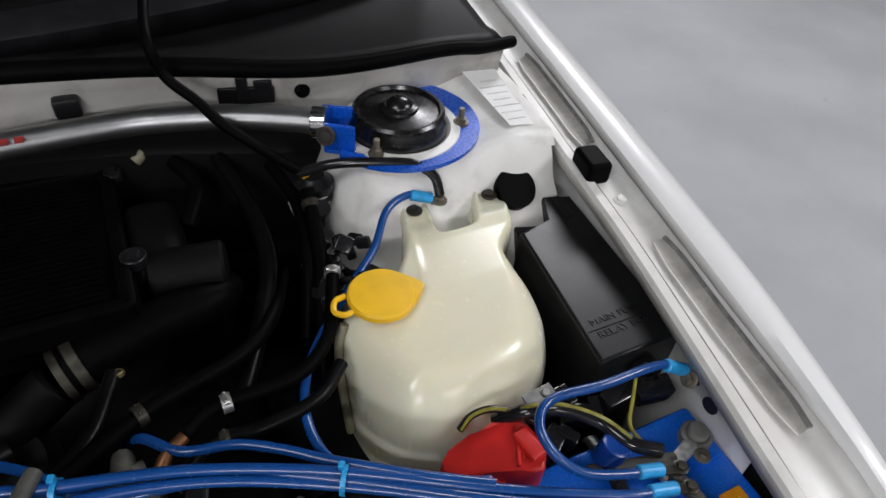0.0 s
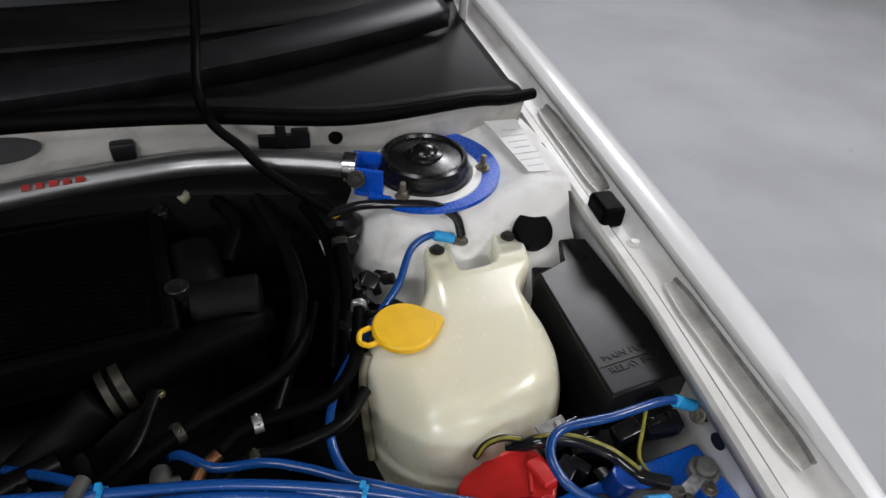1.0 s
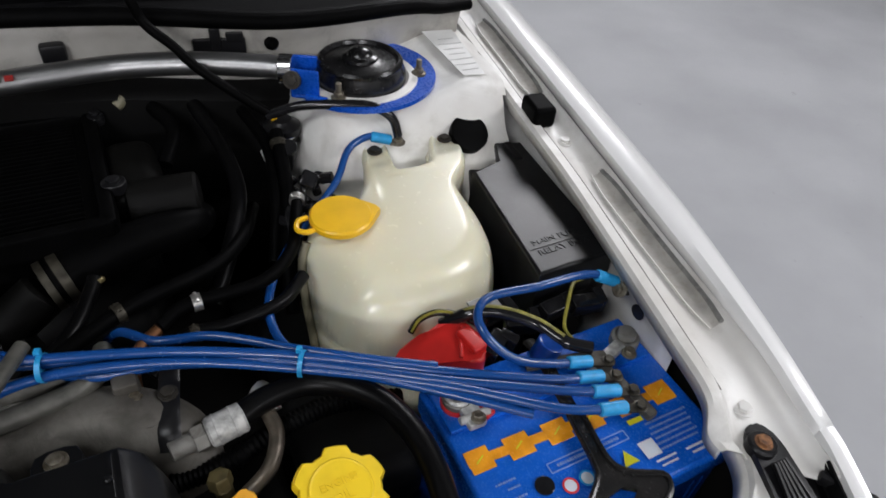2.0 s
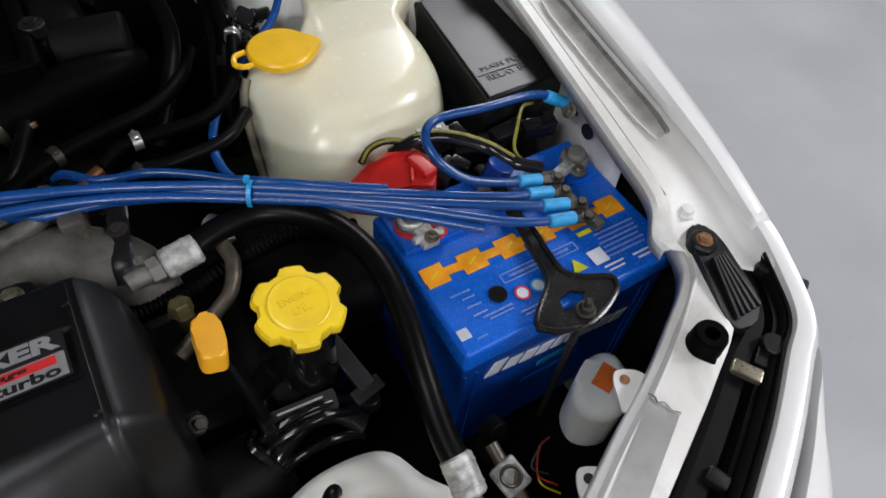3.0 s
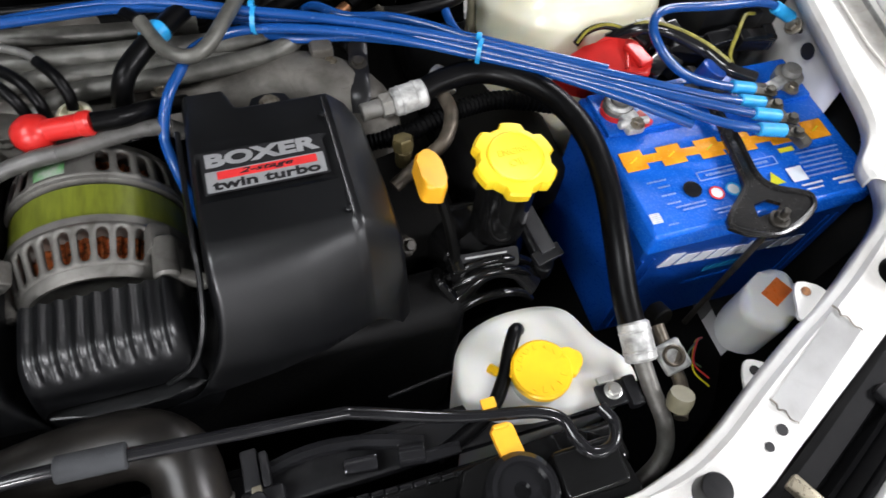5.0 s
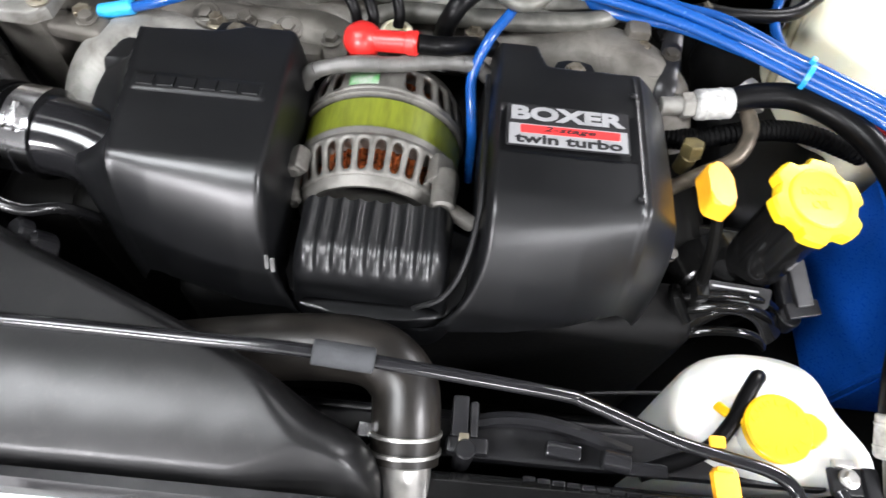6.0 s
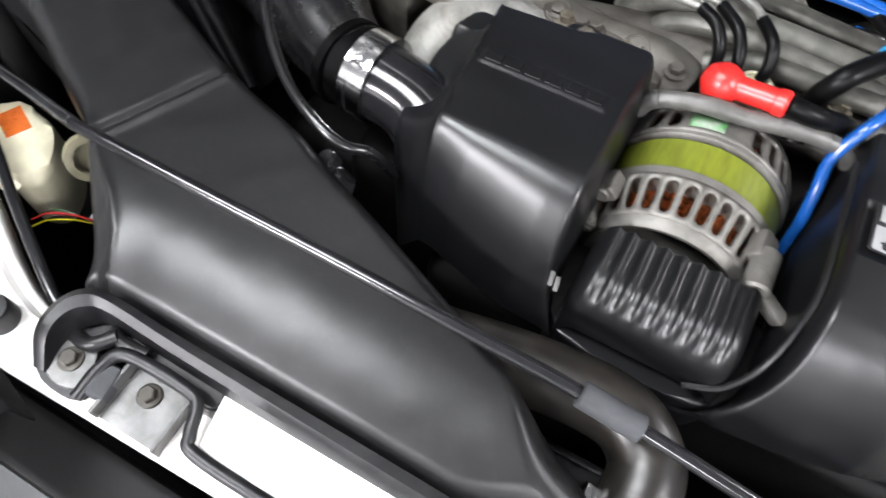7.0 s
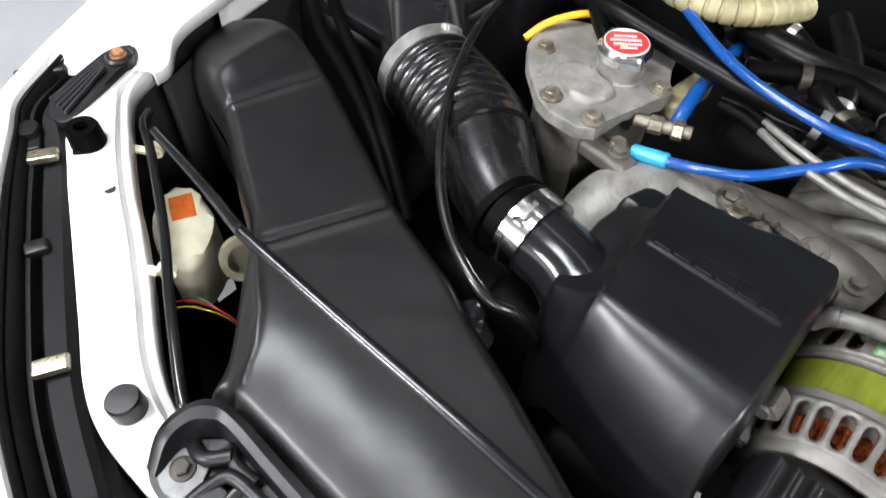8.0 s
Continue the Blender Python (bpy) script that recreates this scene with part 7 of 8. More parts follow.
part("plate", prism(rounded([(0.215, -0.090), (0.215, -0.045), (0.235, -0.040), (0.290, -0.035), (0.325, -0.045), (0.337, -0.080), (0.325, -0.096)], 4), 0.790, 0.800, 0.003), PUMP, mount)
part("bush", lathe([(0.026, 0), (0.026, 0.012), (0.022, 0.016), (0.0185, 0.016), (0.0175, 0.010), (0.006, 0.010), (0.005, 0.004), (0.0, 0.004)], (0.252, -0.067, 0.800), seg=32), GLOSS, mount, "round rubber bush")
part("latch_block", rbox((0.05, 0.035, 0.016), (0.305, -0.066, 0.803), 0.004, 3), PUMP, mount)
solo("hose_support", merge(sweep([(0.05, -0.095, 0.785), (0.15, -0.098, 0.79), (0.21, -0.095, 0.79)], 0.014, 12, 6)), PLASTIC, "black tube along the radiator top", "tube")

# ---------------------------------------------------------------- strut brace and mount
mountT = thing("strut_mount", "black rubber strut top in a bright blue ring", "strut mount")
ringp = [(0.094 * math.cos(radians(a)) + 0.528, 0.094 * math.sin(radians(a)) + 0.646) for a in range(-150, 76, 6)]
inn = [(0.062 * math.cos(radians(a)) + 0.528, 0.062 * math.sin(radians(a)) + 0.646) for a in range(75, -151, -6)]
bm = bmesh.new()
n = len(ringp)
vt = [bm.verts.new((x, y, 0.934)) for x, y in ringp] + [bm.verts.new((x, y, 0.934)) for x, y in inn[::-1]]
for k in range(n - 1):
    bm.faces.new((vt[k], vt[k + 1], vt[n + k + 1], vt[n + k]))
ex = bmesh.ops.extrude_face_region(bm, geom=bm.faces[:])
for g in ex["geom"]:
    if isinstance(g, bmesh.types.BMVert):
        g.co.z -= 0.005
part("ring_plate", bm, BLUEP, mountT, "bright blue powder coated ring")
part("seat", lathe([(0.073, 0), (0.073, 0.008), (0.070, 0.0135), (0.060, 0.0145), (0.055, 0.010)], (0.524, 0.636, 0.922), seg=48), WHITE_BAY, mountT)
part("dome", lathe([(0.056, 0.0), (0.056, 0.018), (0.052, 0.026), (0.052, 0.031), (0.049, 0.034), (0.046, 0.034), (0.044, 0.030), (0.030, 0.031), (0.022, 0.033), (0.021, 0.036), (0.016, 0.038), (0.014, 0.042), (0.008, 0.045), (0.0, 0.046)], (0.523, 0.634, 0.926), seg=52), WORNR, mountT, "stepped black rubber dome")
for x, y in ((0.480, 0.5915), (0.5945, 0.6175)):
    s = part("stud_nut", merge(bolt_head(0.0064, 0.008, (x, y, 0.934)), rod(0.0036, 0.020, (x, y, 0.934))), BOLT, mountT, "tower stud and flange nut")
brace = thing("strut_brace", "polished aluminium strut brace across the engine bay", "brace")
BAR = [(0.436, 0.633, 0.958), (0.412, 0.646, 0.963), (0.350, 0.672, 0.968), (0.290, 0.688, 0.968), (0.236, 0.697, 0.966), (0.141, 0.697, 0.964), (0.074, 0.690, 0.964), (0.0, 0.685, 0.964)]
BAR = [(x, y, z - 0.009 * min(1, max(0, 0.44 - x) / 0.06)) for x, y, z in BAR]
part("bar", sweep(BAR + [(-x, y, z) for x, y, z in BAR[-2::-1]], 0.0145, 24, 6, flat=0.9), ALUBAR, brace)
for k, w in enumerate((0.008, 0.007, 0.008, 0.007, 0.008)):
    part("red_mark", rbox((w, 0.007, 0.0012), (0.106 + 0.0125 * k, 0.6835, 0.9660), 0.0003, rot=(28, 0, -2)), MARKR, brace)
part("bracket", merge(rbox((0.034, 0.005, 0.036), (0.447, 0.614, 0.946), 0.002, rot=(0, 0, -32)), rbox((0.034, 0.005, 0.034), (0.458, 0.652, 0.946), 0.002, rot=(0, 0, -26)),
                      rbox((0.034, 0.052, 0.005), (0.462, 0.632, 0.931), 0.002, rot=(0, 0, -28)),
                      sweep([(0.446, 0.606, 0.934), (0.455, 0.598, 0.933), (0.466, 0.592, 0.932)], 0.005, 8, 6)), BLUEP, brace, "bright blue end bracket")
part("collar", between(0.0172, (0.440, 0.631, 0.958), (0.426, 0.6385, 0.9575)), CHROME, brace)
part("pivot_bolt", merge(rod(0.0105, 0.006, (0.434, 0.6165, 0.953), (75, 0, -32)), bolt_head(0.0066, 0.010, (0.434, 0.6155, 0.954), (75, 0, -32))), OLDB, brace, "bracket pivot bolt")

# ---------------------------------------------------------------- blue earth leads
BL = "glossy blue earthing cable with light blue ends"
def lead(pts, per=8):
    ob = wire(pts, 0.0043, BLUEW, BL, "earth_lead", "cable", "blue earth leads", per, 12)
    return ob


def sleeve(ob, a, b):
    part("sleeve", between(0.0062, a, b, 0.0012, 16), CYAN, ob, "light blue heat-shrink sleeve")


LUGS = [(0.596, 0.202, 0.842), (0.592, 0.185, 0.842), (0.594, 0.164, 0.845), (0.588, 0.147, 0.846)]
ENDS = [(0.570, 0.206, 0.849), (0.565, 0.189, 0.849), (0.566, 0.169, 0.852), (0.560, 0.152, 0.853)]
w1 = lead([(0.578, 0.205, 0.848), (0.545, 0.212, 0.854), (0.510, 0.222, 0.866), (0.490, 0.240, 0.882), (0.489, 0.262, 0.892), (0.510, 0.276, 0.894), (0.560, 0.272, 0.892), (0.610, 0.274, 0.886), (0.640, 0.276, 0.874), (0.660, 0.271, 0.862)])
sleeve(w1, (0.584, 0.204, 0.847), (0.560, 0.209, 0.851))
sleeve(w1, (0.636, 0.2755, 0.8755), (0.661, 0.2705, 0.8615))
part("lug", merge(rbox((0.016, 0.012, 0.003), (0.665, 0.268, 0.858), 0.001, rot=(0, 30, 0)), bolt_head(0.006, 0.008, (0.662, 0.263, 0.857), (0, -60, 0))), BOLT, w1, "bolted ring terminal")
w2 = lead([(0.575, 0.187, 0.848), (0.53, 0.198, 0.856), (0.44, 0.237, 0.868), (0.336, 0.294, 0.873), (0.24, 0.332, 0.882), (0.149, 0.349, 0.897), (0.05, 0.365, 0.910), (-0.0885, 0.3600, 0.905), (-0.1285, 0.3360, 0.895), (-0.1625, 0.3070, 0.884), (-0.1935, 0.2950, 0.877), (-0.2205, 0.2940, 0.868), (-0.2415, 0.2930, 0.863)])
sleeve(w2, (0.584, 0.186, 0.847), (0.558, 0.191, 0.8515))
sleeve(w2, (-0.2515, 0.2920, 0.861), (-0.2215, 0.2940, 0.868))
w3 = lead([(0.578, 0.166, 0.851), (0.53, 0.184, 0.858), (0.44, 0.228, 0.866), (0.336, 0.2895, 0.869), (0.24, 0.336, 0.876), (0.149, 0.352, 0.888), (0.06, 0.362, 0.906), (-0.04, 0.352, 0.916), (-0.1010, 0.3510, 0.920), (-0.1330, 0.3450, 0.921), (-0.1690, 0.3490, 0.921), (-0.2040, 0.3580, 0.921), (-0.2440, 0.3790, 0.920), (-0.2920, 0.4150, 0.918), (-0.3480, 0.4790, 0.90)])
sleeve(w3, (0.586, 0.165, 0.8505), (0.560, 0.172, 0.854))
w4 = lead([(0.572, 0.149, 0.852), (0.52, 0.168, 0.858), (0.44, 0.223, 0.864), (0.336, 0.2855, 0.8655), (0.24, 0.325, 0.876), (0.149, 0.340, 0.886), (0.1015, 0.3190, 0.896), (0.0825, 0.2930, 0.894), (0.0695, 0.2710, 0.888), (0.0605, 0.2560, 0.866), (0.0625, 0.2380, 0.848), (0.0660, 0.2250, 0.820), (0.0670, 0.2150, 0.78)])
sleeve(w4, (0.580, 0.148, 0.852), (0.554, 0.154, 0.854))
w5 = lead([(0.44, 0.245, 0.866), (0.38, 0.268, 0.867), (0.345, 0.292, 0.864), (0.328, 0.330, 0.858), (0.330, 0.375, 0.856), (0.352, 0.420, 0.860), (0.40, 0.470, 0.868), (0.445, 0.510, 0.878), (0.475, 0.548, 0.892), (0.505, 0.560, 0.896), (0.525, 0.553, 0.892)])
sleeve(w5, (0.507, 0.559, 0.896), (0.530, 0.551, 0.891))
lead([(0.50, 0.175, 0.852), (0.42, 0.232, 0.862), (0.336, 0.291, 0.8635), (0.24, 0.330, 0.868), (0.17, 0.345, 0.868), (0.12, 0.395, 0.86), (0.06, 0.45, 0.83)])
lead([(0.190, 0.404, 0.842), (0.205, 0.386, 0.864), (0.230, 0.361, 0.868), (0.269, 0.351, 0.868), (0.300, 0.333, 0.868), (0.325, 0.314, 0.868), (0.345, 0.299, 0.870), (0.390, 0.268, 0.872), (0.440, 0.240, 0.870)])
for p, q in zip(LUGS, ENDS):
    d = (Vector(p) - Vector(q)).normalized()
    part("ring_terminal", merge(rbox((0.015, 0.009, 0.003), tuple(Vector(p) - d * 0.004), 0.001, rot=(0, 0, -18)), bolt_head(0.0046, 0.006, (p[0] + 0.006, p[1] - 0.002, p[2] + 0.001))), DIMC, w1, "ring terminal with cross-head screw")
part("joint_bar", rbox((0.012, 0.078, 0.010), (0.601, 0.175, 0.836), 0.003, rot=(0, 0, 8)), CAST, w1, "dull metal joint bar")
part("lug", merge(rbox((0.014, 0.012, 0.003), (0.533, 0.549, 0.889), 0.001), bolt_head(0.006, 0.007, (0.537, 0.547, 0.888))), BOLT, w5)
part("lug", merge(rbox((0.016, 0.012, 0.003), (-0.2555, 0.2910, 0.860), 0.001), bolt_head(0.0075, 0.009, (-0.2625, 0.2860, 0.860))), BOLT, w2)
for x, y, z, rz in ((0.336, 0.2895, 0.868, -30), (0.149, 0.346, 0.890, -16)):
    tie = merge(moved(lathe([(0.0108, -0.002), (0.0119, -0.002), (0.0119, 0.002), (0.0108, 0.002), (0.0108, -0.002)], seg=22), pose(x, y, z, 0, 90, rz)), rbox((0.005, 0.006, 0.005), (x, y + 0.006, z + 0.0120), 0.001, rot=(0, 0, rz)))
    solo("cable_tie", tie, CYAN, "light blue cable tie round the earth leads", "cable tie", "cable ties")

# ---------------------------------------------------------------- hoses and wiring at the rear
# core, fins and frame take the rubber black that includes rear-bay shade
ic = thing("intercooler", "black top mounted intercooler with finned core", "intercooler")
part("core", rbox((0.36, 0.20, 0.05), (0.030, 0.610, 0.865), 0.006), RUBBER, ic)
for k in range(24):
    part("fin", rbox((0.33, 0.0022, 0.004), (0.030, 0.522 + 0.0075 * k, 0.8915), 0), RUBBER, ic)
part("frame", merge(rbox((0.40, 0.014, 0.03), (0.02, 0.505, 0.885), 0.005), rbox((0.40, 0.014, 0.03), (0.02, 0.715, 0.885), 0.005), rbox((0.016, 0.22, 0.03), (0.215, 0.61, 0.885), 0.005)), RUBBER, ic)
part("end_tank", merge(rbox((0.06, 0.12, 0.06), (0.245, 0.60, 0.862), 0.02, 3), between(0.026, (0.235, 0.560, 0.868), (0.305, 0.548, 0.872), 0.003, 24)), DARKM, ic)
part("frame_bolt", merge(rod(0.012, 0.012, (0.226, 0.560, 0.89)), bolt_head(0.007, 0.006, (0.226, 0.560, 0.90))), PLASTIC, ic)
part("frame_bolt", merge(rod(0.009, 0.010, (0.222, 0.70, 0.89)), bolt_head(0.006, 0.006, (0.222, 0.70, 0.90))), PLASTIC, ic)
solo("yellow_plug", rod(0.007, 0.014, (0.246, 0.705, 0.905), (0, 60, 20)), KHAKI, "small yellowed plastic plug", "plug")
bh = thing("turbo_hose", "fat black rubber hose with steel clamp", "hose")
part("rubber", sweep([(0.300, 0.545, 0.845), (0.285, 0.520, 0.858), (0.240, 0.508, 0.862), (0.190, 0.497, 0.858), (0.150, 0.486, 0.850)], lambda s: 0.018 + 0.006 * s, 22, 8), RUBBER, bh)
worm_clamp(bh, 0.0245, 0.009, (0.163, 0.489, 0.853), (0.95, 0.25, 0.15), DIMC, 1.0, -60)
worm_clamp(bh, 0.0245, 0.007, (0.150, 0.485, 0.850), (0.95, 0.25, 0.15), DIMC, 0)
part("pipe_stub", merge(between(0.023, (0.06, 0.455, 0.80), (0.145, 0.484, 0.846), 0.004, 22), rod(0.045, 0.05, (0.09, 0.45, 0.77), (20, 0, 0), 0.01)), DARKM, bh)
hoses = [
    ([(0.398, 0.498, 0.885), (0.382, 0.455, 0.880), (0.366, 0.420, 0.876), (0.330, 0.392, 0.874), (0.262, 0.386, 0.876), (0.236, 0.375, 0.870)], 0.0064, "black rubber coolant hose with spring clips"),
    ([(0.372, 0.40, 0.86), (0.340, 0.372, 0.86), (0.290, 0.362, 0.862), (0.252, 0.362, 0.862), (0.22, 0.34, 0.85)], 0.0064, "black rubber coolant hose with spring clips"),
    ([(0.36, 0.56, 0.83), (0.330, 0.480, 0.855), (0.290, 0.440, 0.862), (0.215, 0.412, 0.866), (0.150, 0.378, 0.862), (0.09, 0.350, 0.850), (0.04, 0.36, 0.84)], 0.0075, "long black rubber heater hose"),
    ([(0.192, 0.455, 0.872), (0.185, 0.440, 0.868), (0.165, 0.405, 0.860), (0.120, 0.365, 0.852), (0.08, 0.34, 0.84)], 0.0068, "black rubber breather hose with pale end"),
    ([(0.405, 0.60, 0.900), (0.400, 0.560, 0.880), (0.392, 0.52, 0.860), (0.372, 0.46, 0.83), (0.36, 0.41, 0.80)], 0.0078, "black vacuum hose hanging down"),
    ([(0.330, 0.69, 0.90), (0.345, 0.62, 0.88), (0.345, 0.55, 0.862), (0.318, 0.48, 0.848), (0.285, 0.42, 0.83)], 0.0088, "thick black hose beside the intercooler"),
    ([(0.380, 0.66, 0.90), (0.392, 0.60, 0.885), (0.382, 0.53, 0.86), (0.360, 0.47, 0.82)], 0.007, "black vacuum hose hanging down"),
    ([(0.10, 0.44, 0.83), (0.06, 0.42, 0.84), (0.03, 0.40, 0.845), (-0.02, 0.41, 0.84)], 0.012, "thick black hose over the manifold"),
    ([(0.28, 0.62, 0.87), (0.30, 0.66, 0.89), (0.285, 0.70, 0.90)], 0.009, "short black hose near the bulkhead"),
    ([(-0.10, 0.46, 0.90), (-0.18, 0.44, 0.905), (-0.26, 0.46, 0.90), (-0.34, 0.50, 0.885)], 0.013, "thick black hose over the manifold"),
    ([(-0.22, 0.40, 0.90), (-0.16, 0.43, 0.905), (-0.10, 0.43, 0.90), (-0.03, 0.45, 0.885)], 0.009, "black rubber fuel hose with spring clips"),
    ([(-0.12, 0.385, 0.895), (-0.16, 0.41, 0.90), (-0.17, 0.46, 0.895)], 0.010, "black rubber fuel hose with spring clips"),
]
hobs = [wire(p, r, HOSE if k % 2 else RUBBER, l, "rubber_hose", "hose", "engine hoses", 8, 12) for k, (p, r, l) in enumerate(hoses)]
for k, at, ax, r in ((0, (0.394, 0.488, 0.884), (0.3, 0.8, 0.1), 0.0069), (0, (0.270, 0.386, 0.876), (1, 0.05, 0), 0.0069), (1, (0.262, 0.362, 0.862), (1, 0, 0), 0.0069), (2, (0.205, 0.408, 0.866), (0.9, 0.35, 0), 0.0081), (4, (0.403, 0.585, 0.892), (0.1, 0.8, 0.4), 0.0085), (10, (-0.18, 0.42, 0.903), (0.8, 0.4, 0.1), 0.0098), (11, (-0.135, 0.395, 0.897), (-0.8, 0.5, 0.1), 0.0108)):
    worm_clamp(hobs[k], r, 0.008, at, ax, STEEL if k == 0 else DIMC, 0.5, 90)
part("pale_end", rod(0.0078, 0.005, (0.192, 0.452, 0.868), (-30, 0, 0)), BRASSP, hobs[3], "olive rubber end")
wire([(0.234, 0.374, 0.868), (0.218, 0.364, 0.864), (0.208, 0.350, 0.856), (0.205, 0.335, 0.84)], 0.0055, surf("copper_pipe", (0.24, 0.11, 0.05), 0.4, 0.8, var=0.3, scale=60), "short copper coloured pipe", "copper_pipe", "pipe")
reg = thing("pressure_regulator", "round black vacuum valve beside the tower", "valve")
part("drum", merge(lathe([(0.020, 0), (0.022, 0.006), (0.022, 0.014), (0.015, 0.018), (0.012, 0.022), (0.0, 0.023)], (0.418, 0.622, 0.880), seg=28), rod(0.010, 0.05, (0.412, 0.600, 0.850), (30, 0, 0))), PLASTIC, reg)
part("clip_wire", merge(rod(0.0016, 0.03, (0.395, 0.590, 0.890), (0, 90, 10), seg=8), rod(0.0016, 0.03, (0.395, 0.582, 0.888), (0, 90, 10), seg=8)), CHROME, reg)
random.seed(5)
harn = thing("wiring_loom", "tangle of taped black wiring and connectors beside the tank", "wiring")
for k in range(16):
    x, y, z = random.uniform(0.385, 0.445), random.uniform(0.475, 0.56), random.uniform(0.845, 0.875)
    part("connector", rbox((random.uniform(0.010, 0.02), random.uniform(0.010, 0.022), 0.012), (x, y, z), 0.003, 2, (random.uniform(-40, 40), random.uniform(-40, 40), random.uniform(0, 90))), GLOSS, harn)
for k in range(8):
    a = Vector((random.uniform(0.38, 0.43), random.uniform(0.46, 0.56), 0.86))
    part("loom_wire", sweep([a, a + Vector((random.uniform(-0.03, 0.03), -0.03, random.uniform(-0.01, 0.02))), a + Vector((random.uniform(-0.05, 0.05), -0.06, -0.04))], 0.004, 8, 6), GLOSS, harn)
wire([(0.40, 0.612, 0.915), (0.432, 0.596, 0.930), (0.470, 0.580, 0.934), (0.510, 0.566, 0.932), (0.532, 0.556, 0.918), (0.538, 0.549, 0.896)], 0.0056, GLOSS, "black taped lead crossing the tower", "taped_lead")
wire([(0.315, 0.790, 1.27), (0.308, 0.788, 1.18), (0.305, 0.785, 1.10), (0.296, 0.755, 1.062), (0.287, 0.690, 1.045), (0.295, 0.678, 1.012), (0.318, 0.660, 0.990), (0.337, 0.641, 0.970), (0.380, 0.619, 0.935), (0.405, 0.612, 0.915)], 0.0055, RUBBER, "black washer hose running up to the bonnet", "washer_hose", "hose")
solo("yellow_marker", rod(0.005, 0.008, (0.402, 0.612, 0.912), (0, 70, 0)), YELLOW, "tiny yellow tape mark on a hose", "marker")
# wiring between tank, fuse box and battery
tap = "black taped wiring with yellow tracer beside the battery"
wire([(0.478, 0.303, 0.842), (0.500, 0.290, 0.862), (0.530, 0.282, 0.858), (0.560, 0.262, 0.850), (0.575, 0.235, 0.846), (0.598, 0.220, 0.842)], 0.0065, GLOSS, tap, "taped_loom", group="taped looms")
wire([(0.482, 0.299, 0.850), (0.502, 0.290, 0.869), (0.531, 0.282, 0.865), (0.560, 0.262, 0.857), (0.575, 0.236, 0.853)], 0.0018, TRACER, "yellow tracer wire on black tape", "tracer_wire", seg=6)
wire([(0.448, 0.310, 0.836), (0.458, 0.312, 0.848), (0.475, 0.308, 0.855), (0.497, 0.296, 0.852), (0.51, 0.285, 0.845)], 0.0035, GLOSS, tap, "taped_loom", group="taped looms")
wire([(0.448, 0.308, 0.839), (0.458, 0.310, 0.8515), (0.475, 0.306, 0.8585), (0.495, 0.296, 0.856)], 0.0016, TRACER, "yellow tracer wire on black tape", "tracer_wire", seg=6)
wire([(0.640, 0.296, 0.850), (0.620, 0.288, 0.858), (0.600, 0.268, 0.856), (0.586, 0.250, 0.846), (0.590, 0.235, 0.838)], 0.0018, TRACER, "thin yellow and black wire by the fuse box", "thin_wire", seg=6)
for x, y, z, rz in ((0.535, 0.300, 0.838, 10), (0.560, 0.285, 0.826, -20), (0.520, 0.270, 0.826, 35), (0.600, 0.285, 0.832, 5), (0.632, 0.275, 0.836, -10)):
    solo("plug_connector", merge(rbox((0.034, 0.018, 0.018), (x, y, z), 0.003, rot=(8, 0, rz)), rbox((0.012, 0.020, 0.020), (x + 0.016, y, z), 0.002, rot=(8, 0, rz))), GLOSS, "black plastic plug connector behind the battery", "connector", "plug connectors")
solo("blue_connector", lathe([(0.013, 0), (0.013, 0.02), (0.010, 0.022)], (0.555, 0.238, 0.828), (0, 20, 0), 22), BATTD, "small dark blue round connector", "connector")
solo("wire_bracket", merge(rbox((0.034, 0.018, 0.002), (0.524, 0.302, 0.852), 0.0006, rot=(12, 8, 10)), rod(0.004, 0.003, (0.530, 0.304, 0.853))), SATIN, "small bare metal wiring bracket", "bracket")


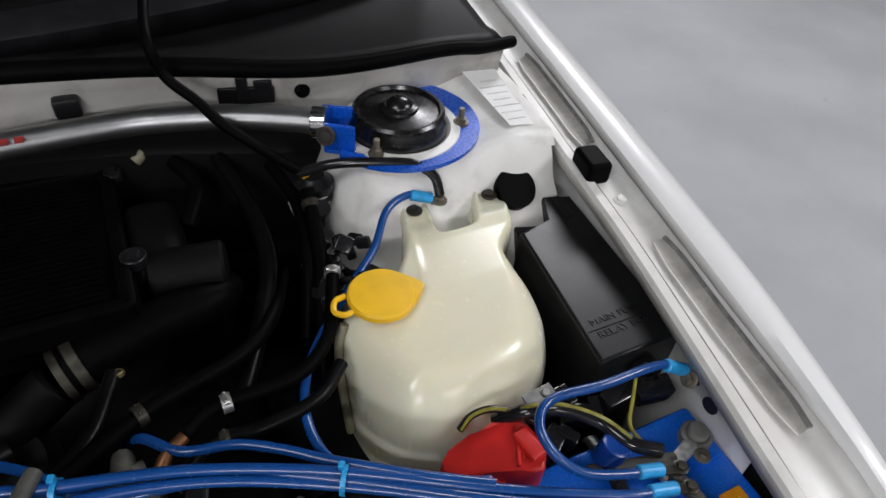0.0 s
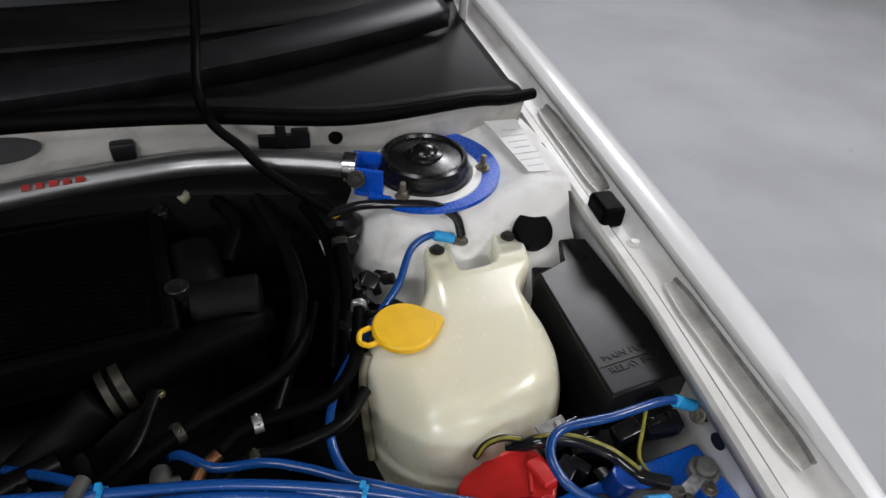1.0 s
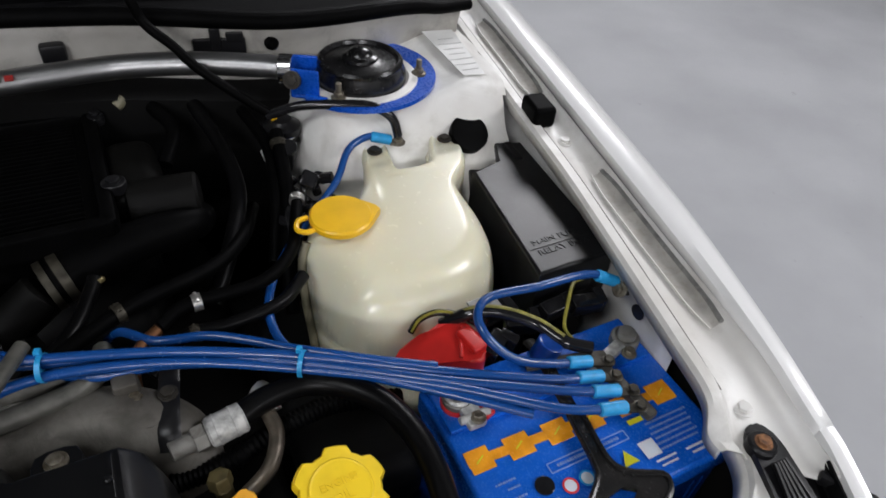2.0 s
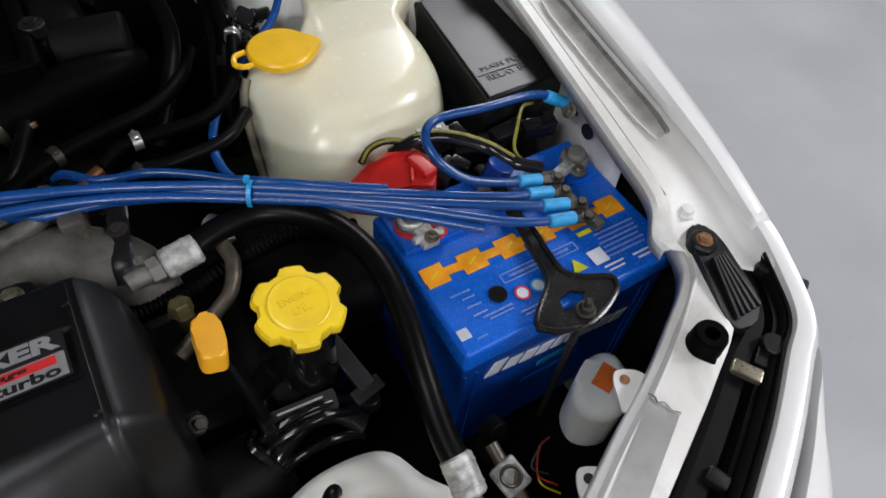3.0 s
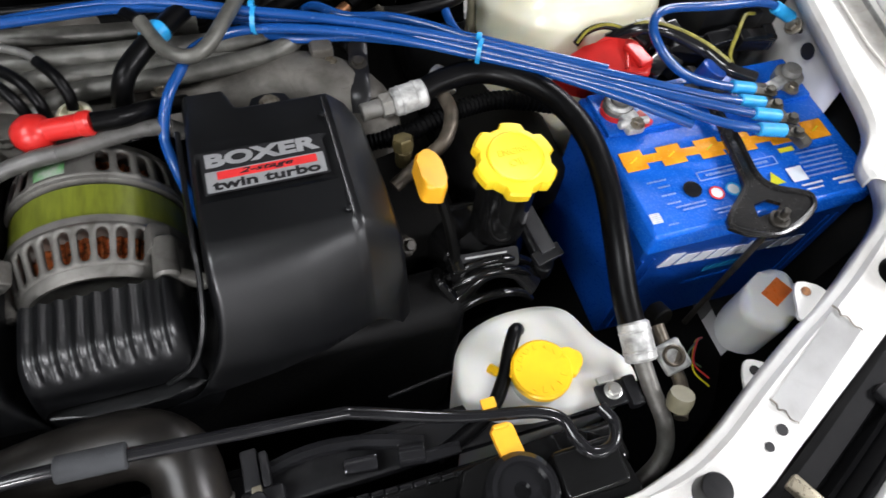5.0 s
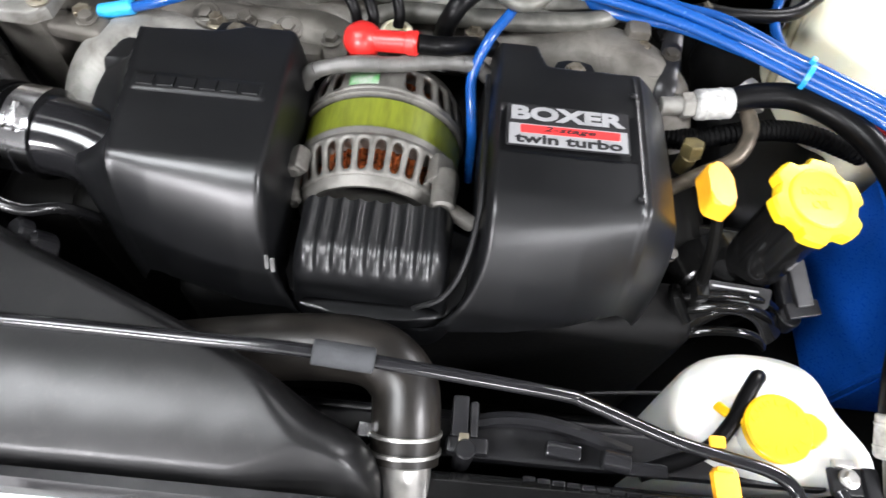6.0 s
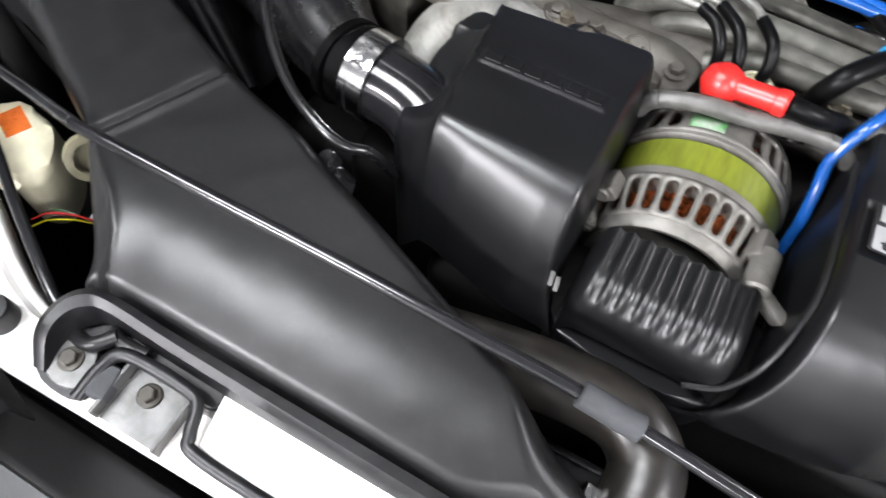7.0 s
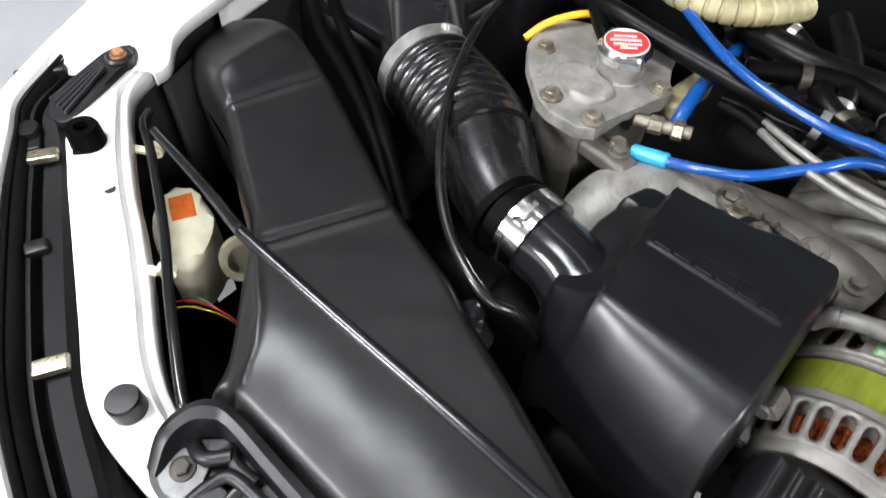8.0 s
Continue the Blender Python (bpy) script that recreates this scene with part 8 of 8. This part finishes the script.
# hoses, leads and sleeve behind the filler housing
slv = thing("conduit_sleeve", "aged beige ribbed conduit sleeve behind the filler", "conduit")
part("sleeve", sweep([(-0.3350, 0.4430, 0.918), (-0.3070, 0.4220, 0.924), (-0.2790, 0.4200, 0.925), (-0.2530, 0.4310, 0.925), (-0.2320, 0.4580, 0.923), (-0.2190, 0.4980, 0.915)], 0.0115, 14, 22, rib=lambda i, s: 1.0 if i % 9 > 1 else 0.84), TANHOSE, slv)
for pts, r, label in (
        ([(-0.385, 0.40, 0.895), (-0.345, 0.388, 0.905), (-0.300, 0.381, 0.905), (-0.214, 0.371, 0.905), (-0.173, 0.372, 0.903), (-0.136, 0.376, 0.900), (-0.09, 0.372, 0.892)], 0.0095, "black rubber hose behind the filler housing"),
        ([(-0.262, 0.428, 0.905), (-0.250, 0.450, 0.910), (-0.232, 0.466, 0.908), (-0.205, 0.464, 0.905), (-0.180, 0.450, 0.895)], 0.0085, "curved black hose behind the filler housing"),
        ([(-0.190, 0.510, 0.91), (-0.166, 0.470, 0.908), (-0.148, 0.432, 0.902), (-0.143, 0.398, 0.893), (-0.150, 0.37, 0.87)], 0.0105, "black rubber fuel hose with spring clips"),
        ([(-0.10, 0.50, 0.90), (-0.11, 0.45, 0.902), (-0.105, 0.41, 0.897), (-0.085, 0.38, 0.885)], 0.0090, "black rubber fuel hose with spring clips"),
        ([(-0.225, 0.39, 0.885), (-0.20, 0.41, 0.893), (-0.185, 0.44, 0.895)], 0.0065, "thin black vacuum hose")):
    ho = wire(pts, r, HOSE, label, "rubber_hose", "hose", "engine hoses", 8, 12)
    q, w = Vector(pts[-2]), Vector(pts[-3])
    worm_clamp(ho, r * 1.06, 0.007, tuple(q.lerp(w, 0.3)), tuple(q - w), STEEL, 0.5, 40)
for x, y, z, rz in ((-0.215, 0.425, 0.885, 20), (-0.165, 0.405, 0.882, -30), (-0.120, 0.425, 0.880, 50), (-0.245, 0.455, 0.88, 0)):
    solo("plug_connector", merge(rbox((0.030, 0.018, 0.020), (x, y, z), 0.003, rot=(10, 5, rz)), rbox((0.012, 0.022, 0.022), (x + 0.012, y, z + 0.002), 0.002, rot=(10, 5, rz))), GLOSS, "black plastic plug connector behind the manifold", "connector", "plug connectors")
fit = thing("hose_union", "small brass and steel union beside the filler housing", "union")
part("body", merge(between(0.0055, (-0.2670, 0.3140, 0.872), (-0.2220, 0.3290, 0.874), 0.001, 14), between(0.0078, (-0.2550, 0.3180, 0.872), (-0.2440, 0.3215, 0.873), 0.001, 6)), BOLT, fit)
part("nut", between(0.0085, (-0.2370, 0.3240, 0.873), (-0.2280, 0.3270, 0.874), 0.001, 6), NICKEL, fit, "brass coloured nut")

box = thing("air_box", "dull black plastic air filter box by the wing", "air box")
part("case", rbox((0.17, 0.30, 0.24), (-0.585, 0.42, 0.72), 0.02, 3), PLASTIC, box)
part("cover", rbox((0.172, 0.302, 0.02), (-0.585, 0.42, 0.842), 0.008, 2), PLASTIC, box)
